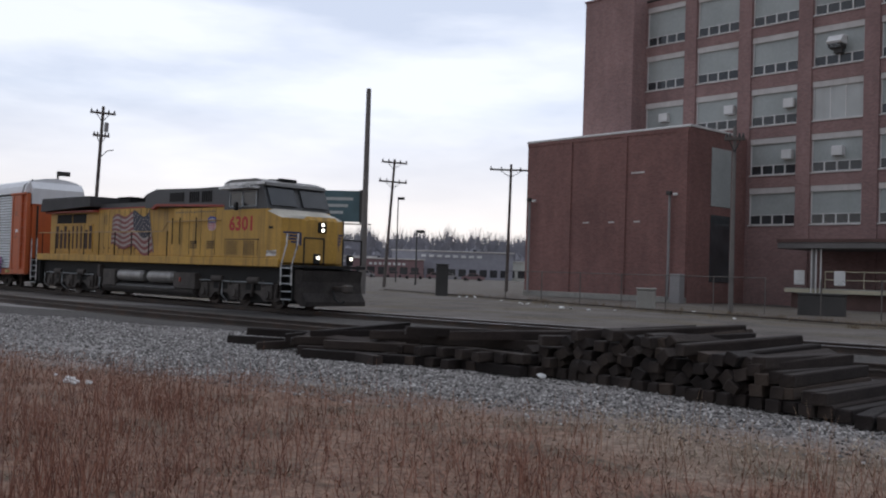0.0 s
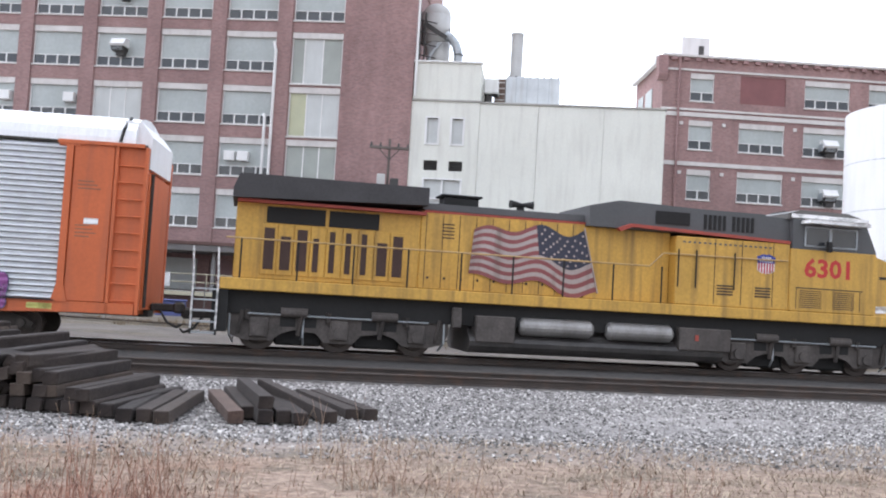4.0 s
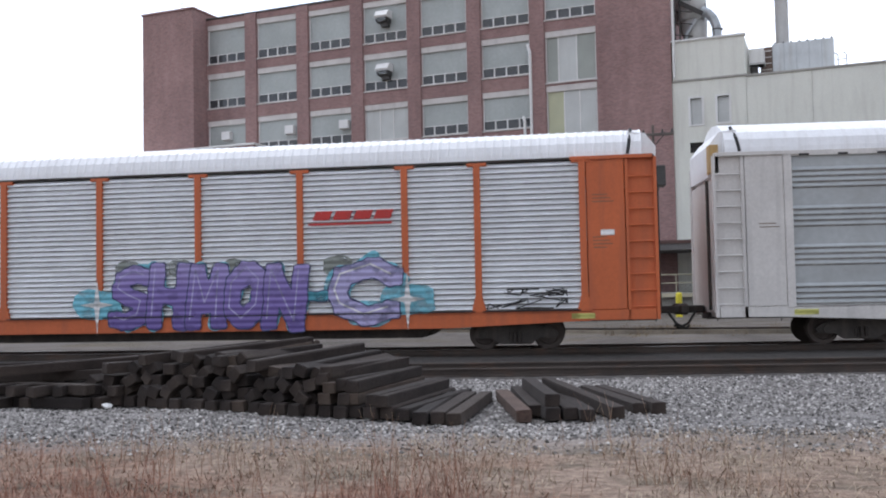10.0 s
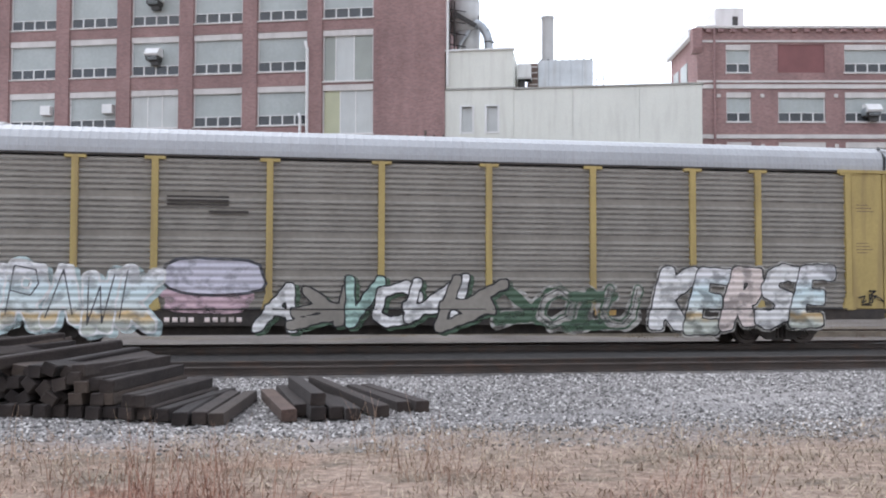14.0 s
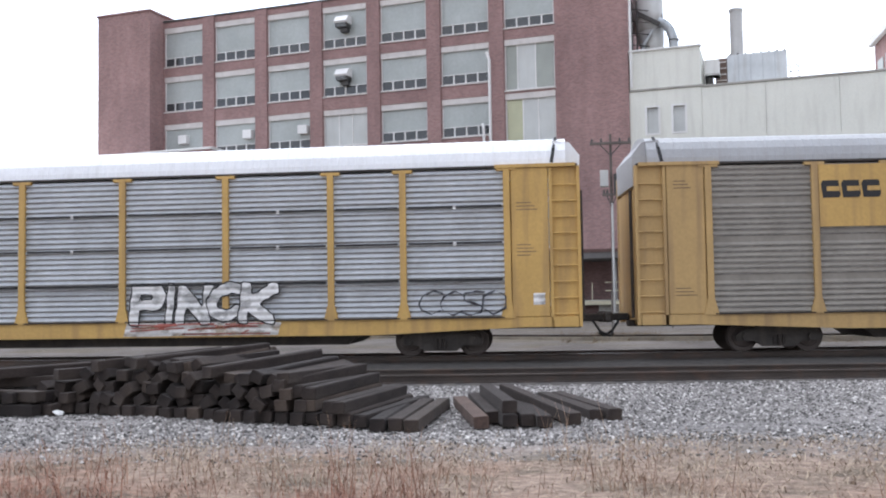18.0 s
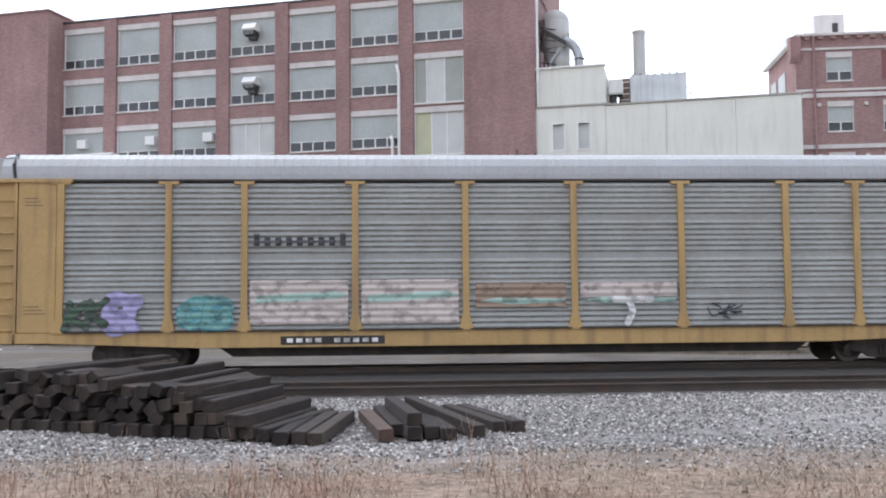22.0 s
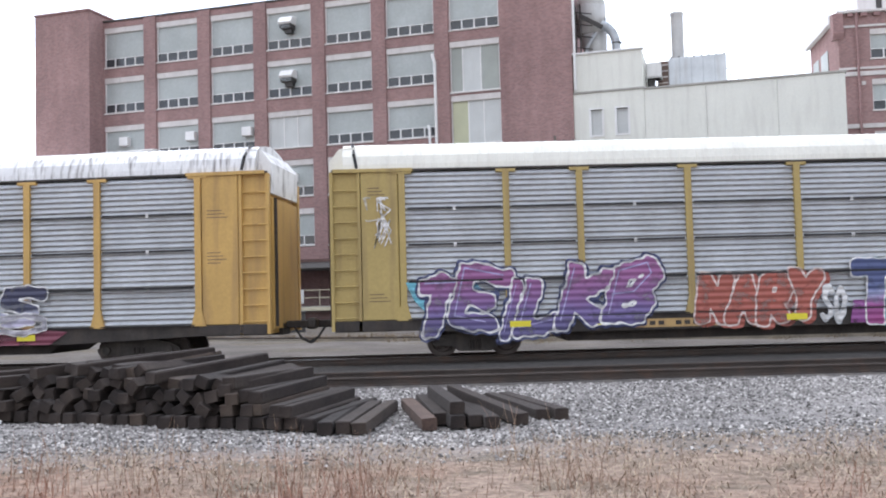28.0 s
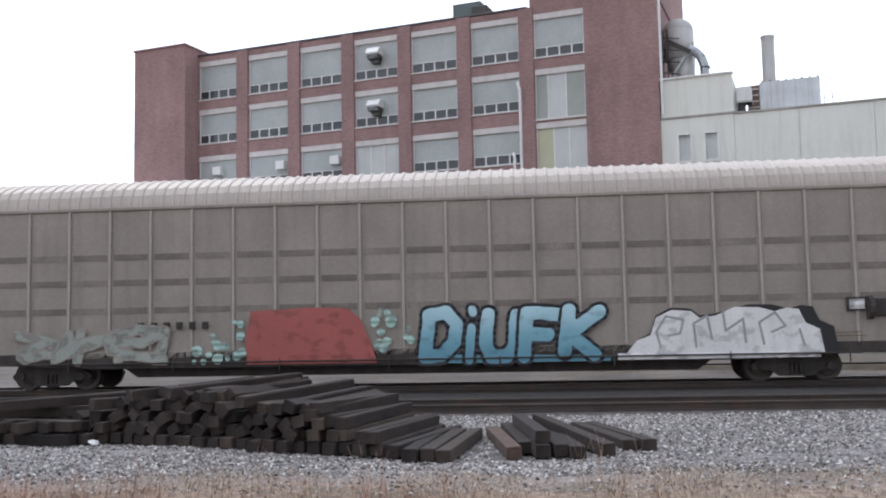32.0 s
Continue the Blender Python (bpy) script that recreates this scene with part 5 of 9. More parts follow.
GLYPHS = {
    "K": [[(0, 0), (0, 1)], [(1, 1), (0.05, 0.45), (1, 0)]], "E": [[(1, 1), (0, 1), (0, 0), (1, 0)], [(0, 0.5), (0.8, 0.5)]],
    "R": [[(0, 0), (0, 1), (0.8, 1), (1, 0.75), (0.8, 0.5), (0, 0.5)], [(0.4, 0.5), (1, 0)]],
    "S": [[(1, 0.9), (0.6, 1), (0.1, 0.9), (0.05, 0.65), (0.5, 0.5), (0.95, 0.35), (0.9, 0.1), (0.4, 0), (0, 0.1)]],
    "D": [[(0, 0), (0, 1), (0.6, 1), (1, 0.7), (1, 0.3), (0.6, 0), (0, 0)]], "I": [[(0.5, 0), (0.5, 1)]],
    "T": [[(0, 1), (1, 1)], [(0.5, 1), (0.5, 0)]], "N": [[(0, 0), (0, 1), (1, 0), (1, 1)]], "A": [[(0, 0), (0.5, 1), (1, 0)], [(0.2, 0.38), (0.8, 0.38)]],
    "U": [[(0, 1), (0, 0.25), (0.25, 0), (0.75, 0), (1, 0.25), (1, 1)]], "F": [[(1, 1), (0, 1), (0, 0)], [(0, 0.52), (0.75, 0.52)]],
    "W": [[(0, 1), (0.22, 0), (0.5, 0.8), (0.78, 0), (1, 1)]], "H": [[(0, 0), (0, 1)], [(1, 0), (1, 1)], [(0, 0.5), (1, 0.5)]],
    "Y": [[(0, 1), (0.5, 0.5), (1, 1)], [(0.5, 0.5), (0.5, 0)]], "M": [[(0, 0), (0.08, 1), (0.5, 0.35), (0.92, 1), (1, 0)]],
    "O": [[(0.5, 1), (1, 0.75), (1, 0.25), (0.5, 0), (0, 0.25), (0, 0.75), (0.5, 1)]], "C": [[(1, 0.85), (0.6, 1), (0.1, 0.8), (0, 0.5), (0.1, 0.2), (0.6, 0), (1, 0.15)]], "-": [[(0.1, 0.5), (0.9, 0.5)]],
    "G": [[(1, 0.85), (0.6, 1), (0.1, 0.8), (0, 0.5), (0.1, 0.2), (0.6, 0), (1, 0.15), (1, 0.45), (0.6, 0.45)]], "L": [[(0, 1), (0, 0), (1, 0)]],
    "P": [[(0, 0), (0, 1), (0.8, 1), (1, 0.75), (0.8, 0.48), (0, 0.48)]], "Z": [[(0, 1), (1, 1), (0, 0), (1, 0)]], "V": [[(0, 1), (0.5, 0), (1, 1)]],
    "B": [[(0, 0), (0, 1), (0.8, 1), (0.95, 0.75), (0.7, 0.5), (0, 0.5)], [(0.7, 0.5), (1, 0.25), (0.8, 0), (0, 0)]], "8": [[(0.5, 1), (0.9, 0.8), (0.5, 0.52), (0.1, 0.8), (0.5, 1)], [(0.5, 0.52), (1, 0.25), (0.5, 0), (0, 0.25), (0.5, 0.52)]],
    "!": [[(0.5, 1), (0.5, 0.42)], [(0.5, 0.04), (0.5, 0.0)]], "i": [[(0.5, 0), (0.5, 0.7)], [(0.5, 1.02), (0.5, 1.04)]], "m": [[(0, 0), (0, 0.8), (0.25, 1), (0.5, 0.8), (0.5, 0.2)], [(0.5, 0.8), (0.75, 1), (1, 0.8), (1, 0)]],
}
NARROW = {"I": 0.5, "-": 0.5, "!": 0.45, "i": 0.5}


def thick_lines(lines, r, y, seg=10, turn=0.0):
    """Flat strokes along lines of (x, z), with round or cornered ends."""
    bm = bmesh.new()
    k = 0
    for line in lines:
        for (ax, az), (bx, bz) in zip(line, line[1:]):
            d = Vector((bx - ax, 0, bz - az))
            if d.length < 1e-4:
                continue
            n = Vector((-d.z, 0, d.x)).normalized() * r
            yy = y - 0.00012 * k
            bm.faces.new([bm.verts.new(v) for v in (Vector((ax, yy, az)) - n, Vector((bx, yy, bz)) - n, Vector((bx, yy, bz)) + n, Vector((ax, yy, az)) + n)])
            k += 1
        for x, z in line:
            yy = y - 0.00012 * k
            bm.faces.new([bm.verts.new((x + r * math.cos(turn + q * math.tau / seg), yy, z + r * math.sin(turn + q * math.tau / seg))) for q in range(seg)])
            k += 1
    return bm


def stroke_field(lines, reach, step, corner):
    """Distance to the nearest stroke on a grid of (x, z); a high corner gives squarer ends."""
    pts = np.array([p for line in lines for p in line])
    lo, hi = pts.min(0) - reach - 2 * step, pts.max(0) + reach + 2 * step
    xs, zs = np.arange(lo[0], hi[0] + step, step), np.arange(lo[1], hi[1] + step, step)
    gx, gz = np.meshgrid(xs, zs)
    best = np.full(gx.shape, 1e3)
    for line in lines:
        for (ax, az), (bx, bz) in zip(line, line[1:]):
            dx, dz = bx - ax, bz - az
            f = np.clip(((gx - ax) * dx + (gz - az) * dz) / max(dx * dx + dz * dz, 1e-9), 0, 1)
            ex, ez = np.abs(gx - ax - f * dx), np.abs(gz - az - f * dz)
            best = np.minimum(best, (ex ** corner + ez ** corner) ** (1 / corner))
    return xs, zs, best


def field_shape(xs, zs, field, level, y):
    """One flat sheet over all that lies within a level of the field."""
    inside = field < level
    verts, faces, at = [], [], {}

    def corner_vert(j, i):
        if (j, i) not in at:
            at[(j, i)] = len(verts)
            verts.append((xs[i], y, zs[j]))
        return at[(j, i)]

    def edge_vert(a, b):
        key = (a, b) if a < b else (b, a)
        if key not in at:
            (j0, i0), (j1, i1) = key
            f = (level - field[j0, i0]) / (field[j1, i1] - field[j0, i0])
            at[key] = len(verts)
            verts.append((xs[i0] + f * (xs[i1] - xs[i0]), y, zs[j0] + f * (zs[j1] - zs[j0])))
        return at[key]
    some = inside[:-1, :-1] | inside[1:, :-1] | inside[:-1, 1:] | inside[1:, 1:]
    for j, i in zip(*np.nonzero(some)):
        ring = ((j, i), (j, i + 1), (j + 1, i + 1), (j + 1, i))
        poly = []
        for q in range(4):
            a, b = ring[q], ring[(q + 1) % 4]
            if inside[a]:
                poly.append(corner_vert(*a))
            if inside[a] != inside[b]:
                poly.append(edge_vert(a, b))
        if len(poly) > 2:
            faces.append(poly)
    return verts, faces


def sheet_part(name, shape, material, parent, label=""):
    me = bpy.data.meshes.new(name)
    me.from_pydata(shape[0], [], shape[1])
    me.materials.append(material)
    ob = new(name, me)
    ob.parent = parent
    return tagged(ob, label) if label else ob


def spray_letters(parent, text, x0, x1, z0, z1, fills, edge, halo=None, shade=None, shine=None, cloud=None, weight=0.2, rim=0.05, corner=2.0, lean=0.1, lap=0.0, jig=0.05, wob=0.02, swell=0.0, seed=1, y=-SIDE - 0.035, thin=False):
    """Spray-painted characters, each a filled shape with an outline; shade is (paint, dx, dz)."""
    rnd = random.Random(seed)
    wide = [NARROW.get(ch, 1.0) for ch in text]
    unit = (x1 - x0) / (sum(wide) - lap * (len(text) - 1))
    x, h, every = x0, z1 - z0, []
    for i, ch in enumerate(text):
        w = unit * wide[i]
        r = min(weight * h * 0.4, w * (0.34 if weight > 0.5 else 0.2))
        up, tilt, big = rnd.uniform(-jig, jig) * h, rnd.uniform(-jig, jig), 1 + rnd.uniform(-swell, swell)

        def place(u, v):
            v = 0.5 + (v - 0.5) * big
            return (x + r + (w - 2 * r) * u + lean * h * (v - 0.5), z0 + up + r + (h - 2 * r) * v + tilt * h * (u - 0.5))
        if ch in GLYPHS:
            strokes = [[(u + rnd.uniform(-jig, jig) * 0.6, v + rnd.uniform(-jig, jig) * 0.6) for u, v in line] for line in GLYPHS[ch]]
        else:
            base, over = rnd.choice(("Kh", "Eh", "Rv", "Sh", "Dh", "Av", "Tv", "Ch", "Nh", "Rv", "Kh"))
            strokes = [[((1 - u if over == "h" else u) * 1.4 - 0.2 + rnd.uniform(-0.16, 0.16), (1 - v if over == "v" else v) * 0.9 + 0.05 + rnd.uniform(-0.16, 0.16)) for u, v in line] for line in GLYPHS[base]]
            strokes.append([(rnd.uniform(-0.3, 0.0), rnd.uniform(0, 1)), (rnd.uniform(0.3, 0.7), rnd.uniform(0.2, 0.8)), (rnd.uniform(1.0, 1.3), rnd.uniform(0, 1))])
        lines = [[place(u, v) for u, v in line] for line in strokes]
        every += lines
        reach = r + rim * 3
        step = max(0.03, min(0.05, r * 0.45))
        xs, zs, field = stroke_field(lines, reach, step, corner)
        gx, gz = np.meshgrid(xs, zs)
        field = field + wob * (np.sin(gx * 7.1 + seed + i) * np.sin(gz * 5.3 + 2 * i) + 0.5 * np.sin(gx * 17.0 + gz * 13.0 + i))
        yy = y - 0.008 - 0.004 * i
        g = sheet_part("graffiti", field_shape(xs, zs, field, r, yy - 0.002), fills[i % len(fills)], parent, "spray-painted character")
        sheet_part("graffiti_outline", field_shape(xs, zs, field, r + rim, yy), edge, g)
        if halo:
            sheet_part("graffiti_halo", field_shape(xs, zs, field, r + rim * 2.2, y - 0.004 - 0.0004 * i), halo, g)
        if shade:
            paint, dx, dz = shade
            sheet_part("graffiti_shade", field_shape(xs + dx, zs + dz, field, r + rim, y - 0.002 - 0.0003 * i), paint, g)
        if shine:
            sx, sz, sf = stroke_field([[(px - r * 0.35, pz + r * 0.35) for px, pz in line] for line in lines[:1]], 0.1, 0.03, 2.0)
            sheet_part("graffiti_shine", field_shape(sx, sz, sf, max(0.014, r * 0.1), yy - 0.0032), shine, g)
        x += w - unit * lap
    if cloud:
        paint, grow = cloud
        xs, zs, field = stroke_field(every, grow * 1.6, 0.07, 2.0)
        gx, gz = np.meshgrid(xs, zs)
        field = field + grow * 0.3 * (np.sin(gx * 3.1 + seed) * np.sin(gz * 4.0 + seed) + 0.6 * np.sin(gx * 8.0 - gz * 6.0))
        sheet_part("graffiti_cloud", field_shape(xs, zs, field, grow, y), paint, parent)


def blob_outline(cx, cz, w, h, seed, wild):
    rnd = random.Random(seed)
    n = 20
    ph, ph2 = rnd.uniform(0, 6.28), rnd.uniform(0, 6.28)
    out = []
    for k in range(n):
        a = math.tau * k / n
        c, s = math.cos(a), math.sin(a)
        r = 1 / (abs(c) ** 3.2 + abs(s) ** 3.2) ** (1 / 3.2)
        r *= 1 + wild * (0.6 * math.sin(2 * a + ph) + 0.5 * math.sin(5 * a + ph2) + rnd.uniform(-0.25, 0.25))
        out.append((cx + w / 2 * r * c, cz + h / 2 * r * s))
    return out


def flat_shape(outline, y):
    bm = bmesh.new()
    bm.faces.new([bm.verts.new((x, y, z)) for x, z in outline])
    bmesh.ops.recalc_face_normals(bm, faces=bm.faces[:])
    if bm.faces[:][0].normal.y > 0:
        bmesh.ops.reverse_faces(bm, faces=bm.faces[:])
    bmesh.ops.triangulate(bm, faces=bm.faces[:])
    return bm


def spray_blobs(parent, x0, x1, z0, z1, n, fills, edge, seed=1, wild=0.12, stroke=None, y=-SIDE - 0.035, rim=0.05):
    """Unreadable tag: bold strokes side by side, on a loose cloud of paint."""
    spray_letters(parent, "?" * n, x0, x1, z0, z1, fills, edge, None, None, stroke, (edge, 0.3) if wild > 0.1 else None, 0.27, rim * 0.8, 3.0, 0.1, 0.12, 0.04, 0.02, 0.0, seed, y)


def spray_scrawl(parent, x0, x1, z0, z1, mat, seed, n=9, r=0.025, y=-SIDE - 0.05):
    rnd = random.Random(seed)
    for k in range(n):
        pts = []
        cx, cz = rnd.uniform(x0, x1), rnd.uniform(z0, z1)
        for q in range(5):
            pts.append((min(max(cx + rnd.uniform(-0.3, 0.3) * (x1 - x0), x0), x1), min(max(cz + rnd.uniform(-0.4, 0.4) * (z1 - z0), z0), z1)))
        bm = bmesh.new()
        for (ax, az), (bx, bz) in zip(pts, pts[1:]):
            d = Vector((bx - ax, 0, bz - az))
            if d.length < 0.02:
                continue
            nn = Vector((-d.z, 0, d.x)).normalized() * r
            yy = y - 0.0006 * k
            f = bm.faces.new([bm.verts.new(v) for v in (Vector((ax, yy, az)) - nn, Vector((bx, yy, bz)) - nn, Vector((bx, yy, bz)) + nn, Vector((ax, yy, az)) + nn)])
        part("graffiti_line", bm, mat, parent)


def wheelset(parent, x, r, z=None, mat=None):
    z = r if z is None else z
    ob = part("wheelset", wheel_mesh_bm(r), M_WHEEL, parent)
    ob.matrix_basis = pose(x, 0, z)
    return ob


def wheel_mesh_bm(r):
    bm = bmesh.new()
    for s in (-1, 1):
        a = s * 0.72
        tube(bm, (0, a - 0.06 * s, 0), (0, a + 0.07 * s, 0), r, 28)
        tube(bm, (0, a - 0.09 * s, 0), (0, a - 0.06 * s, 0), r + 0.025, 28)
        tube(bm, (0, a + 0.07 * s, 0), (0, a + 0.1 * s, 0), r * 0.72, 20, r * 0.66)
        tube(bm, (0, a + 0.1 * s, 0), (0, a + 0.2 * s, 0), 0.1, 12)
        for k in range(6):
            q = k * math.tau / 6
            tube(bm, (math.cos(q) * r * 0.5, a + 0.1 * s, math.sin(q) * r * 0.5), (math.cos(q) * r * 0.5, a + 0.125 * s, math.sin(q) * r * 0.5), 0.045, 6)
    tube(bm, (0, -0.7, 0), (0, 0.7, 0), 0.08, 10)
    return bm


WHEELS = []
TRAIN = []


def freight_truck(parent, x, r=0.4, wb=0.86):
    tr = part("truck", cube(x - 0.25, x + 0.25, -1.05, 1.05, 0.35, 0.62), M_TRUCK, parent, "four-wheel freight truck")
    for s in (-1, 1):
        bm = bmesh.new()
        a, b = sorted((s * 0.98, s * 1.12))
        plate(bm, [(x - 1.15, 0.42), (x - 1.1, 0.3), (x - 0.62, 0.28), (x - 0.42, 0.14), (x + 0.42, 0.14), (x + 0.62, 0.28), (x + 1.1, 0.3), (x + 1.15, 0.42), (x + 0.95, 0.56), (x + 0.4, 0.68), (x - 0.4, 0.68), (x - 0.95, 0.56)], a, b)
        part("side_frame", bm, M_TRUCK, tr)
        for k in (-0.12, 0, 0.12):
            part("spring", tube(bmesh.new(), (x + k, s * 1.14, 0.2), (x + k, s * 1.14, 0.46), 0.05, 8), M_UNDER, tr)
        for e in (-wb, wb):
            part("bearing_cap", tube(bmesh.new(), (x + e, s * 1.0, r), (x + e, s * 1.2, r), 0.11, 12), M_TRUCK, tr)
    for e in (-wb, wb):
        w = wheelset(tr, x + e, r)
        WHEELS.append((w, r))
    return tr


def coupler(parent, x, d):
    c = part("coupler", rounded(min(x, x + d * 0.75), max(x, x + d * 0.75), -0.1, 0.1, 0.72, 0.92, 0.03), M_UNDER, parent)
    part("knuckle", rounded(min(x + d * 0.6, x + d * 0.86), max(x + d * 0.6, x + d * 0.86), -0.2, 0.2, 0.68, 0.98, 0.06), M_TRUCK, c)
    part("air_hose", pipe([(x + d * 0.3, -0.3, 0.75), (x + d * 0.5, -0.35, 0.45), (x + d * 0.75, -0.3, 0.32), (x + d * 0.85, -0.2, 0.4)], 0.035, 6), M_RUBBER, c)


POSTS = [-11.95, -9.2, -7.25, -4.36, -1.45, 1.45, 4.36, 7.25, 9.2, 11.95]
SHEETS = {}
# rib shade put into the colour, with rows of perforations; flats greyed likewise
M_PERF_SHADE = surface("perforated_rib_underside", (0.34, 0.345, 0.35), 0.7, 0.2, var=0.35, scale=1.2, fine=9)
M_PERF_SHADE_FLAT = surface("perforated_flat_sheet", (0.5, 0.53, 0.56), 0.5, 0.3, var=0.1, scale=0.8, fine=9, stain=(0.38, 0.39, 0.4), amount=0.4, streak=(0.12, 1, 1.5))
M_PERF_SHADE_DULL = surface("dusty_perforated_underside", (0.36, 0.352, 0.335), 0.8, 0.1, var=0.3, scale=1.2, fine=9)


def corrugated(width, z0, z1, mat, slits=False, pitch=0.14, deep=0.06, plain=6):
    """One ribbed side sheet; sheets of a size share their mesh."""
    key = (round(width, 2), round(z0, 2), round(z1, 2), mat.name, slits)
    if key in SHEETS:
        return SHEETS[key]
    if mat not in (M_SILVER, M_SILVER_CLEAN, M_SILVER_BRIGHT):
        deep *= 0.75
    bm = bmesh.new()
    n = int((z1 - z0) / pitch)
    step = (z1 - z0) / n
    rows = []
    for k in range(n):
        z = z0 + k * step
        flat = (k % 7) >= plain and not slits
        d = 0.0 if flat else deep
        rows += [(0, z), (0, z + step * 0.08), (-d, z + step * 0.36), (-d, z + step * 0.52), (0, z + step * 0.97)]
    rows.append((0, z1))
    a = [bm.verts.new((0, y, z)) for y, z in rows]
    b = [bm.verts.new((width, y, z)) for y, z in rows]
    for k in range(len(rows) - 1):
        f = bm.faces.new((a[k], b[k], b[k + 1], a[k + 1]))
        # undersides and flats take the tones with the shading painted in
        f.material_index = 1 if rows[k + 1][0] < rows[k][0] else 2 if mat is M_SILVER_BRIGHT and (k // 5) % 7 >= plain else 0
    bm.normal_update()
    me = bpy.data.meshes.new("side_sheet")
    bm.to_mesh(me)
    bm.free()
    me.materials.append(mat)
    me.materials.append(M_PERF_SHADE if mat in (M_SILVER, M_SILVER_CLEAN, M_SILVER_BRIGHT) else M_PERF_SHADE_DULL)
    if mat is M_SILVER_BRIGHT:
        me.materials.append(M_PERF_SHADE_FLAT)
    SHEETS[key] = me
    return me


def roof(parent, mat, x0, x1, ribs=0.24, amp=0.012, top=5.72):
    prof = [(-1.56, 4.84), (-1.55, 5.0), (-1.5, 5.22), (-1.36, 5.42), (-1.1, 5.56), (-0.6, top - 0.06), (0, top), (0.6, top - 0.06), (1.1, 5.56), (1.36, 5.42), (1.5, 5.22), (1.55, 5.0), (1.56, 4.84)]
    n = int((x1 - x0) / ribs)
    bm = bmesh.new()
    rings = []
    for k in range(n + 1):
        x = x0 + (x1 - x0) * k / n
        for o, q in ((-0.22, 0), (-0.12, 1), (0.12, 1), (0.22, 0)):
            xx = min(max(x + o * ribs, x0), x1)
            f = amp * q
            rings.append([bm.verts.new((xx, y * (1 + f * 0.6), z + f * (1 if abs(y) < 1.5 else 0.3))) for y, z in prof])
    m = len(prof)
    for a, b in zip(rings, rings[1:]):
        for k in range(m - 1):
            bm.faces.new((a[k], a[k + 1], b[k + 1], b[k]))
    bm.faces.new(rings[0])
    bm.faces.new(rings[-1][::-1])
    bmesh.ops.recalc_face_normals(bm, faces=bm.faces[:])
    return part("roof", bm, mat, parent)


def end_bay(parent, s, paint, upper, half=13.85, post=11.95, ladder=True):
    """Closed end of a rack car: side plate, ladder, end door."""
    xa, xb = sorted((s * (post + 0.1), s * (half - 0.82)))
    part("end_plate", rounded(xa, xb, -SIDE, SIDE, 0.884, 4.8, 0.02), paint, parent)
    part("end_apron", cube(xa, xb, -SIDE + 0.03, SIDE - 0.03, 0.6, 0.88), M_UNDER, parent)
    xo, xi = s * half, s * (half - 0.8)
    for y in (-1, 1):
        fr = part("ladder_bay", cube(min(xi, xo), max(xi, xo), min(y * 1.42, y * 1.5), max(y * 1.42, y * 1.5), 0.62, 4.8), paint, parent)
        for x in (xi, xo - s * 0.08):
            part("ladder_stile", cube(min(x, x + s * 0.08), max(x, x + s * 0.08), min(y * 1.5, y * SIDE), max(y * 1.5, y * SIDE), 0.62, 4.8), paint, fr)
        if y < 0:
            for k in range(9):
                z = 0.95 + 0.42 * k
                part("ladder_rung", pipe([(xi + s * 0.08, -1.57, z), (xo - s * 0.08, -1.57, z)], 0.022, 6), paint, fr)
    part("end_door", rounded(min(xo - s * 0.7, xo), max(xo - s * 0.7, xo), -1.41, 1.41, 0.62, 4.3, 0.12, 2), paint, parent)
    part("end_hood", plate(bmesh.new(), [(xo - s * 0.7, 4.3), (xo, 4.3), (xo + s * 0.02, 5.1), (xo - s * 0.25, 5.45), (xo - s * 0.7, 5.5)], -1.35, 1.35), upper, parent, "pale end cap under the roof")
    part("roof_seal", pipe([(xo - s * 0.72, -1.56, 4.9), (xo - s * 0.66, -1.5, 5.25), (xo - s * 0.6, -1.1, 5.6)], 0.045, 6), M_BLACK, parent)
    part("hinge_bar", pipe([(xo + s * 0.03, -1.05, 0.8), (xo + s * 0.03, -1.05, 4.2)], 0.05, 8), M_UNDER, parent)
    part("top_bracket", cube(min(s * (post - 0.3), s * (half - 0.1)), max(s * (post - 0.3), s * (half - 0.1)), -SIDE - 0.05, -SIDE + 0.2, 4.78, 4.87), paint, parent)


def side_post(parent, x, paint, gusset=True, w=0.17):
    bm = bmesh.new()
    o = [(x - w / 2, 1.3), (x - w / 2, 4.72), (x - 0.26, 4.72), (x - 0.26, 4.8), (x + 0.26, 4.8), (x + 0.26, 4.72), (x + w / 2, 4.72), (x + w / 2, 1.3), (x + 0.2, 0.86), (x - 0.2, 0.86)]
    if not gusset:
        o = [(x - w / 2, 0.86), (x - w / 2, 4.8), (x + w / 2, 4.8), (x + w / 2, 0.86)]
    plate(bm, o, -SIDE - 0.03, -SIDE + 0.1)
    p = part("side_post", bm, paint, parent)
    far = again(p, Matrix.Rotation(math.pi, 4, "Z"), parent)
    return p


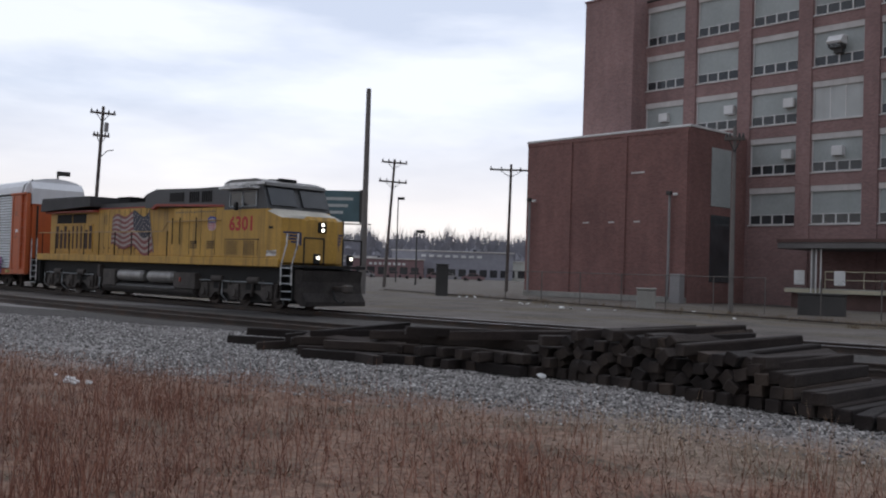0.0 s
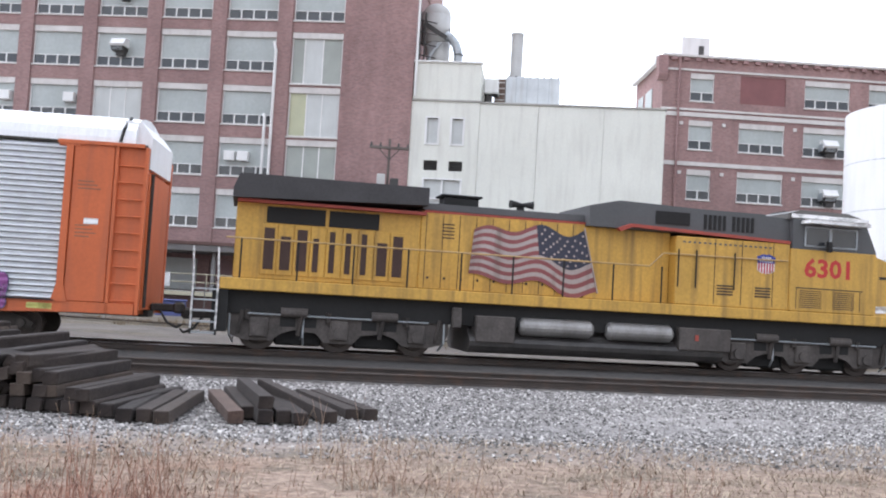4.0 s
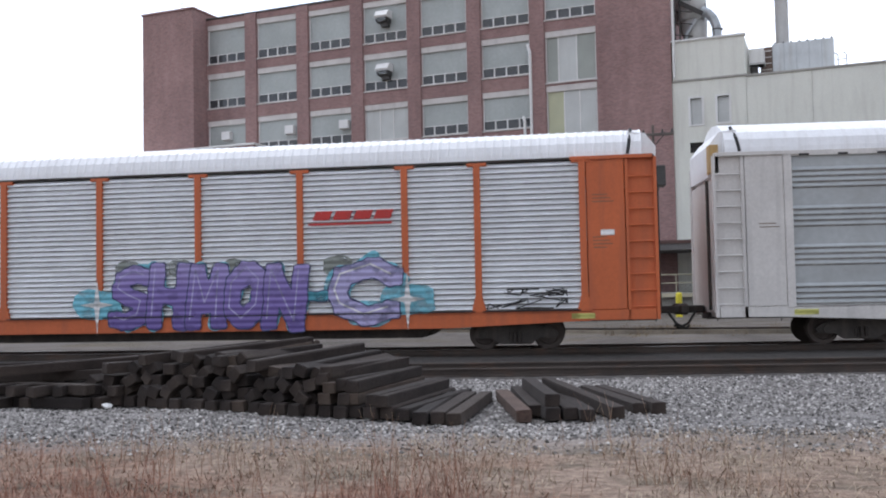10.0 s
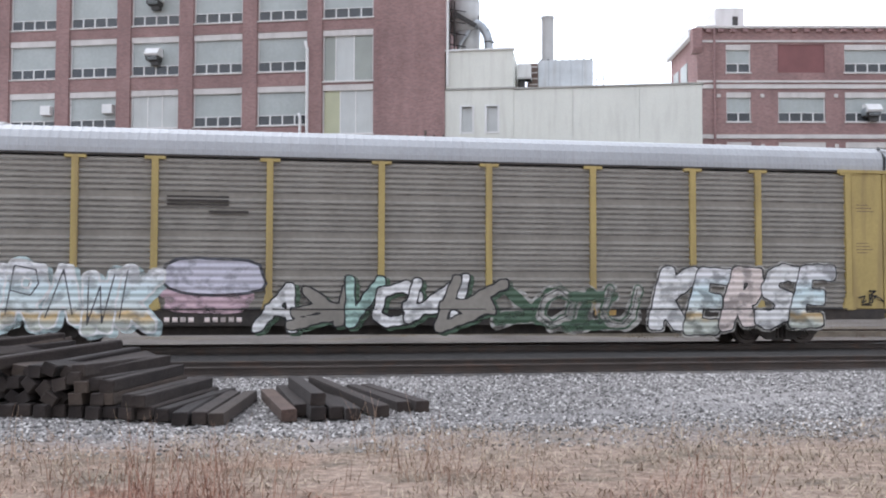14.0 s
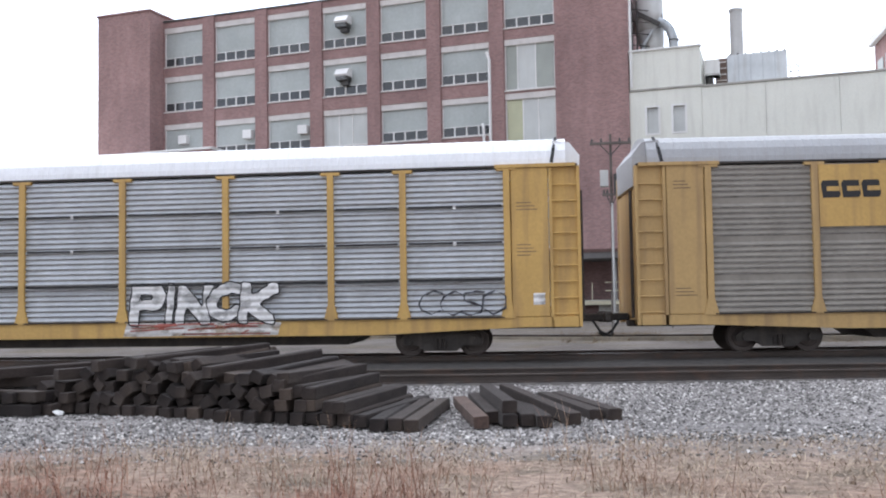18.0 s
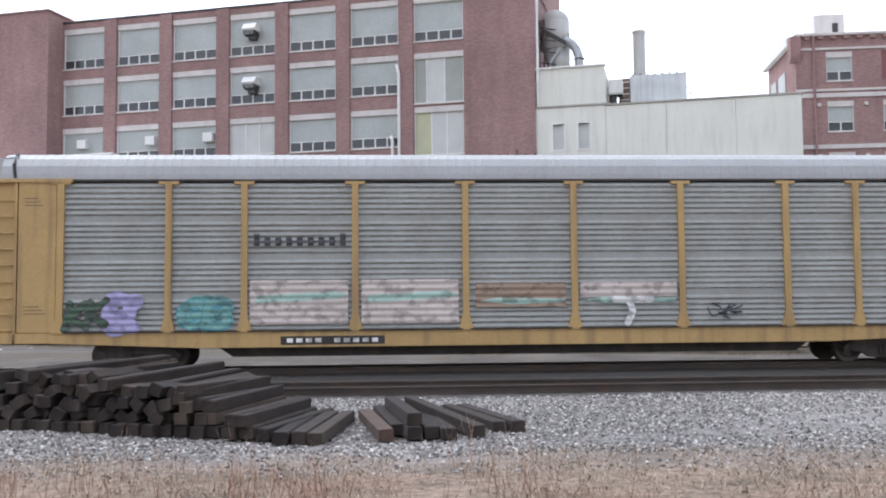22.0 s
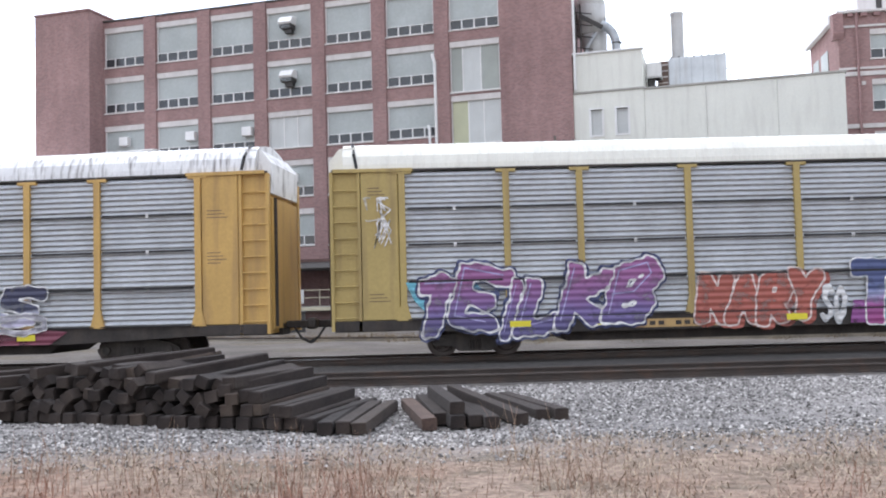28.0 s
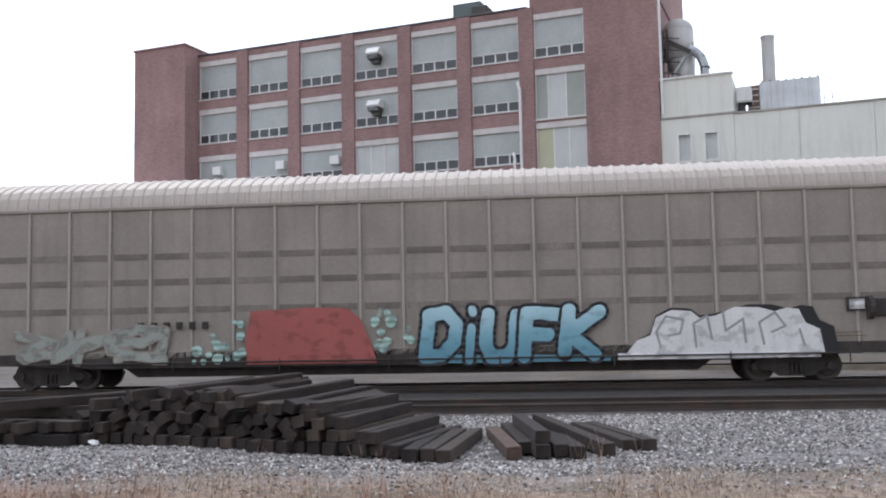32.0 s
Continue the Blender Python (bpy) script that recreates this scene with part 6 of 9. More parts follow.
def frame_and_running_gear(parent, sill, half=13.85, sill_top=0.88):
    for y in (-1, 1):
        a, b = sorted((y * (SIDE - 0.22), y * SIDE))
        part("side_sill", plate(bmesh.new(), [(-half + 0.1, 0.62), (-half + 0.1, sill_top), (half - 0.1, sill_top), (half - 0.1, 0.62), (12.3, 0.62), (8.4, 0.46), (-8.4, 0.46), (-12.3, 0.62)], a, b), sill, parent)
    part("center_sill", cube(-half, half, -0.35, 0.35, 0.55, 0.86), M_UNDER, parent)
    part("deck", cube(-half + 0.2, half - 0.2, -1.38, 1.38, 0.72, 0.84), M_UNDER, parent)
    part("fish_belly", plate(bmesh.new(), [(-8.3, 0.7), (-7.6, 0.2), (7.6, 0.2), (8.3, 0.7)], -1.15, 1.15), M_UNDER, parent)
    part("under_rod", pipe([(-7.5, -1.0, 0.5), (7.5, -1.0, 0.5)], 0.04, 6), M_UNDER, parent)
    part("brake_tank", tube(bmesh.new(), (1.0, -0.9, 0.5), (2.4, -0.9, 0.5), 0.18, 12), M_UNDER, parent)
    for s in (-1, 1):
        freight_truck(parent, s * 10.1)
        coupler(parent, s * half, s)


def number_bars(parent, x0, x1, z0, z1, plate_mat, bar_mat, n=10):
    """Car markings, as bars on a dark plate."""
    p = part("marking_plate", cube(x0, x1, -SIDE - 0.012, -SIDE - 0.002, z0, z1), plate_mat, parent)
    w = (x1 - x0) / (n + 1)
    for k in range(n):
        if k == n * 4 // 10:
            continue
        a = x0 + w * (k + 0.5)
        part("marking_bar", cube(a + w * 0.15, a + w * 0.8, -SIDE - 0.017, -SIDE - 0.012, z0 + (z1 - z0) * 0.25, z1 - (z1 - z0) * 0.25), bar_mat, p)


M_STENCIL = surface("worn_stencil_paint", (0.16, 0.11, 0.07), 0.7, var=0.25)


def stencil(parent, x, z, w, rows, mat=None):
    for k in range(rows):
        part("stencil_line", cube(x, x + w * (0.7 + 0.3 * ((k * 7) % 3) / 2), -SIDE - 0.006, -SIDE - 0.001, z - 0.09 * k, z - 0.09 * k + 0.022), mat or M_STENCIL, parent)


def rack_car(label, paint, sheet, roof_mat, slits=False, sill=None, upper=None, blank=(), ribs=0.24, amp=0.006):
    top = empty("autorack_car", pose(0, 0, 0), label, "railway car", "cars of the train")
    for k, (a, b) in enumerate(zip(POSTS, POSTS[1:])):
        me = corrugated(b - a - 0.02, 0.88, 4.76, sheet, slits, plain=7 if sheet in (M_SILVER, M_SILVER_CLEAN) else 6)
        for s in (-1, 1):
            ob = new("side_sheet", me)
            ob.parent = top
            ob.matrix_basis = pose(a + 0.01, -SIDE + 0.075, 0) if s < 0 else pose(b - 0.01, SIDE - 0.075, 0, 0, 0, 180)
            if s < 0 and slits:
                for z in (1.85, 2.82, 3.78):
                    part("vent_slit", cube(0.13, b - a - 0.15, -0.078 if z > 2 else -0.13, -0.04, z, z + 0.05), M_BLACK, ob)
                    part("latch", cube((b - a) / 2 - 0.05, (b - a) / 2 + 0.03, -0.086, -0.078, z - 0.05, z + 0.06), M_PAINT_WHITE, ob) if (k % 2 == 0) else None
        part("sheet_gap", cube(a + 0.1, b - 0.1, -SIDE - 0.066, -SIDE + 0.02, 0.872, 0.9), M_BLACK, top)
    for x in POSTS:
        side_post(top, x, paint)
    for s in (-1, 1):
        end_bay(top, s, paint, upper or roof_mat)
    part("top_rail", cube(-13.8, 13.8, -SIDE + 0.02, -SIDE + 0.12, 4.8, 4.86), M_UNDER, top)
    roof(top, roof_mat, -13.5, 13.5, ribs, amp)
    frame_and_running_gear(top, sill or paint)
    stencil(top, -12.85, 4.35, 0.45, 3)
    stencil(top, -12.85, 1.55, 0.55, 3)
    stencil(top, 12.2, 3.85, 0.55, 3)
    stencil(top, 12.2, 2.75, 0.5, 4)
    TRAIN.append(top)
    return top


def wide_panel_car(label, paint, sheet, roof_mat, sill):
    """Rack car with a plain panel near each end and wide smooth frames."""
    top = empty("autorack_car", pose(0, 0, 0), label, "railway car", "cars of the train")
    edges = POSTS
    for k, (a, b) in enumerate(zip(edges, edges[1:])):
        if k in (1, len(edges) - 3):
            pl = part("plain_panel", rounded(a, b, -SIDE, -SIDE + 0.06, 0.86, 4.8, 0.01), paint, top)
            again(pl, Matrix.Rotation(math.pi, 4, "Z"), top)
            for e, s in ((a + 0.1, 1), (b - 0.1, -1)):
                part("gusset", plate(bmesh.new(), [(e, 0.86), (e + s * 0.4, 0.86), (e + s * 0.28, 1.15), (e + s * 0.06, 1.5), (e, 1.5)], -SIDE - 0.03, -SIDE - 0.001), paint, pl)
            continue
        me = corrugated(b - a - 0.1, 0.9, 4.74, sheet, plain=4)
        for s in (-1, 1):
            ob = new("side_sheet", me)
            ob.parent = top
            ob.matrix_basis = pose(a + 0.05, -SIDE + 0.07, 0) if s < 0 else pose(b - 0.05, SIDE - 0.07, 0, 0, 0, 180)
        part("sheet_rail", cube(a + 0.05, b - 0.05, -SIDE + 0.0, -SIDE + 0.08, 0.86, 0.9), sill, top)
        part("sheet_rail", cube(a + 0.05, b - 0.05, -SIDE + 0.0, -SIDE + 0.08, 4.74, 4.8), paint, top)
        for q in range(3):
            part("hook", cube(a + 0.3 + q * (b - a - 0.8) / 2, a + 0.55 + q * (b - a - 0.8) / 2, -SIDE - 0.02, -SIDE + 0.02, 4.74, 4.79), M_BLACK, top)
    for x in edges:
        side_post(top, x, paint, False, 0.2)
    for s in (-1, 1):
        end_bay(top, s, paint, roof_mat, post=11.95)
    part("top_rail", cube(-13.8, 13.8, -SIDE, -SIDE + 0.12, 4.8, 4.87), paint, top)
    roof(top, roof_mat, -13.5, 13.5, 0.3, 0.004, 5.8)
    frame_and_running_gear(top, sill)
    stencil(top, -12.7, 3.0, 0.6, 2)
    stencil(top, 11.95, 2.4, 0.5, 3)
    TRAIN.append(top)
    return top


def shield(parent, x0, x1, z0, z1, y=-SIDE - 0.02):
    """Blue-topped shield with red and white stripes; its lettering as pale bars."""
    w, h = x1 - x0, z1 - z0
    zc = z0 + h * 0.54
    base = part("shield", flat_shape([(x0 - 0.05 * w, z1 - h * 0.13), (x0 + w * 0.1, z1 - h * 0.1), (x0 + w * 0.3, z1), (x0 + w * 0.5, z1 - h * 0.03), (x0 + w * 0.7, z1), (x0 + w * 0.9, z1 - h * 0.1), (x1 + 0.05 * w, z1 - h * 0.13), (x1, zc), (x1, z0 + h * 0.18), (x1 - w * 0.2, z0 + h * 0.05), (x0 + w / 2, z0), (x0 + w * 0.2, z0 + h * 0.05), (x0, z0 + h * 0.18), (x0, zc)], y), M_PAINT_WHITE, parent, "railway shield emblem")
    part("shield_top", flat_shape([(x0 - 0.05 * w, z1 - h * 0.13), (x0 + w * 0.1, z1 - h * 0.1), (x0 + w * 0.3, z1), (x0 + w * 0.5, z1 - h * 0.03), (x0 + w * 0.7, z1), (x0 + w * 0.9, z1 - h * 0.1), (x1 + 0.05 * w, z1 - h * 0.13), (x1, zc), (x0, zc)], y - 0.003), M_BLUE, base)
    for k in range(6):
        a = x0 + w * (0.05 + k * 0.16)
        lo = z0 + h * (0.16 if k in (0, 5) else 0.07 if k in (1, 4) else 0.02)
        part("stripe", flat_shape([(a, lo), (a + w * 0.085, lo), (a + w * 0.085, zc), (a, zc)], y - 0.003), M_REDLOGO, base)
    for z, n in ((z1 - h * 0.24, 5), (z1 - h * 0.41, 7)):
        for k in range(n):
            a = x0 + w * 0.5 + (k - n / 2) * w * 0.115
            part("emblem_bar", flat_shape([(a + 0.01, z), (a + w * 0.085, z), (a + w * 0.085, z + h * 0.1), (a + 0.01, z + h * 0.1)], y - 0.006), M_PAINT_WHITE, base)


# -- the cars, in the order in which they pass --
def build_cars():
    c = rack_car("orange rack car with silver ribbed sides and a white roof", M_ORANGE, M_SILVER, M_ROOF_WHITE)
    spray_letters(c, "HI", -11.4, -9.5, 0.35, 2.1, (M_PAINT_LEMON,), M_BLACK, shade=(M_PAINT_NAVY, 0.14, -0.06), weight=0.3, corner=5.0, rim=0.03, lap=0.06, seed=3)
    spray_letters(c, "FL", -9.6, -7.6, 0.35, 2.1, (M_PAINT_SKY,), M_PAINT_NAVY, shine=M_PAINT_WHITE, weight=0.3, corner=5.0, rim=0.03, lap=0.08, lean=0.2, seed=4)
    spray_letters(c, "MRL", -6.1, -3.5, 0.55, 1.95, (M_PAINT_SLATE, M_PAINT_TEAL), M_PAINT_NAVY, shine=M_PAINT_NAVY, cloud=(M_PAINT_STEEL, 0.3), weight=0.27, corner=4.0, rim=0.035, lap=0.1, seed=5)
    spray_letters(c, "8", -3.6, -2.75, 0.6, 1.85, (M_PAINT_LEMON,), M_PAINT_NAVY, weight=0.26, rim=0.03, seed=6)
    spray_letters(c, "NC", -2.8, -1.3, 0.55, 1.8, (M_PAINT_SLATE, M_PAINT_TEAL), M_PAINT_NAVY, weight=0.27, corner=4.0, rim=0.035, lap=0.1, seed=7)
    spray_letters(c, "GENSOS", -1.2, 4.6, 0.42, 1.95, (M_PAINT_PINKWHITE,), M_PAINT_WINE, halo=M_PAINT_PINK, weight=0.24, rim=0.045, lap=0.1, lean=0.25, jig=0.08, seed=8)
    spray_letters(c, "????", 4.8, 8.4, 0.5, 1.75, (M_PAINT_LILAC, M_PAINT_PINK), M_PAINT_PURPLE, cloud=(M_PAINT_LILAC, 0.22), weight=0.2, rim=0.03, seed=9)
    spray_letters(c, "??", 8.9, 10.6, 0.5, 1.5, (M_PAINT_GREEN, M_PAINT_MAGENTA), M_PAINT_NAVY, weight=0.25, rim=0.03, seed=10)
    part("name_bar", cube(7.6, 9.0, -SIDE - 0.02, -SIDE - 0.005, 3.45, 3.53), M_RED, c)
    part("name_bar", cube(7.6, 9.0, -SIDE - 0.02, -SIDE - 0.005, 3.25, 3.3), M_RED, c)
    part("placard", cube(12.4, 12.75, -SIDE - 0.01, -SIDE - 0.001, 2.8, 2.95), M_PAINT_WHITE, c)
    part("marking", cube(11.2, 11.8, -SIDE - 0.012, -SIDE - 0.002, 0.66, 0.8), M_PAINT_YELLOW, c)
    part("marking", cube(-11.8, -11.2, -SIDE - 0.012, -SIDE - 0.002, 0.66, 0.8), M_PAINT_YELLOW, c)

    c = wide_panel_car("off-white rack car with grey ribbed panels and red octagon emblems", M_OFFWHITE, M_COOLSHEET, M_ROOF_WHITE, M_OFFWHITE)
    for x in (13.66, -13.88):
        part("end_stripe", cube(x, x + 0.22, -1.5, -1.1, 4.36, 5.1), M_YELLOW_DULL, c, "yellow strip on the end door")
    part("plate", cube(12.26, 12.76, -SIDE - 0.012, -SIDE - 0.002, 1.86, 2.05), M_YELLOW_DULL, c, "ochre plate")
    part("marking", cube(12.1, 12.72, -SIDE - 0.008, -SIDE - 0.001, 2.61, 2.635), M_UNDER, c)
    for k in range(2):
        part("marking", cube(13.1 + 0.13 * k, 13.2 + 0.13 * k, -SIDE - 0.012, -1.45, 2.48, 2.64), M_UNDER, c)
    for cx in (-8.22, 8.22):
        o = [(cx + 0.86 * math.cos(radians(22.5 + 45 * k)), 3.82 + 0.86 * math.sin(radians(22.5 + 45 * k))) for k in range(8)]
        e = part("octagon_emblem", flat_shape(o, -SIDE - 0.008), M_REDLOGO, c, "red octagon railway emblem")
        o2 = [(cx + (x - cx) * 0.94, 3.82 + (z - 3.82) * 0.94) for x, z in o]
        o3 = [(cx + (x - cx) * 0.91, 3.82 + (z - 3.82) * 0.91) for x, z in o]
        part("emblem_line", flat_shape(o2, -SIDE - 0.011), M_PAINT_WHITE, e)
        part("emblem_field", flat_shape(o3, -SIDE - 0.014), M_REDLOGO, e)
        for z, n in ((4.13, 5), (3.83, 3), (3.53, 7)):
            part("emblem_bar", plate(bmesh.new(), [(cx - 0.56, z - 0.03), (cx - 0.38, z - 0.03), (cx - 0.33, z + 0.23), (cx - 0.53, z + 0.23)], -SIDE - 0.02, -SIDE - 0.014), M_PAINT_WHITE, e)
            for q in range(n):
                a = cx - 0.29 + 0.125 * q
                part("emblem_bar", cube(a, a + 0.095, -SIDE - 0.02, -SIDE - 0.014, z, z + 0.15), M_PAINT_WHITE, e)
        part("emblem_bar", plate(bmesh.new(), [(cx - 0.25, 3.26), (cx + 0.3, 3.3), (cx + 0.3, 3.36), (cx - 0.2, 3.4)], -SIDE - 0.02, -SIDE - 0.014), M_PAINT_WHITE, e)
    number_bars(c, -5.75, -3.3, 0.52, 0.78, M_BLACK, M_PAINT_WHITE, 11)
    spray_letters(c, "DRUSER", -4.1, 2.2, 0.4, 1.9, (M_FADE_FROST,), M_PAINT_NAVY, halo=M_PAINT_WHITE, shine=M_PAINT_WHITE, weight=0.3, corner=3.0, rim=0.03, lap=0.1, lean=0.2, swell=0.06, seed=12)
    part("graffiti_base", flat_shape([(-3.6, 0.5), (2.4, 0.5), (2.6, 0.72), (2.1, 0.95), (-3.3, 0.95), (-4.0, 1.2), (-4.2, 1.0)], -SIDE - 0.033), M_PAINT_CYAN, c)
    part("graffiti_base", flat_shape([(2.3, 0.5), (4.6, 0.5), (4.5, 0.78), (3.9, 0.86), (3.2, 0.74), (2.5, 0.9)], -SIDE - 0.0325), M_PAINT_LILAC, c)
    spray_letters(c, "TT", 3.6, 4.4, 0.52, 0.82, (M_PAINT_RUST,), M_PAINT_RUST, weight=0.2, rim=0.01, seed=13)
    spray_letters(c, "FACKS", 4.5, 9.1, 0.5, 2.3, (M_FADE_SKY,), M_BLACK, shade=(M_PAINT_NAVY, -0.08, -0.05), weight=0.29, rim=0.035, lap=0.12, lean=0.12, jig=0.05, seed=14)
    spray_letters(c, "!", 9.25, 9.8, 0.75, 2.25, (M_FADE_SKY,), M_PAINT_NAVY, weight=0.28, rim=0.03, lean=0.2, seed=16)
    for x, z, w in ((4.2, 1.25, 0.5), (3.85, 1.05, 0.4), (9.55, 0.72, 0.6), (10.1, 1.3, 0.4), (8.9, 1.8, 0.3)):
        part("graffiti_shard", flat_shape([(x - w / 2, z - 0.1), (x + w / 2, z - 0.16), (x + w * 0.3, z + 0.22), (x - w * 0.2, z + 0.12)], -SIDE - 0.034), M_PAINT_LEMON, c)
    for x in (-11.9, -6.6, 6.6, 11.3):
        part("marking", cube(x, x + 0.6, -SIDE - 0.012, -SIDE - 0.002, 0.66, 0.8), M_PAINT_YELLOW, c)
    part("yellow_label", cube(11.95, 12.5, -SIDE - 0.01, -SIDE - 0.001, 1.75, 1.92), M_DOCK_YELLOW, c)

    c = rack_car("orange rack car with silver ribbed sides, purple and black graffiti", M_ORANGE, M_SILVER_CLEAN, M_ROOF_WHITE, amp=0.014)
    spray_letters(c, "8PDIm", -11.55, -6.85, 0.3, 2.2, (M_MATT_BLACK,), M_PAINT_WHITE, shine=M_PAINT_WHITE, weight=0.62, rim=0.028, lap=0.1, lean=0.03, jig=0.02, wob=0.008, seed=21)
    part("graffiti_base", flat_shape([(-11.2, 0.45), (-11.1, 0.28), (-8.6, 0.3), (-8.4, 0.5), (-6.95, 0.55), (-6.95, 0.8), (-11.4, 0.8)], -SIDE - 0.033), M_MATT_BLACK, c)
    spray_scrawl(c, -5.85, -4.75, 1.05, 1.75, M_BLACK, 22, 8, 0.018)
    for x, w in ((-0.6, 0.75), (0.95, 0.7), (2.5, 0.6), (5.4, 0.8)):
        part("graffiti_cap", flat_shape(blob_outline(x, 2.2, w, 0.5, int(x * 10), 0.08), -SIDE - 0.0325), M_PAINT_OLIVE, c)
    spray_letters(c, "SHMON", -1.1, 4.55, 0.5, 2.3, (M_FADE_GRAPE,), M_PAINT_NAVY, shine=M_PAINT_LILAC, cloud=(M_PAINT_CYAN, 0.24), weight=0.3, corner=6.0, rim=0.035, lap=0.08, lean=0.08, jig=0.04, seed=24)
    spray_letters(c, "-", 4.5, 5.15, 0.6, 2.2, (M_PAINT_TEAL,), M_PAINT_NAVY, weight=0.2, corner=6.0, rim=0.03, seed=25)
    spray_letters(c, "C", 5.15, 7.1, 0.5, 2.3, (M_PAINT_LILAC,), M_PAINT_NAVY, shine=M_PAINT_WHITE, cloud=(M_PAINT_CYAN, 0.3), weight=0.32, corner=6.0, rim=0.035, seed=26)
    for x in (-1.5, 7.3):
        part("graffiti_star", flat_shape([(x - 0.5, 1.25), (x - 0.08, 1.33), (x, 2.0), (x + 0.08, 1.33), (x + 0.5, 1.25), (x + 0.08, 1.17), (x, 0.4), (x - 0.08, 1.17)], -SIDE - 0.06), M_PAINT_WHITE, c)
        part("graffiti_glow", flat_shape(blob_outline(x, 1.25, 1.5, 0.8, 5, 0.1), -SIDE - 0.031), M_PAINT_CYAN, c)
    for k in range(4):
        x = 4.72 + 0.56 * k
        part("name_bar", plate(bmesh.new(), [(x, 3.42), (x + 0.46, 3.42), (x + 0.56, 3.66), (x + 0.1, 3.66)], -SIDE - 0.02, -SIDE - 0.005), M_RED, c)
    part("name_bar", cube(4.6, 6.9, -SIDE - 0.02, -SIDE - 0.005, 3.28, 3.34), M_RED, c)
    spray_scrawl(c, 9.4, 11.5, 0.95, 1.45, M_BLACK, 23, 10, 0.015)
    part("placard", cube(12.4, 12.75, -SIDE - 0.01, -SIDE - 0.001, 2.8, 2.95), M_PAINT_WHITE, c)
    for x in (-12.6, 11.6):
        part("marking", cube(x, x + 0.6, -SIDE - 0.012, -SIDE - 0.002, 0.66, 0.8), M_PAINT_YELLOW, c)

    c = rack_car("dirty grey rack car with yellow posts and pale graffiti", M_YELLOW_OLIVE, M_BROWNSHEET, M_ROOF_GREY, sill=M_UNDER)
    spray_letters(c, "KERSE", 6.1, 11.3, 0.3, 2.05, (M_PAINT_WHITE, M_FADE_PALE, M_PAINT_PINKWHITE), M_BLACK, halo=M_FADE_DUST, weight=0.3, corner=4.0, rim=0.035, lap=0.04, lean=0.22, jig=0.06, swell=0.05, seed=30)
    spray_letters(c, "?O?U", 1.9, 5.6, 0.4, 1.5, (M_PAINT_MOSS, M_FADE_DUST), M_PAINT_MOSS, shine=M_BLACK, cloud=(M_FADE_DUST, 0.2), weight=0.22, rim=0.05, lap=0.1, lean=0.2, seed=31)
    spray_letters(c, "A?VO??", -4.6, 1.5, 0.4, 1.7, (M_PAINT_WHITE, M_BROWNSHEET, M_PAINT_MINT, M_PAINT_WHITE), M_BLACK, shade=(M_PAINT_MOSS, 0.1, -0.06), weight=0.22, corner=4.0, rim=0.04, lap=0.12, lean=0.3, jig=0.1, seed=32)
    part("graffiti_cloud", flat_shape(blob_outline(-5.75, 1.72, 2.5, 0.85, 33, 0.06), -SIDE - 0.0415), M_PAINT_FROST, c)
    part("graffiti_cloud", flat_shape(blob_outline(-5.75, 1.72, 2.65, 1.0, 33, 0.06), -SIDE - 0.0385), M_PAINT_INKY, c)
    part("graffiti_cloud", flat_shape(blob_outline(-5.9, 1.15, 2.4, 0.7, 37, 0.12), -SIDE - 0.0355), M_PAINT_PINK, c)
    spray_letters(c, "HRAWK", -11.7, -7.1, 0.4, 1.95, (M_FADE_PALE,), M_PAINT_WHITE, shade=(M_PAINT_ICE, 0.12, -0.08), shine=M_PAINT_INKY, cloud=(M_PAINT_ICE, 0.22), weight=0.28, corner=3.0, rim=0.05, lap=0.08, jig=0.08, seed=34)
    part("graffiti", flat_shape(blob_outline(-11.9, 1.3, 0.9, 1.7, 36, 0.2), -SIDE - 0.031), M_PAINT_PINK, c, "faded pink patch of spray paint")
    for k in range(3):
        part("faded_emblem", cube(-6.95, -5.4, -SIDE - 0.01, -SIDE - 0.002, 3.55 + 0.1 * k, 3.6 + 0.1 * k), M_UNDER, c)
    part("faded_emblem", cube(-5.9, -4.9, -SIDE - 0.01, -SIDE - 0.002, 3.36, 3.42), M_UNDER, c)
    number_bars(c, -7.1, -4.9, 0.5, 0.74, M_UNDER, M_PAINT_PINKWHITE, 10)
    spray_scrawl(c, 12.2, 13.0, 1.0, 1.4, M_BLACK, 35, 5, 0.02)
    for x in (-2.9, 4.4, 9.8, -9.8):
        part("marking", cube(x, x + 0.6, -SIDE - 0.012, -SIDE - 0.002, 0.72, 0.86), M_YELLOW, c)

    c = rack_car("grey rack car with yellow posts and a yellow emblem panel", M_YELLOW_DULL, M_BROWNSHEET, M_ROOF_GREY)
    e = part("emblem_panel", cube(-9.1, -7.35, -SIDE - 0.02, -SIDE + 0.04, 3.1, 4.72), M_YELLOW, c, "yellow panel with a black railway emblem")
    for k in range(3):
        part("emblem_bar", plate(bmesh.new(), [(-9.0 + 0.52 * k, 3.85), (-8.6 + 0.52 * k, 3.85), (-8.55 + 0.52 * k, 3.93), (-8.6 + 0.52 * k, 4.3), (-9.0 + 0.52 * k, 4.3), (-9.05 + 0.52 * k, 4.2)], -SIDE - 0.03, -SIDE - 0.02), M_BLACK, e)
        part("emblem_gap", cube(-8.9 + 0.52 * k, -8.58 + 0.52 * k, -SIDE - 0.034, -SIDE - 0.03, 4.02, 4.14), M_YELLOW, e)
    number_bars(c, -6.9, -4.6, 0.5, 0.74, M_UNDER, M_PAINT_WHITE, 10)
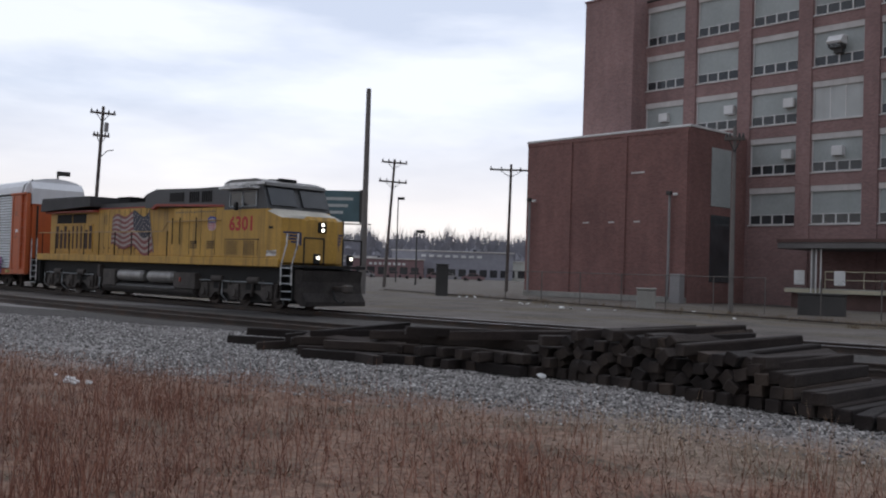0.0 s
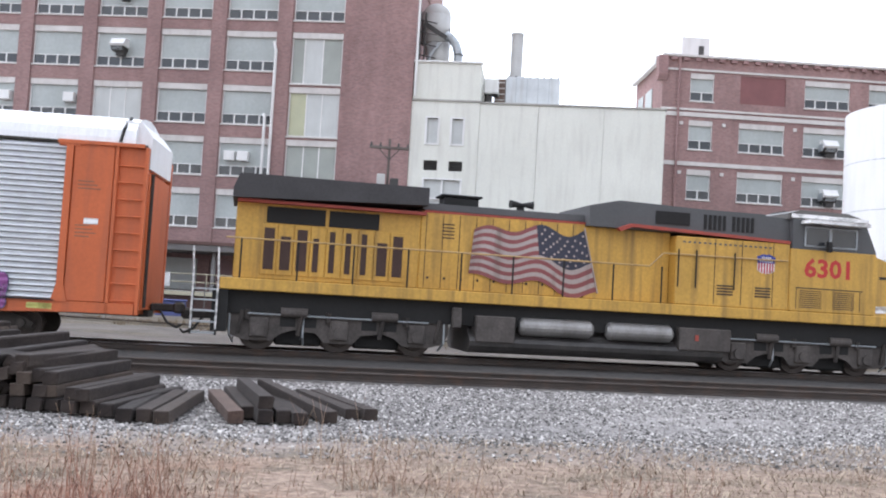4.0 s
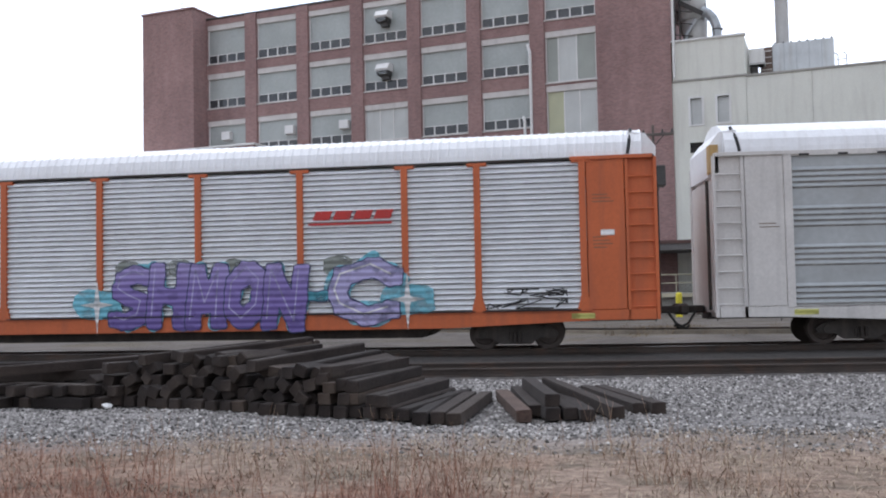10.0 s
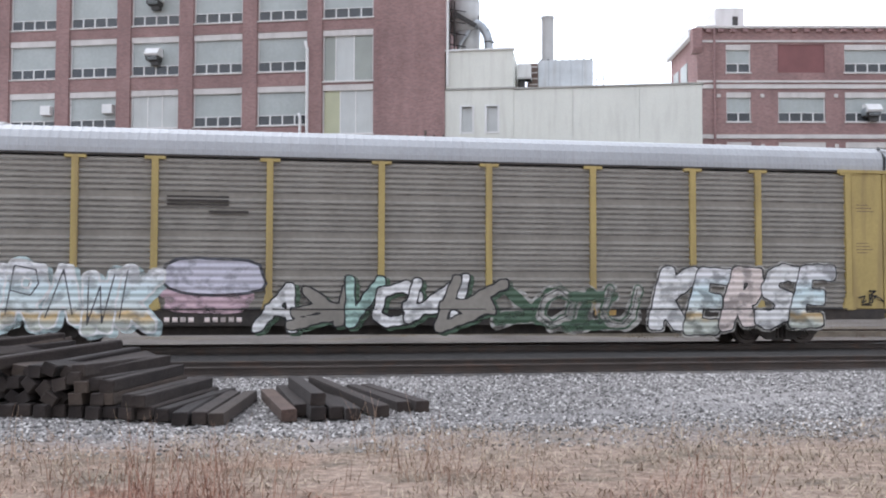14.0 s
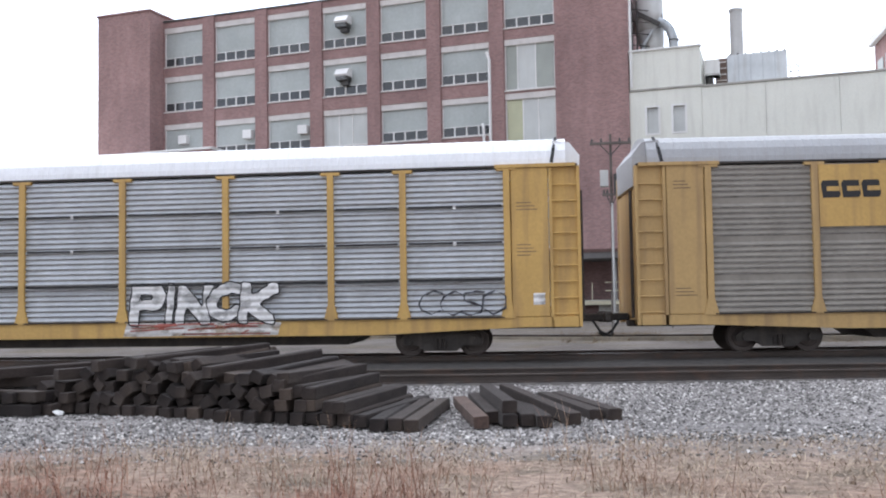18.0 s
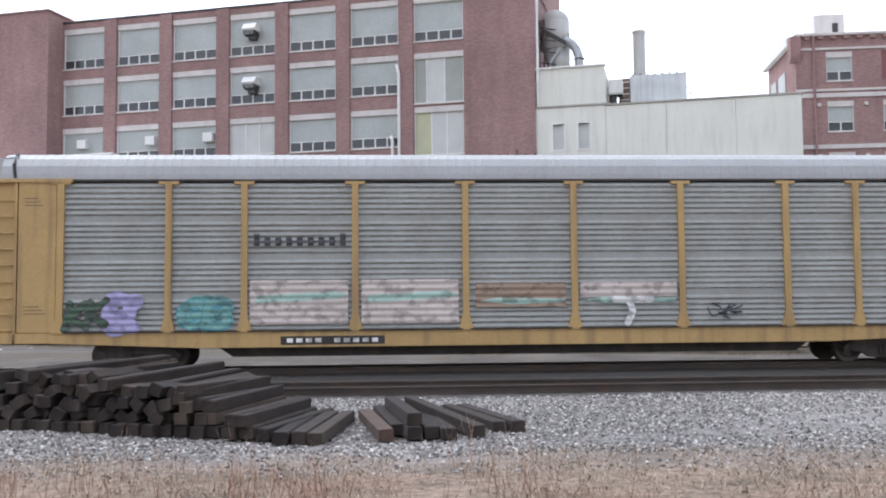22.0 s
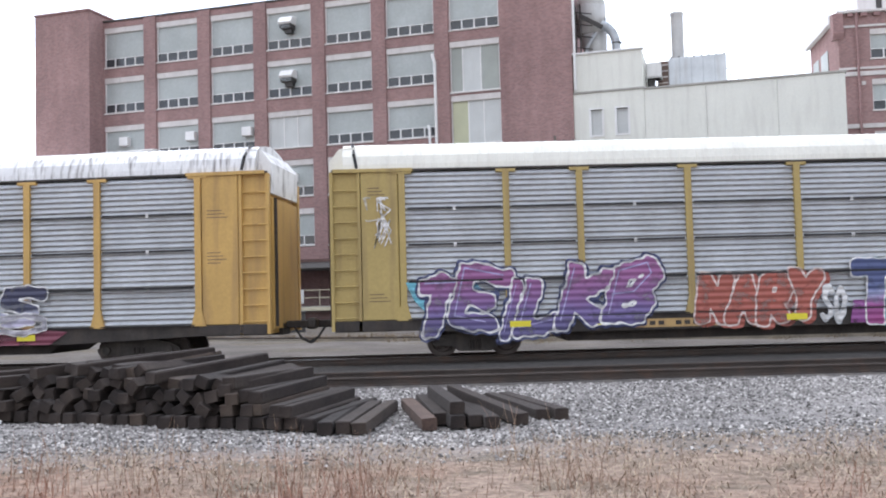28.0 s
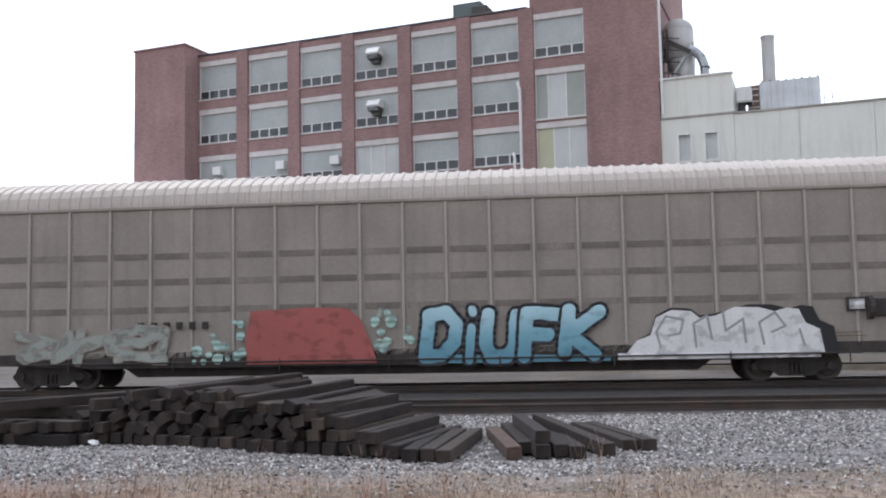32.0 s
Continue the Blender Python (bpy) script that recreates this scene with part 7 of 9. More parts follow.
    spray_letters(c, "S?MN", -7.0, 0.2, 0.5, 2.15, (M_PAINT_WHITE,), M_PAINT_WHITE, shade=(M_PAINT_SLATE, 0.2, -0.1), weight=0.4, corner=2.0, rim=0.03, lap=0.12, jig=0.06, seed=41)
    spray_letters(c, "GOWER", 0.4, 11.95, 0.5, 2.15, (M_PAINT_WHITE,), M_PAINT_SLATE, shade=(M_PAINT_SLATE, -0.28, -0.02), weight=0.33, corner=2.2, rim=0.03, lap=0.06, lean=0.12, jig=0.03, wob=0.03, seed=42)

    c = rack_car("grey rack car with yellow posts, dark slits and a white roof", M_YELLOW, M_SLATSHEET, M_ROOF_WHITE, slits=True)
    e = part("horse_emblem", plate(bmesh.new(), [(-6.85, 3.15), (-5.75, 3.15), (-5.95, 3.3), (-6.1, 3.62), (-6.5, 3.6), (-6.7, 3.35)], -SIDE - 0.02, -SIDE - 0.004), M_PAINT_WHITE, c, "black and white railway emblem")
    for k in range(4):
        part("emblem_bar", cube(-7.1, -6.35 - 0.1 * k, -SIDE - 0.024, -SIDE - 0.02, 3.24 + 0.1 * k, 3.29 + 0.1 * k), M_BLACK, e)
    for x in (-5.7, -5.15):
        part("emblem_bar", plate(bmesh.new(), [(x, 3.3), (x + 0.45, 3.3), (x + 0.5, 3.66), (x + 0.05, 3.66)], -SIDE - 0.02, -SIDE - 0.004), M_BLACK, e)
    part("emblem_bar", cube(-6.9, -4.75, -SIDE - 0.02, -SIDE - 0.004, 3.04, 3.09), M_PAINT_WHITE, e)
    number_bars(c, -8.4, -6.3, 0.52, 0.72, M_UNDER, M_PAINT_WHITE, 10)
    spray_letters(c, "PINCK", 1.7, 5.75, 0.85, 1.9, (M_PAINT_WHITE,), M_BLACK, cloud=(M_PAINT_CHALK, 0.12), weight=0.3, corner=6.0, rim=0.035, lap=0.08, jig=0.05, seed=51)
    part("graffiti_base", flat_shape([(1.5, 0.5), (5.8, 0.5), (5.9, 0.84), (4.2, 0.88), (1.6, 0.86)], -SIDE - 0.033), M_PAINT_CHALK, c)
    spray_scrawl(c, 1.7, 5.6, 0.55, 0.82, M_PAINT_RUST, 52, 7, 0.018)
    for a, b, sd, ink in ((9.6, 11.9, 53, M_PAINT_INKY), (-11.7, -9.1, 54, M_PAINT_INKY)):
        spray_letters(c, "CCSO", a, b, 0.95, 1.6, (ink,), ink, weight=0.075, rim=0.004, lap=0.1, jig=0.05, wob=0.01, seed=sd)
    spray_scrawl(c, -8.4, -7.4, 1.1, 1.5, M_UNDER, 55, 5, 0.02)
    part("marking", cube(12.6, 12.9, -SIDE - 0.01, -SIDE - 0.001, 1.2, 1.5), M_PAINT_WHITE, c)

    c = rack_car("weathered grey rack car with yellow posts and faded lettering", M_YELLOW_DULL, M_GREYSHEET, M_ROOF_GREY)
    for k in range(9):
        part("lettering_bar", cube(-7.0 + 0.28 * k, -6.85 + 0.28 * k, -SIDE - 0.02, -SIDE - 0.004, 3.1, 3.32 + (0.1 if k in (0, 8) else 0)), M_PAINT_INKY, c)
    spray_letters(c, "KK", -11.8, -10.7, 0.95, 1.7, (M_PAINT_MOSS,), M_PAINT_INKY, weight=0.24, rim=0.03, lap=0.1, jig=0.12, seed=61)
    spray_letters(c, "E", -10.75, -9.95, 0.9, 1.75, (M_PAINT_LILAC,), M_PAINT_LILAC, cloud=(M_PAINT_LILAC, 0.2), weight=0.3, corner=4.0, rim=0.02, seed=62)
    spray_letters(c, "GB", -8.95, -7.55, 0.92, 1.75, (M_PAINT_JADE,), M_PAINT_TEAL, cloud=(M_PAINT_JADE, 0.16), weight=0.3, rim=0.03, lap=0.12, seed=63)
    for a, b in ((-7.1, -4.55), (-4.2, -1.65)):
        part("faded_patch", cube(a, b, -SIDE - 0.005, -SIDE + 0.02, 1.05, 2.2), M_PAINT_RAW, c, "faded pinkish buffed patch")
        part("graffiti", flat_shape([(a + 0.1, 1.6), (b - 0.2, 1.72), (b, 1.8), (b - 0.3, 1.9), (a + 0.2, 1.8)], -SIDE - 0.012), M_PAINT_MINT, c)
    for a, b, mat in ((-1.2, 1.2, M_PAINT_UMBER), (1.6, 4.2, M_PAINT_RAW)):
        part("faded_patch", cube(a, b, -SIDE - 0.005, -SIDE + 0.02, 1.7 if mat is M_PAINT_RAW else 1.45, 2.1), mat, c)
        part("graffiti", flat_shape([(a + 0.1, 1.62), (a + 0.9, 1.52), (b - 0.1, 1.56), (b, 1.66), (a + 0.6, 1.7)], -SIDE - 0.012), M_PAINT_MINT, c)
    part("graffiti", thick_lines([[(2.9, 1.62), (3.0, 1.3), (2.85, 1.0)], [(2.5, 1.64), (3.5, 1.62)]], 0.09, -SIDE - 0.014, 6), M_PAINT_WHITE, c)
    number_bars(c, -6.3, -3.6, 0.52, 0.74, M_UNDER, M_PAINT_WHITE, 10)
    part("white_patch", flat_shape(blob_outline(10.6, 1.35, 0.55, 0.6, 8, 0.1), -SIDE - 0.034), M_PAINT_WHITE, c)
    spray_scrawl(c, 10.2, 11.1, 1.0, 1.7, M_PAINT_INKY, 64, 7, 0.025)
    spray_scrawl(c, 5.0, 5.95, 1.1, 1.5, M_PAINT_INKY, 65, 7, 0.02)
    part("graffiti", flat_shape(blob_outline(12.55, 1.25, 0.3, 0.6, 66, 0.15), -SIDE - 0.07), M_PAINT_INKY, c)

    c = wide_panel_car("golden yellow rack car with bright ribbed panels and a shield", M_YELLOW_UP, M_SILVER_BRIGHT, M_ROOF_WHITE, M_YELLOW_UP)
    shield(c, -8.83, -7.6, 3.35, 4.72)
    lettering(c, "BUILDING", -9.08, -7.36, 2.98, 3.2, -SIDE - 0.005, M_UNDER, 0.02, label="slogan in dark letters")
    lettering(c, "AMERICA", -9.06, -7.38, 2.62, 2.84, -SIDE - 0.005, M_UNDER, 0.02, label="slogan in dark letters")
    spray_scrawl(c, -8.9, -7.5, 1.4, 2.5, M_UNDER, 71, 16, 0.014)
    number_bars(c, -5.5, -2.9, 0.52, 0.76, M_BLACK, M_PAINT_WHITE, 10)
    part("marking", cube(-12.75, -12.45, -SIDE - 0.01, -SIDE - 0.001, 1.2, 1.55), M_PAINT_WHITE, c)
    part("marking", cube(12.5, 12.85, -SIDE - 0.01, -SIDE - 0.001, 1.2, 1.55), M_PAINT_WHITE, c)

    c = rack_car("grey rack car with yellow posts, cream roof and purple graffiti", M_YELLOW_OLIVE, M_SLATSHEET, M_ROOF_CREAM, slits=True, sill=M_UNDER)
    part("graffiti_cloud", flat_shape([(-11.9, 1.85), (-10.2, 1.95), (-9.6, 1.3), (-10.4, 0.8), (-11.3, 0.95), (-11.7, 1.4)], -SIDE - 0.0335), M_PAINT_CYAN, c)
    spray_letters(c, "TEILKB", -11.8, -5.3, 0.45, 2.05, (M_FADE_BERRY,), M_PAINT_WHITE, halo=M_PAINT_NAVY, shine=M_PAINT_LILAC, weight=0.31, corner=3.0, rim=0.05, lap=0.1, lean=0.25, jig=0.13, swell=0.08, wob=0.04, seed=80)
    spray_letters(c, "NARY", -4.25, -0.95, 0.55, 1.9, (M_PAINT_RUST,), M_PAINT_PINKWHITE, shade=(M_PAINT_RUST, 0.12, -0.06), weight=0.34, corner=3.0, rim=0.045, lap=0.12, lean=0.1, jig=0.07, seed=81)
    spray_letters(c, "SO", -0.95, -0.3, 0.55, 1.5, (M_PAINT_WHITE,), M_SLATSHEET, weight=0.16, rim=0.02, seed=86)
    part("graffiti_base", flat_shape([(-0.2, 0.5), (5.9, 0.5), (6.0, 1.0), (4.0, 1.15), (1.2, 1.05), (-0.1, 1.1)], -SIDE - 0.033), M_PAINT_MAGENTA, c)
    spray_letters(c, "TIMEZ", -0.2, 5.9, 0.5, 2.2, (M_FADE_DUSK,), M_PAINT_WHITE, shade=(M_PAINT_TEAL, 0.12, 0.0), weight=0.33, corner=6.0, rim=0.04, lap=0.06, lean=0.05, jig=0.04, seed=82)
    spray_letters(c, "C", 6.0, 7.3, 0.6, 2.0, (M_PAINT_CYAN,), M_PAINT_NAVY, cloud=(M_PAINT_CYAN, 0.3), weight=0.25, rim=0.04, seed=87)
    spray_letters(c, "IKOR", 7.6, 11.7, 0.42, 2.0, (M_FADE_EMBER,), M_BLACK, shine=M_PAINT_LEMON, cloud=(M_PAINT_CYAN, 0.42), weight=0.32, corner=2.4, rim=0.04, lap=0.12, lean=0.4, jig=0.06, seed=83)
    number_bars(c, -5.9, -3.6, 0.52, 0.74, M_YELLOW_DULL, M_UNDER, 9)
    spray_scrawl(c, -12.95, -12.25, 2.7, 4.1, M_PAINT_WHITE, 84, 9, 0.016)
    for x in (-9.2, -6.9, -1.9, 2.4):
        part("marking", cube(x, x + 0.55, -SIDE - 0.06, -SIDE - 0.045, 0.62, 0.78), M_BOLLARD, c)

    c = rack_car("grey rack car with yellow posts and rust-streaked white roof", M_YELLOW, M_SLATSHEET, M_ROOF_RUST, slits=True, sill=M_UNDER)
    e = part("emblem_panel", cube(-9.1, -7.35, -SIDE - 0.02, -SIDE + 0.04, 2.95, 4.72), M_YELLOW, c, "yellow panel with a railway shield")
    shield(e, -8.8, -7.65, 3.15, 4.6, -SIDE - 0.03)
    spray_letters(c, "UKERA", -11.7, -7.6, 0.3, 2.05, (M_MATT_BLACK, M_PAINT_WHITE, M_MATT_BLACK), M_PAINT_WHITE, shade=(M_MATT_BLACK, 0.14, -0.08), weight=0.24, corner=5.0, rim=0.045, lap=0.2, lean=0.1, jig=0.13, swell=0.1, seed=91)
    spray_scrawl(c, -11.4, -7.5, 0.5, 2.1, M_PAINT_WHITE, 97, 5, 0.03, -SIDE - 0.066)
    part("graffiti_base", flat_shape([(-5.9, 0.5), (-0.2, 0.48), (0.9, 0.62), (0.4, 0.95), (-2.4, 0.85), (-5.4, 1.05)], -SIDE - 0.033), M_PAINT_STEEL, c)
    spray_letters(c, "FRZSK", -5.85, -0.1, 0.45, 1.95, (M_FADE_SOOT,), M_PAINT_WHITE, shade=(M_PAINT_SKY, 0.16, -0.06), weight=0.28, corner=3.0, rim=0.05, lap=0.14, lean=0.25, jig=0.13, swell=0.08, wob=0.04, seed=94)
    spray_letters(c, "USTAS", 1.75, 7.7, 0.95, 2.05, (M_FADE_WINE,), M_PAINT_WHITE, cloud=(M_PAINT_ASH, 0.16), weight=0.34, corner=4.0, rim=0.04, lap=0.06, lean=0.2, jig=0.04, seed=93)
    spray_letters(c, "CINCO", 1.5, 7.9, 0.75, 1.35, (M_PAINT_ASH,), M_PAINT_WHITE, weight=0.22, rim=0.03, lap=0.05, lean=0.1, jig=0.08, seed=98, y=-SIDE - 0.062)
    part("graffiti_base", flat_shape([(0.9, 0.47), (7.9, 0.47), (8.4, 0.8), (6.6, 0.95), (4.2, 0.85), (1.4, 0.95)], -SIDE - 0.0335), M_PAINT_WINE, c)
    spray_scrawl(c, -12.85, -12.3, 1.5, 2.6, M_UNDER, 95, 6, 0.014)
    for x in (-3.0, 2.9, 7.0):
        part("marking", cube(x, x + 0.5, -SIDE - 0.06, -SIDE - 0.045, 0.58, 0.74), M_BOLLARD, c)

    build_smooth_car()


M_BAND = surface("perforated_band", (0.17, 0.145, 0.125), 0.7, var=0.2, scale=1.5)
M_BAND_PALE = surface("worn_perforated_band", (0.22, 0.19, 0.165), 0.7, var=0.2, scale=1.5)


def build_smooth_car():
    top = empty("autorack_car", pose(0, 0, 0), "beige smooth-sided rack car with ribs and bright graffiti", "railway car", "cars of the train")
    part("side_wall", rounded(-13.2, 13.2, -SIDE + 0.06, SIDE - 0.06, 0.75, 4.82, 0.03), M_BEIGE, top)
    k = 0
    x = -12.9
    rib = None
    while x < 13:
        if rib is None:
            rib = part("side_rib", rounded(-0.035, 0.035, -SIDE + 0.0, -SIDE + 0.06, 0.78, 4.8, 0.012), surface("pale_rib", (0.36, 0.325, 0.285), 0.6, var=0.1), top)
            rib.matrix_basis = pose(x, 0, 0)
        else:
            again(rib, pose(x, 0, 0))
        again(rib, pose(x, 0, 0, 0, 0, 180))
        x += 1.165
    for z in (1.95, 2.72, 3.42):
        for k in range(22):
            a = -12.9 + 1.165 * k
            part("vent_band", cube(a + 0.1, a + 1.07, -SIDE + 0.05, -SIDE + 0.058, z, z + 0.17), M_BAND if (k * 7 + int(z * 10)) % 4 else M_BAND_PALE, top)
    roof(top, surface("corrugated_beige_roof", (0.44, 0.39, 0.345), 0.5, 0.2, var=0.08), -13.4, 13.4, 0.3, 0.03, 5.8)
    part("eave", rounded(-13.3, 13.3, -SIDE + 0.01, -SIDE + 0.1, 4.8, 4.9, 0.02), M_BEIGE, top)
    for s in (-1, 1):
        a, b = sorted((s * 13.2, s * 13.85))
        part("end_frame", rounded(a, b, -1.45, 1.45, 0.65, 4.7, 0.1, 2), M_BEIGE, top)
        part("end_door", cube(min(s * 13.2, s * 13.6), max(s * 13.2, s * 13.6), -1.56, -1.46, 0.9, 2.9), surface("dark_beige", (0.16, 0.14, 0.12), 0.7), top)
        part("end_hood", plate(bmesh.new(), [(s * 13.2, 4.7), (s * 13.85, 4.7), (s * 13.85, 5.0), (s * 13.6, 5.4), (s * 13.2, 5.55)], -1.3, 1.3), M_BEIGE, top)
    frame_and_running_gear(top, M_UNDER)
    part("bottom_beam", cube(-9, 9, -SIDE - 0.0, -SIDE + 0.05, 0.74, 0.92), M_BEIGE, top)
    spray_letters(top, "DiUFK", 0.35, 5.15, 0.5, 1.95, (M_SMOOTH_BLUE,), M_MATT_BLACK, weight=0.3, rim=0.085, lap=0.05, lean=0.08, jig=0.05, wob=0.012, seed=5)
    part("graffiti_base", flat_shape([(0.5, 0.48), (5.3, 0.48), (5.35, 0.62), (0.6, 0.72)], -SIDE - 0.0335), M_SMOOTH_BLUE, top)
    hump = [(5.7, 0.62), (6.0, 1.05), (6.35, 1.2), (6.5, 1.72), (6.9, 1.95), (7.4, 1.9), (7.6, 1.7), (8.0, 1.75), (8.5, 2.0), (9.1, 1.98), (9.5, 1.85), (9.8, 1.95), (10.1, 1.9), (10.25, 1.5), (10.6, 1.3), (10.7, 0.62)]
    hump = [(x, 0.62 + (z - 0.62) * 0.86) for x, z in hump]
    part("graffiti_shadow", flat_shape([(x + 0.35 if x > 8 else x, z + (0.06 if z > 1 else 0)) for x, z in hump], -SIDE - 0.033), M_BLACK, top)
    part("graffiti", flat_shape(hump, -SIDE - 0.037), M_SMOOTH_WHITE, top, "white bubble graffiti with a black shadow")
    part("graffiti_line", thick_lines([[(6.6, 0.8), (6.5, 1.2), (6.75, 1.6), (7.2, 1.5), (7.1, 1.15), (6.8, 1.1)], [(7.5, 0.8), (7.45, 1.4), (7.8, 1.6), (7.9, 1.0)], [(8.2, 1.7), (8.25, 1.2), (8.7, 1.5), (8.75, 0.9)], [(9.2, 0.85), (9.1, 1.4), (9.5, 1.65), (9.75, 1.3), (9.4, 1.15)], [(10.1, 1.2), (10.2, 0.8)]], 0.03, -SIDE - 0.041, 6), M_GREYSHEET, top)
    part("graffiti_base", flat_shape([(5.5, 0.5), (10.6, 0.5), (10.6, 0.66), (5.5, 0.66)], -SIDE - 0.039), M_PAINT_WHITE, top)
    part("brake_box", rounded(11.9, 13.05, -SIDE - 0.03, -SIDE + 0.1, 1.5, 1.95, 0.02), M_UNDER, top)
    part("graffiti", flat_shape([(-4.35, 0.52), (-4.4, 1.2), (-4.25, 1.95), (-2.6, 2.02), (-1.6, 1.98), (-1.25, 1.7), (-0.95, 1.0), (-0.8, 0.52)], -SIDE - 0.035), M_SMOOTH_RED, top, "brick-red buffed patch")
    rnd = random.Random(8)
    for k in range(34):
        x, z = (rnd.uniform(-5.9, -4.45), rnd.uniform(0.6, 1.8)) if k % 2 else (rnd.uniform(-0.95, 0.1), rnd.uniform(0.9, 1.95))
        r = rnd.uniform(0.05, 0.16)
        part("graffiti_bubble", flat_shape([(x + r * math.cos(q * math.tau / 10), z + r * math.sin(q * math.tau / 10)) for q in range(10)], -SIDE - 0.04 - 0.0005 * k), M_PAINT_MINT, top)
    spray_blobs(top, -10.6, -6.8, 0.6, 1.6, 3, (M_SMOOTH_FAINT,), M_BEIGE, 102, 0.1)
    for k in range(6):
        part("lettering_bar", cube(-7.4 + 0.36 * k, -7.25 + 0.36 * k, -SIDE - 0.04, -SIDE + 0.03, 1.5, 1.7), M_UNDER, top)
    rail = part("grab_rail", pipe([(-12.6, -SIDE - 0.07, 0.6), (11.6, -SIDE - 0.07, 0.6)], 0.022, 6), M_UNDER, top)
    for k in range(9):
        x = -12.3 + 2.95 * k
        part("rail_post", pipe([(x, -SIDE - 0.07, 0.6), (x, -SIDE - 0.07, 0.36)], 0.02, 6), M_UNDER, rail)
        part("rail_post", pipe([(x, -SIDE - 0.07, 0.6), (x, -SIDE + 0.05, 0.78)], 0.02, 6), M_UNDER, rail)
    flag = part("striped_rod", tube(bmesh.new(), (12.95, -SIDE - 0.04, 0.75), (12.95, -SIDE - 0.04, 2.4), 0.035, 8), M_PAINT_WHITE, top, "red and white striped rod")
    for k in range(6):
        part("stripe", tube(bmesh.new(), (12.95, -SIDE - 0.04, 0.85 + 0.27 * k), (12.95, -SIDE - 0.04, 0.98 + 0.27 * k), 0.038, 8), M_DULL_RED, flag)
    for x in (11.85, 13.1):
        part("brake_flange", tube(bmesh.new(), (x - 0.06, -SIDE - 0.02, 1.72), (x + 0.06, -SIDE - 0.02, 1.72), 0.3, 14), M_UNDER, top)
    part("stencil_box", cube(11.3, 11.8, -SIDE, -SIDE + 0.05, 1.65, 2.0), M_UNDER, top)
    part("stencil_box", cube(11.36, 11.74, -SIDE - 0.006, -SIDE, 1.7, 1.95), M_PAINT_WHITE, top)
    stencil(top, 11.0, 1.1, 0.9, 2)
    TRAIN.append(top)


M_RESERVOIR = surface("dusty_galvanised_tank", (0.3, 0.29, 0.28), 0.45, 0.5, var=0.15, scale=1.5, stain=(0.12, 0.11, 0.1), amount=0.5)
M_TANK = surface("dusty_dark_tank_paint", (0.05, 0.046, 0.044), 0.55, var=0.3, scale=1.5, stain=(0.1, 0.09, 0.08), amount=0.5, streak=(1, 1, 0.3))
M_VENT_BROWN = surface("dark_brown_mesh", (0.055, 0.028, 0.022), 0.7, var=0.2)


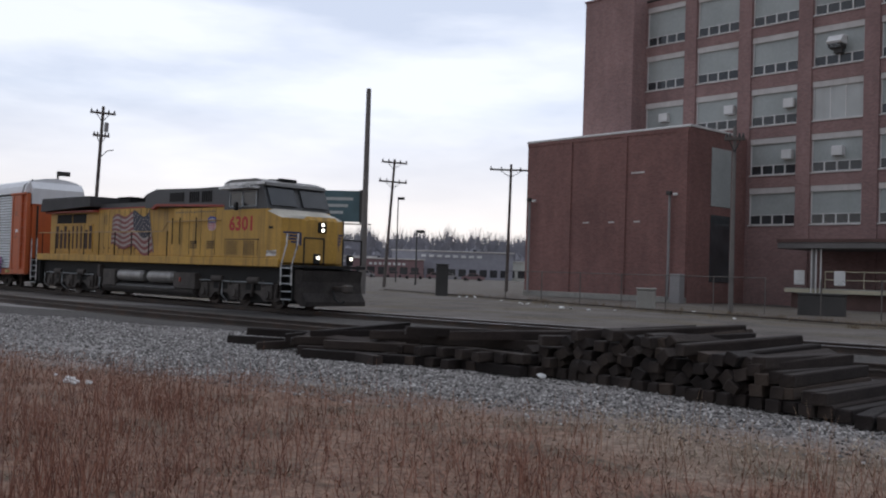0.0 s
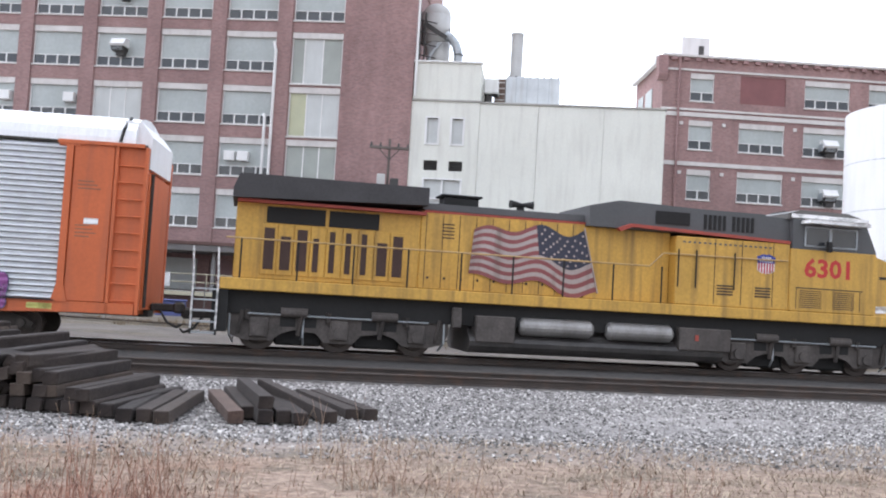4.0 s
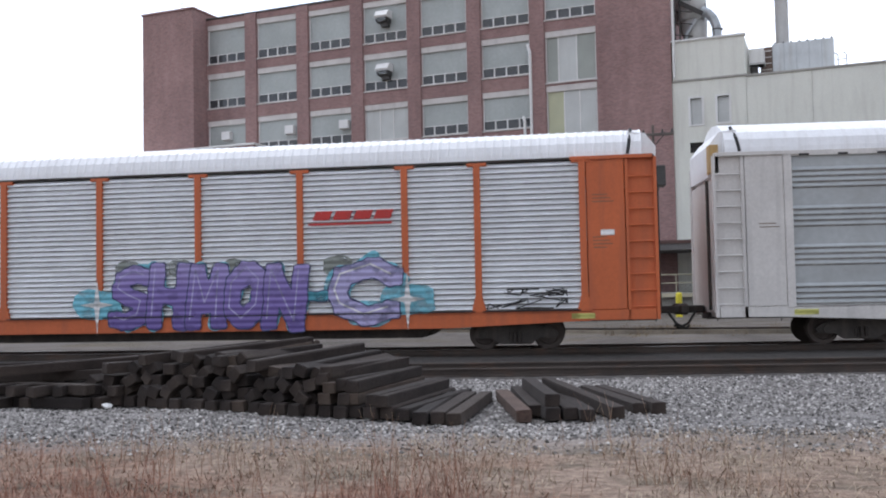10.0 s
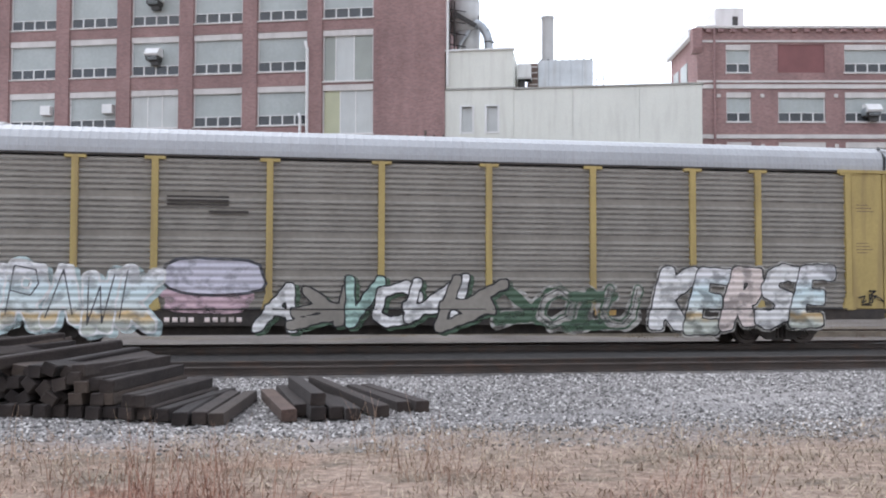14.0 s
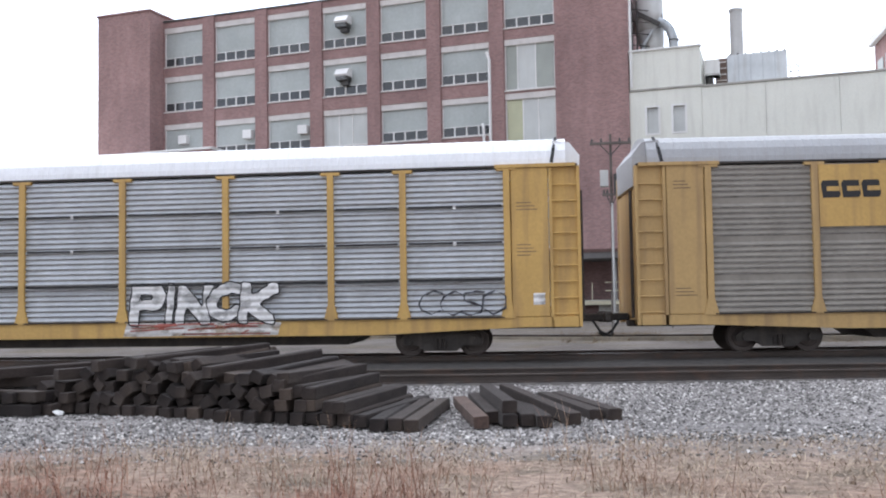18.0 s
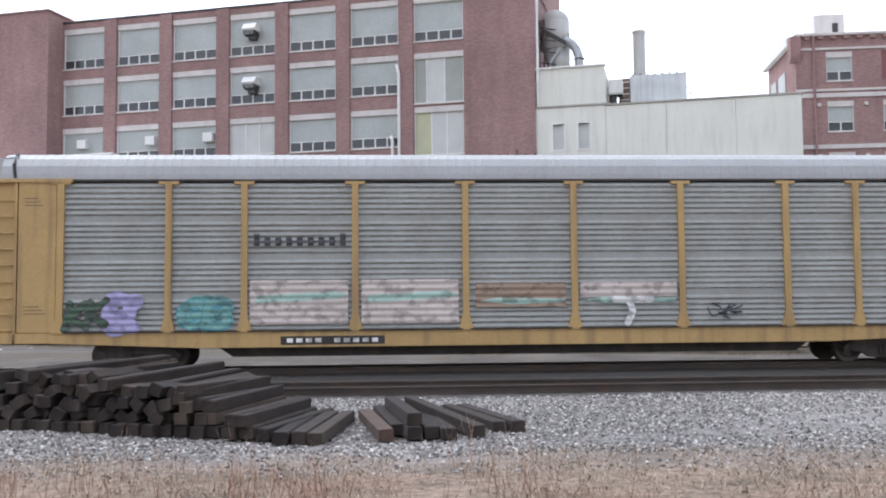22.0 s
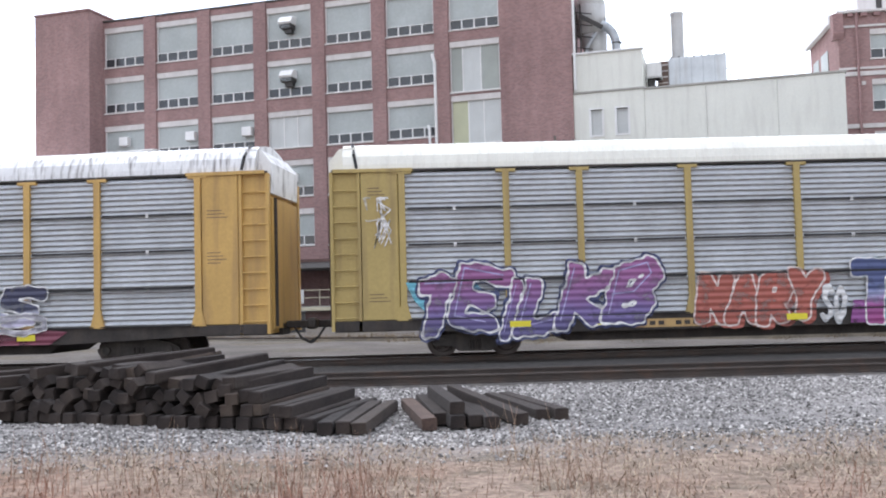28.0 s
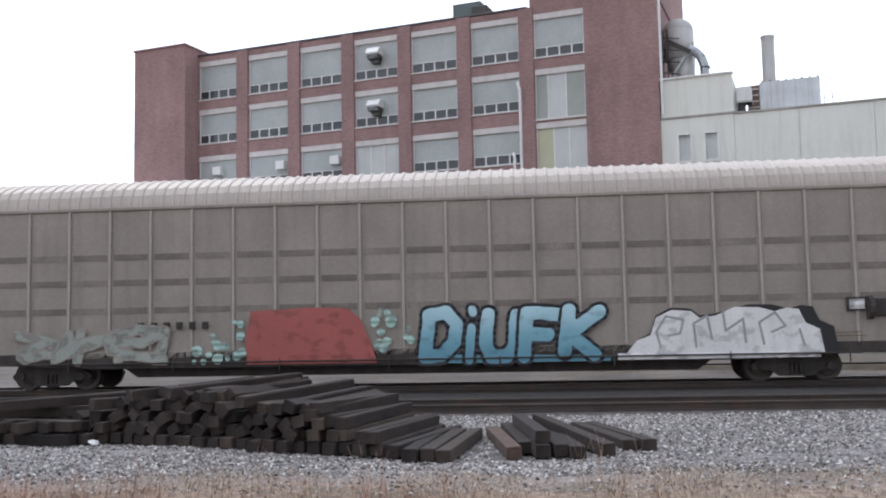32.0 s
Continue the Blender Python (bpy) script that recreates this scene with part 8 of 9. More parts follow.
def build_locomotive():
    """Six-axle diesel; x runs from the rear coupler (0) to the front."""
    top = empty("diesel_locomotive", pose(0, 0, 0), "weathered yellow and grey diesel locomotive with a painted flag", "locomotive")
    Y, G, D = M_LOCO_YELLOW, M_LOCO_GREY, M_LOCO_DARK
    hood = 1.02
    part("frame_sill", rounded(0.1, 19.9, -1.52, 1.52, 1.42, 1.72, 0.02), Y, top)
    part("underframe", cube(0.2, 20.3, -1.25, 1.25, 0.82, 1.42), D, top)
    # radiator end
    part("radiator_body", rounded(0.42, 5.35, -hood, hood, 1.72, 3.72, 0.03), Y, top)
    part("radiator_roof", plate(bmesh.new(), [(0.3, 3.98), (0.45, 4.36), (5.45, 4.36), (5.45, 3.9), (0.3, 3.74)], -1.5, 1.5), surface("soot_grey_roof", (0.045, 0.043, 0.045), 0.65, var=0.2, scale=1.0), top)
    part("radiator_stripe", cube(0.42, 5.45, -1.3, 1.3, 3.66, 3.74), M_DULL_RED, top)
    for a, b in ((1.2, 2.75), (2.85, 4.2)):
        part("radiator_intake", cube(a, b, -hood - 0.02, -hood + 0.1, 3.18, 3.6), D, top)
    for k in range(9):
        a = 1.1 + 0.43 * k
        tall = k not in (1, 3, 7)
        d = part("hood_door", rounded(a, a + 0.4, -hood - 0.035, -hood, 1.85, 3.15, 0.01), Y, top)
        part("louvre", cube(a + 0.07, a + (0.22 if 2 < k < 7 else 0.34), -hood - 0.045, -hood - 0.035, 1.98, 3.05 if tall else 2.85), M_VENT_BROWN, d)
    # engine hood
    part("engine_hood", rounded(5.35, 10.1, -hood, hood, 1.72, 3.78, 0.03), Y, top)
    part("hood_stripe", cube(5.45, 10.1, -hood - 0.004, hood + 0.004, 3.76, 3.82), M_DULL_RED, top)
    part("hood_top", plate(bmesh.new(), [(5.4, 3.84), (10.15, 3.84), (10.15, 4.02), (5.4, 4.02)], -hood + 0.08, hood - 0.08), G, top)
    for k in range(10):
        x = 5.5 + 0.47 * k
        part("hood_door_seam", cube(x, x + 0.018, -hood - 0.008, -hood, 1.76, 3.72), M_UNDER, top)
        part("door_latch", cube(x + 0.08, x + 0.14, -hood - 0.02, -hood, 2.0, 2.06), M_UNDER, top)
    for k in range(5):
        part("hood_louvre", cube(5.95, 6.3, -hood - 0.01, -hood, 3.1 + 0.09 * k, 3.13 + 0.09 * k), M_UNDER, top)
    part("exhaust_stack", rounded(6.1, 7.1, -0.4, 0.4, 4.02, 4.3, 0.04), D, top)
    part("stack_lip", rounded(6.0, 7.2, -0.45, 0.45, 4.3, 4.36, 0.02), D, top)
    horn = part("air_horn", rounded(8.35, 8.55, -0.1, 0.1, 4.02, 4.28, 0.03), D, top)
    for dx in (-0.35, 0.35):
        part("horn_bell", tube(bmesh.new(), (8.45, -0.1, 4.26), (8.45 + dx, -0.15, 4.26), 0.05, 10, 0.12), D, horn)
    # alternator and electrical section
    part("blower_hood", rounded(10.1, 12.7, -hood - 0.04, hood + 0.04, 1.72, 3.72, 0.03), Y, top)
    part("wide_body", rounded(12.7, 16.3, -1.46, 1.46, 1.72, 3.62, 0.03), Y, top)
    part("wide_stripe", plate(bmesh.new(), [(10.9, 3.7), (11.3, 3.85), (16.3, 3.7), (16.3, 3.62), (11.35, 3.76), (11.0, 3.62)], -1.475, -1.3), M_DULL_RED, top)
    part("upper_body", plate(bmesh.new(), [(10.1, 3.72), (16.4, 3.68), (16.4, 4.36), (11.0, 4.48), (10.1, 4.28)], -1.3, 1.3), G, top)
    part("intake_grille", cube(12.1, 13.15, -1.33, -1.29, 3.92, 4.28), D, top)
    for a in (13.6, 14.5):
        for k in range(5):
            part("grille_slot", cube(a + 0.15 * k, a + 0.15 * k + 0.08, -1.33, -1.29, 3.86, 4.28), D, top)
    part("roof_hatch", cube(11.4, 15.8, -0.9, 0.9, 4.36, 4.47), G, top)
    for x in (13.9, 14.75, 15.75):
        part("body_seam", cube(x, x + 0.02, -1.468, -1.46, 1.8, 3.6), M_UNDER, top)
    for x in (12.75, 13.3, 14.5):
        part("grab_iron", pipe([(x, -1.53, 2.2), (x, -1.53, 3.25)], 0.022, 6), D, top)
    for x in (14.0, 15.2):
        for k in range(4):
            part("vent_louvre", cube(x, x + 0.5, -1.472, -1.46, 2.05 + 0.08 * k, 2.09 + 0.08 * k), M_UNDER, top)
    for k in range(18):
        part("slogan_bar", cube(12.9 + 0.16 * k, 12.98 + 0.16 * k, -1.466, -1.46, 3.44, 3.49), M_LOCO_GREY, top)
    shield(top, 15.25, 15.8, 2.72, 3.28, -1.47)
    # cab and nose
    part("cab_lower", rounded(16.3, 19.15, -1.5, 1.5, 1.72, 3.5, 0.03), Y, top)
    part("cab_upper", plate(bmesh.new(), [(16.35, 3.5), (19.15, 3.5), (18.75, 4.36), (16.35, 4.36)], -1.48, 1.48), G, top)
    part("cab_roof", plate(bmesh.new(), [(16.2, 4.34), (18.95, 4.34), (18.85, 4.46), (18.2, 4.62), (16.6, 4.62), (16.2, 4.5)], -1.42, 1.42), surface("cab_roof_grey", (0.11, 0.105, 0.1), 0.5, var=0.1), top)
    for k in range(6):
        part("roof_antenna", rounded(16.7 + 0.3 * k, 16.9 + 0.3 * k, -0.4, 0.4, 4.6, 4.68 + 0.02 * (k % 2), 0.02), D, top)
    for a, b in ((16.75, 17.55), (17.6, 18.45)):
        w = part("side_window", cube(a, b, -1.49, -1.44, 3.62, 4.12), M_GLASS, top)
        part("window_frame", pipe([(a, -1.5, 3.6), (b, -1.5, 3.6), (b, -1.5, 4.14), (a, -1.5, 4.14), (a, -1.5, 3.6)], 0.025, 6), M_GALV, w)
    part("sun_visor", plate(bmesh.new(), [(16.6, 4.22), (18.6, 4.22), (18.6, 4.32), (16.6, 4.32)], -1.95, -1.48), M_PAINT_WHITE, top)
    part("cab_gutter", rounded(16.3, 18.85, -1.5, -1.43, 4.38, 4.5, 0.02), M_PAINT_WHITE, top, "white rain gutter over the cab window")
    part("mirror", rounded(17.35, 17.5, -1.75, -1.62, 3.45, 3.75, 0.02), D, top)
    for y0, y1 in ((-1.35, -0.15), (0.15, 1.35)):
        bm = bmesh.new()
        v = [bm.verts.new(p) for p in ((19.13, y0, 3.62), (19.13, y1, 3.62), (18.83, y1, 4.26), (18.83, y0, 4.26))]
        bm.faces.new(v)
        r = bmesh.ops.extrude_face_region(bm, geom=bm.faces[:])
        bmesh.ops.translate(bm, verts=[e for e in r["geom"] if isinstance(e, bmesh.types.BMVert)], vec=(0.05, 0, 0.02))
        bmesh.ops.recalc_face_normals(bm, faces=bm.faces[:])
        part("windshield", bm, M_GLASS, top)
    # the nose keeps the cab's width, then turns in to a narrow front
    ring = [[(x, -w, 1.6), (x, -w, side), (x, -w * 0.8, z), (x, w * 0.8, z), (x, w, side), (x, w, 1.6)] for x, w, side, z in ((19.1, 1.5, 3.42, 3.52), (19.95, 1.46, 3.16, 3.27), (20.4, 0.82, 3.14, 3.24), (20.47, 0.72, 3.05, 3.12))]
    bm = bmesh.new()
    rings = [[bm.verts.new(p) for p in row] for row in ring]
    for a, b in zip(rings, rings[1:]):
        for k in range(6):
            bm.faces.new((a[k], a[(k + 1) % 6], b[(k + 1) % 6], b[k]))
    bm.faces.new(rings[-1])
    bm.faces.new(rings[0][::-1])
    bmesh.ops.recalc_face_normals(bm, faces=bm.faces[:])
    nose = part("nose", bm, Y, top)
    bm = bmesh.new()
    rows = [[bm.verts.new((x, y, z + 0.006)) for x, y, z in row[1:5]] for row in ring[:3]]
    for a, b in zip(rows, rows[1:]):
        for k in range(3):
            bm.faces.new((a[k], b[k], b[k + 1], a[k + 1]))
    part("nose_top", bm, surface("pale_nose_top", (0.5, 0.47, 0.4), 0.7, var=0.15, scale=1.5), nose, "pale weathered anti-glare top of the nose")
    part("builder_plate", cube(19.25, 19.5, -1.503, -1.49, 2.78, 2.86), M_UNDER, nose)
    hb = part("headlight_box", rounded(20.38, 20.52, -0.2, 0.2, 2.68, 3.06, 0.03), D, top)
    for z in (2.77, 2.97):
        part("headlight", tube(bmesh.new(), (20.51, 0, z), (20.54, 0, z), 0.06, 14), M_HEADLIGHT, hb)
    for y in (-0.78, 0.78):
        br = part("ditch_light_box", rounded(21.1, 21.24, y - 0.13, y + 0.13, 1.55, 1.92, 0.03), D, top)
        part("ditch_light", tube(bmesh.new(), (21.23, y, 1.78), (21.27, y, 1.78), 0.06, 14), M_HEADLIGHT, br)
    for s in (-1, 1):
        # winged emblem on the turned-in corner of the nose
        def corner(f, z):
            return (19.95 + 0.45 * f, s * (1.468 - 0.64 * f), z)

        for k in range(4):
            f, z = 0.1 + 0.12 * k, 2.62 - 0.11 * k
            bm = bmesh.new()
            quad = [bm.verts.new(corner(*q)) for q in ((f, z), (0.85, z - 0.02), (0.85, z + 0.06), (f, z + 0.065))]
            bm.faces.new(quad if s < 0 else quad[::-1])
            part("nose_wing", bm, M_NAVY, nose)
        for f0, f1, z0, z1 in ((0.7, 0.8, 2.05, 2.35), (0.86, 0.95, 2.2, 2.66)):
            bm = bmesh.new()
            quad = [bm.verts.new(corner(*q)) for q in ((f0, z0), (f1, z0), (f1, z1), (f0, z1))]
            bm.faces.new(quad if s < 0 else quad[::-1])
            part("nose_shield", bm, M_NAVY, nose)
        part("front_rail", pipe([(21.15, s * 1.35, 1.55), (21.15, s * 1.35, 2.45), (21.15, s * 0.45, 2.45), (21.15, s * 0.45, 1.55)], 0.03, 6), D, top)
    lettering(top, "6301", 16.75, 18.25, 2.7, 3.26, -1.505, M_RED, 0.03, label="red cab number")
    part("cab_door_seam", cube(16.5, 18.7, -1.506, -1.5, 2.38, 2.41), M_UNDER, top)
    for x in (16.5, 18.6):
        part("cab_door_seam", cube(x, x + 0.02, -1.506, -1.5, 1.8, 2.41), M_UNDER, top)
    for a in (16.62, 17.7):
        for k in range(9):
            part("cab_louvre", cube(a, a + 0.72, -1.508, -1.5, 1.84 + 0.058 * k, 1.862 + 0.058 * k), M_UNDER, top)
    bm = bmesh.new()
    bm.faces.new([bm.verts.new(v) for v in ((19.15, -1.502, 1.8), (19.72, -1.476, 1.82), (19.72, -1.476, 2.02), (19.15, -1.502, 2.0))])
    part("white_notice", bm, M_PAINT_WHITE, top, "white notice plate")
    # pilots, steps and rails
    part("front_pilot", plate(bmesh.new(), [(20.75, 1.5), (21.2, 1.45), (21.13, 1.05), (21.2, 0.65), (21.42, 0.35), (21.42, 0.2), (21.15, 0.18), (20.75, 0.4)], -1.4, 1.4), surface("plough_black", (0.045, 0.039, 0.036), 0.97, var=0.4, scale=1.2, stain=(0.05, 0.042, 0.036), amount=0.6), top)
    part("front_platform", cube(20.0, 21.25, -1.5, 1.5, 1.42, 1.52), D, top)
    part("rear_pilot", cube(-0.05, 0.35, -1.45, 1.45, 0.45, 1.6), D, top)
    for x0 in (20.02, -0.62):
        st = part("steps", cube(x0 + 0.05, x0 + 0.1, -1.5, -1.0, 0.35, 1.6), D, top)
        part("step_side", cube(x0 + 0.68, x0 + 0.73, -1.5, -1.0, 0.35, 1.6), D, st)
        for k in range(5):
            part("step", cube(x0 + 0.1, x0 + 0.68, -1.52, -1.05, 0.38 + 0.28 * k, 0.42 + 0.28 * k), M_GALV, st)
        for x in (x0 + 0.08, x0 + 0.7):
            part("step_rail", pipe([(x, -1.53, 0.9), (x, -1.53, 1.6), (x + 0.28, -1.53, 2.35), (x + 0.28, -1.5, 2.75)] if x0 > 5 else [(x, -1.52, 0.5), (x, -1.52, 1.9), (x - 0.04, -1.5, 2.6)], 0.028, 6), M_PAINT_WHITE, st)
    for x in np.arange(0.6, 12.7, 1.46):
        part("stanchion", pipe([(x, -1.48, 1.72), (x, -1.48, 2.72)], 0.024, 6), D, top)
    part("handrail", pipe([(0.2, -1.48, 2.72), (11.9, -1.48, 2.72), (12.3, -1.5, 3.1), (16.2, -1.53, 3.12)], 0.024, 6), M_YELLOW_DULL, top)
    part("handrail", pipe([(0.75, 1.48, 2.72), (12.5, 1.48, 2.72)], 0.024, 6), M_YELLOW_DULL, top)
    # fuel tank and air reservoirs
    prof = [(-1.1, 0.2), (-1.3, 0.26), (-1.42, 0.4), (-1.45, 0.52), (-1.38, 0.62), (-1.2, 0.7), (-0.9, 1.0)]
    prof += [(-y, z) for y, z in reversed(prof)]
    bm = bmesh.new()
    ends = [[bm.verts.new((x, y, z)) for y, z in prof] for x in (6.8, 14.3)]
    for k in range(len(prof)):
        j = (k + 1) % len(prof)
        bm.faces.new((ends[0][k], ends[0][j], ends[1][j], ends[1][k]))
    for e in ends:
        bm.faces.new(e)
    bmesh.ops.recalc_face_normals(bm, faces=bm.faces)
    part("fuel_tank", bm, M_TANK, top)
    part("battery_box", rounded(6.95, 8.05, -1.5, -0.9, 0.5, 1.22, 0.03), M_TRUCK_DUSTY, top)
    part("equipment_box", rounded(12.9, 14.5, -1.5, -0.9, 0.55, 1.2, 0.03), M_TRUCK_DUSTY, top)
    part("red_handle", cube(13.37, 13.47, -1.53, -1.5, 0.84, 1.0), M_DULL_RED, top)
    for a, b in ((8.2, 10.35), (10.75, 12.75)):
        r = part("air_reservoir", tube(bmesh.new(), (a + 0.1, -1.28, 0.98), (b - 0.1, -1.28, 0.98), 0.25, 18), M_RESERVOIR, top)
        for e, q in ((a + 0.1, a), (b - 0.1, b)):
            part("reservoir_end", tube(bmesh.new(), (e, -1.28, 0.98), (q, -1.28, 0.98), 0.25, 18, 0.15), M_RESERVOIR, r)
    part("sand_filler", rounded(6.3, 6.55, -1.45, -1.2, 0.85, 1.4, 0.03), M_TRUCK_DUSTY, top)
    # six-wheel trucks
    for x in (3.27, 16.95):
        tr = part("truck", cube(x - 2.6, x + 2.6, -0.95, 0.95, 0.62, 0.95), D, top, "six-wheel locomotive truck")
        for s in (-1, 1):
            a, b = sorted((s * 1.02, s * 1.2))
            part("side_frame", plate(bmesh.new(), [(x - 3.0, 0.66), (x - 2.8, 0.36), (x - 2.45, 0.26), (x - 1.75, 0.26), (x - 1.5, 0.46), (x - 1.2, 0.56), (x - 0.6, 0.5), (x - 0.38, 0.26), (x + 0.38, 0.26), (x + 0.6, 0.5), (x + 1.2, 0.56), (x + 1.5, 0.46), (x + 1.75, 0.26), (x + 2.45, 0.26), (x + 2.8, 0.36), (x + 3.0, 0.66), (x + 2.95, 1.06), (x + 1.5, 1.1), (x + 1.2, 0.96), (x - 1.2, 0.96), (x - 1.5, 1.1), (x - 2.95, 1.06)], a, b), M_TRUCK_DUSTY, tr)
            for e in (-2.1, 0, 2.1):
                part("journal_box", rounded(x + e - 0.24, x + e + 0.24, min(s * 1.16, s * 1.3), max(s * 1.16, s * 1.3), 0.34, 0.86, 0.03), M_TRUCK_DUSTY, tr)
                part("bearing_cap", tube(bmesh.new(), (x + e, s * 1.28, 0.53), (x + e, s * 1.36, 0.53), 0.15, 14), M_TRUCK_DUSTY, tr)
            for e in (-1.2, 1.2):
                part("brake_cylinder", tube(bmesh.new(), (x + e - 0.35, s * 1.25, 1.02), (x + e + 0.35, s * 1.25, 1.02), 0.13, 12), M_TRUCK_DUSTY, tr)
            for e in (-1.35, -0.8, 0.8, 1.35):
                part("frame_pocket", cube(x + e - 0.2, x + e + 0.2, min(s * 1.2, s * 1.206), max(s * 1.2, s * 1.206), 0.64, 0.9), D, tr)
            for e in (-2.62, -1.08, 1.08, 2.62):
                part("damper", tube(bmesh.new(), (x + e, s * 1.27, 0.42), (x + e + 0.1, s * 1.27, 1.02), 0.06, 8), M_UNDER, tr)
            for e in (-2.85, 2.85, -0.95):
                part("sand_pipe", pipe([(x + e, s * 1.2, 1.05), (x + e, s * 1.22, 0.4), (x + e * 0.96, s * 1.0, 0.18)], 0.03, 6), M_GALV, tr)
            for e in (-2.1, 0, 2.1):
                part("spring", tube(bmesh.new(), (x + e - 0.3, s * 1.24, 0.8), (x + e - 0.3, s * 1.24, 1.05), 0.08, 10), M_UNDER, tr)
            part("brake_rod", pipe([(x - 2.4, s * 1.3, 0.95), (x + 2.4, s * 1.3, 0.93)], 0.025, 6), M_GALV, tr)
        for e in (-1.05, 1.05):
            part("traction_motor", rounded(x + e - 0.62, x + e + 0.62, -0.9, 0.9, 0.14, 0.62, 0.06), D, tr)
        for e in (-2.1, 0, 2.1):
            w = wheelset(tr, x + e, 0.5)
            WHEELS.append((w, 0.5))
    coupler(top, 0.0, -1)
    coupler(top, 21.25, 1)
    # painted flag on the hood doors: it widens and ripples towards the cab
    def on_flag(f, v):
        ripple = 0.13 * math.sin(f * 12.5 - 0.9 * v + 1.2) * (0.7 + 0.5 * f) + 0.06 * math.sin(f * 5.0)
        low, high = 2.12 - 0.28 * f, 3.38 + 0.24 * f
        x = 6.75 + (3.75 - 0.55 * v) * f + 0.1 * v
        return x, low + (high - low) * v + ripple

    n = 30
    for k in range(13):
        bm = bmesh.new()
        end = 0.56 if k >= 6 else 1.0
        rows = []
        for q in range(n + 1):
            rows.append([bm.verts.new((x, -hood - 0.045, z)) for x, z in (on_flag(end * q / n, k / 13), on_flag(end * q / n, (k + 1) / 13))])
        for p, q in zip(rows, rows[1:]):
            bm.faces.new((p[0], q[0], q[1], p[1]))
        part("flag_stripe", bm, M_FLAG_RED if k % 2 == 0 else M_FLAG_WHITE, top)
    edge = [on_flag(0.56 + 0.44 * q / 14, 6 / 13) for q in range(15)] + [on_flag(1 - 0.44 * q / 14, 1.0) for q in range(15)]
    cn = part("flag_canton", flat_shape(edge, -hood - 0.046), M_FLAG_NAVY, top, "navy field of the painted flag")
    for a in range(6):
        for b in range(6):
            x, z = on_flag(0.6 + 0.07 * b + (0.03 if a % 2 else 0), 0.52 + 0.08 * a)
            part("flag_star", flat_shape([(x + 0.035 * math.cos(q * math.tau / 6), z + 0.035 * math.sin(q * math.tau / 6)) for q in range(6)], -hood - 0.05), M_FLAG_WHITE, cn)
    (xa, za), (xb, zb) = on_flag(1.005, 1.03), on_flag(1.005, -0.02)
    part("flag_staff", pipe([(xa, -hood - 0.06, za), (xb, -hood - 0.06, zb)], 0.02, 6), M_FLAG_WHITE, top)
    return top


M_FLAG_RED = car_paint("faded_flag_red", (0.24, 0.07, 0.072), amount=0.8, stain=(0.1, 0.06, 0.05))
M_FLAG_NAVY = car_paint("faded_flag_navy", (0.032, 0.034, 0.055))
M_FLAG_WHITE = car_paint("faded_flag_white", (0.4, 0.335, 0.315), amount=0.85, stain=(0.16, 0.12, 0.1))
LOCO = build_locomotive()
build_cars()
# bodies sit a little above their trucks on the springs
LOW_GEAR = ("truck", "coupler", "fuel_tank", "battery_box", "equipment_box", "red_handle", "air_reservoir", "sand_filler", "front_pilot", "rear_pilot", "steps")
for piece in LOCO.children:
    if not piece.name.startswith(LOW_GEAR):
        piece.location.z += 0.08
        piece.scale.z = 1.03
for car in TRAIN:
    for piece in car.children:
        if not piece.name.startswith("truck"):
            piece.location.z += 0.14

# ---- heap of old ties beside the siding ----
TIE_W, TIE_H, TIE_L = 0.2, 0.165, 2.6
TIE_MESHES = []


def tie_meshes():
    """A few worn timbers, each a little different."""
    for seed in range(7):
        rnd = random.Random(seed)
        bm = rounded(-TIE_W / 2, TIE_W / 2, -TIE_L / 2, TIE_L / 2, 0, TIE_H, 0.014)
        for v in bm.verts:
            v.co += Vector((rnd.uniform(-1, 1), rnd.uniform(-1, 1) * 1.5, rnd.uniform(-1, 1))) * 0.008
        me = bpy.data.meshes.new("railway_tie")
        bm.normal_update()
        bm.to_mesh(me)
        bm.free()
        me.materials.append(M_RUSTY_TIE if seed == 6 else M_OLD_TIE if seed else M_OLD_TIE_BROWN)
        TIE_MESHES.append(me)


M_OLD_TIE = surface("weathered_tie_timber", (0.026, 0.0192, 0.0175), 1.0, var=0.3, scale=1.6, fine=26, stain=(0.058, 0.043, 0.035), amount=0.6, streak=(1, 0.12, 1), bump=0.6, piece=0.4)
M_OLD_TIE_BROWN = surface("brown_tie_timber", (0.048, 0.033, 0.026), 0.9, var=0.3, scale=1.6, fine=26, stain=(0.1, 0.08, 0.068), amount=0.6, streak=(1, 0.12, 1), bump=0.6, piece=0.4)
M_RUSTY_TIE = surface("rust_brown_tie_timber", (0.078, 0.048, 0.037), 0.9, var=0.35, scale=1.6, fine=26, stain=(0.045, 0.032, 0.028), amount=0.5, streak=(1, 0.12, 1), bump=0.6)
tie_meshes()


def old_tie(p, turn, z, pitch=0.0, roll=0.0, k=0, group="loose ties beside the siding", label="loose weathered railway tie on the gravel"):
    ob = new("railway_tie", TIE_MESHES[k])
    ob.matrix_basis = Matrix.Translation((p[0], p[1], z)) @ pose(0, 0, 0, pitch, roll, turn)
    return tagged(ob, label, "railway tie", group)


def lay(near, far, z=0.02, k=0, pitch=0.0, **kw):
    """A tie whose near end is at one point and that runs towards another."""
    a, b = Vector(near), Vector(far)
    d = (b - a).normalized()
    c = a + d * TIE_L / 2
    return old_tie(c, math.degrees(math.atan2(-d.x, d.y)), z, pitch, 0, k, **kw)


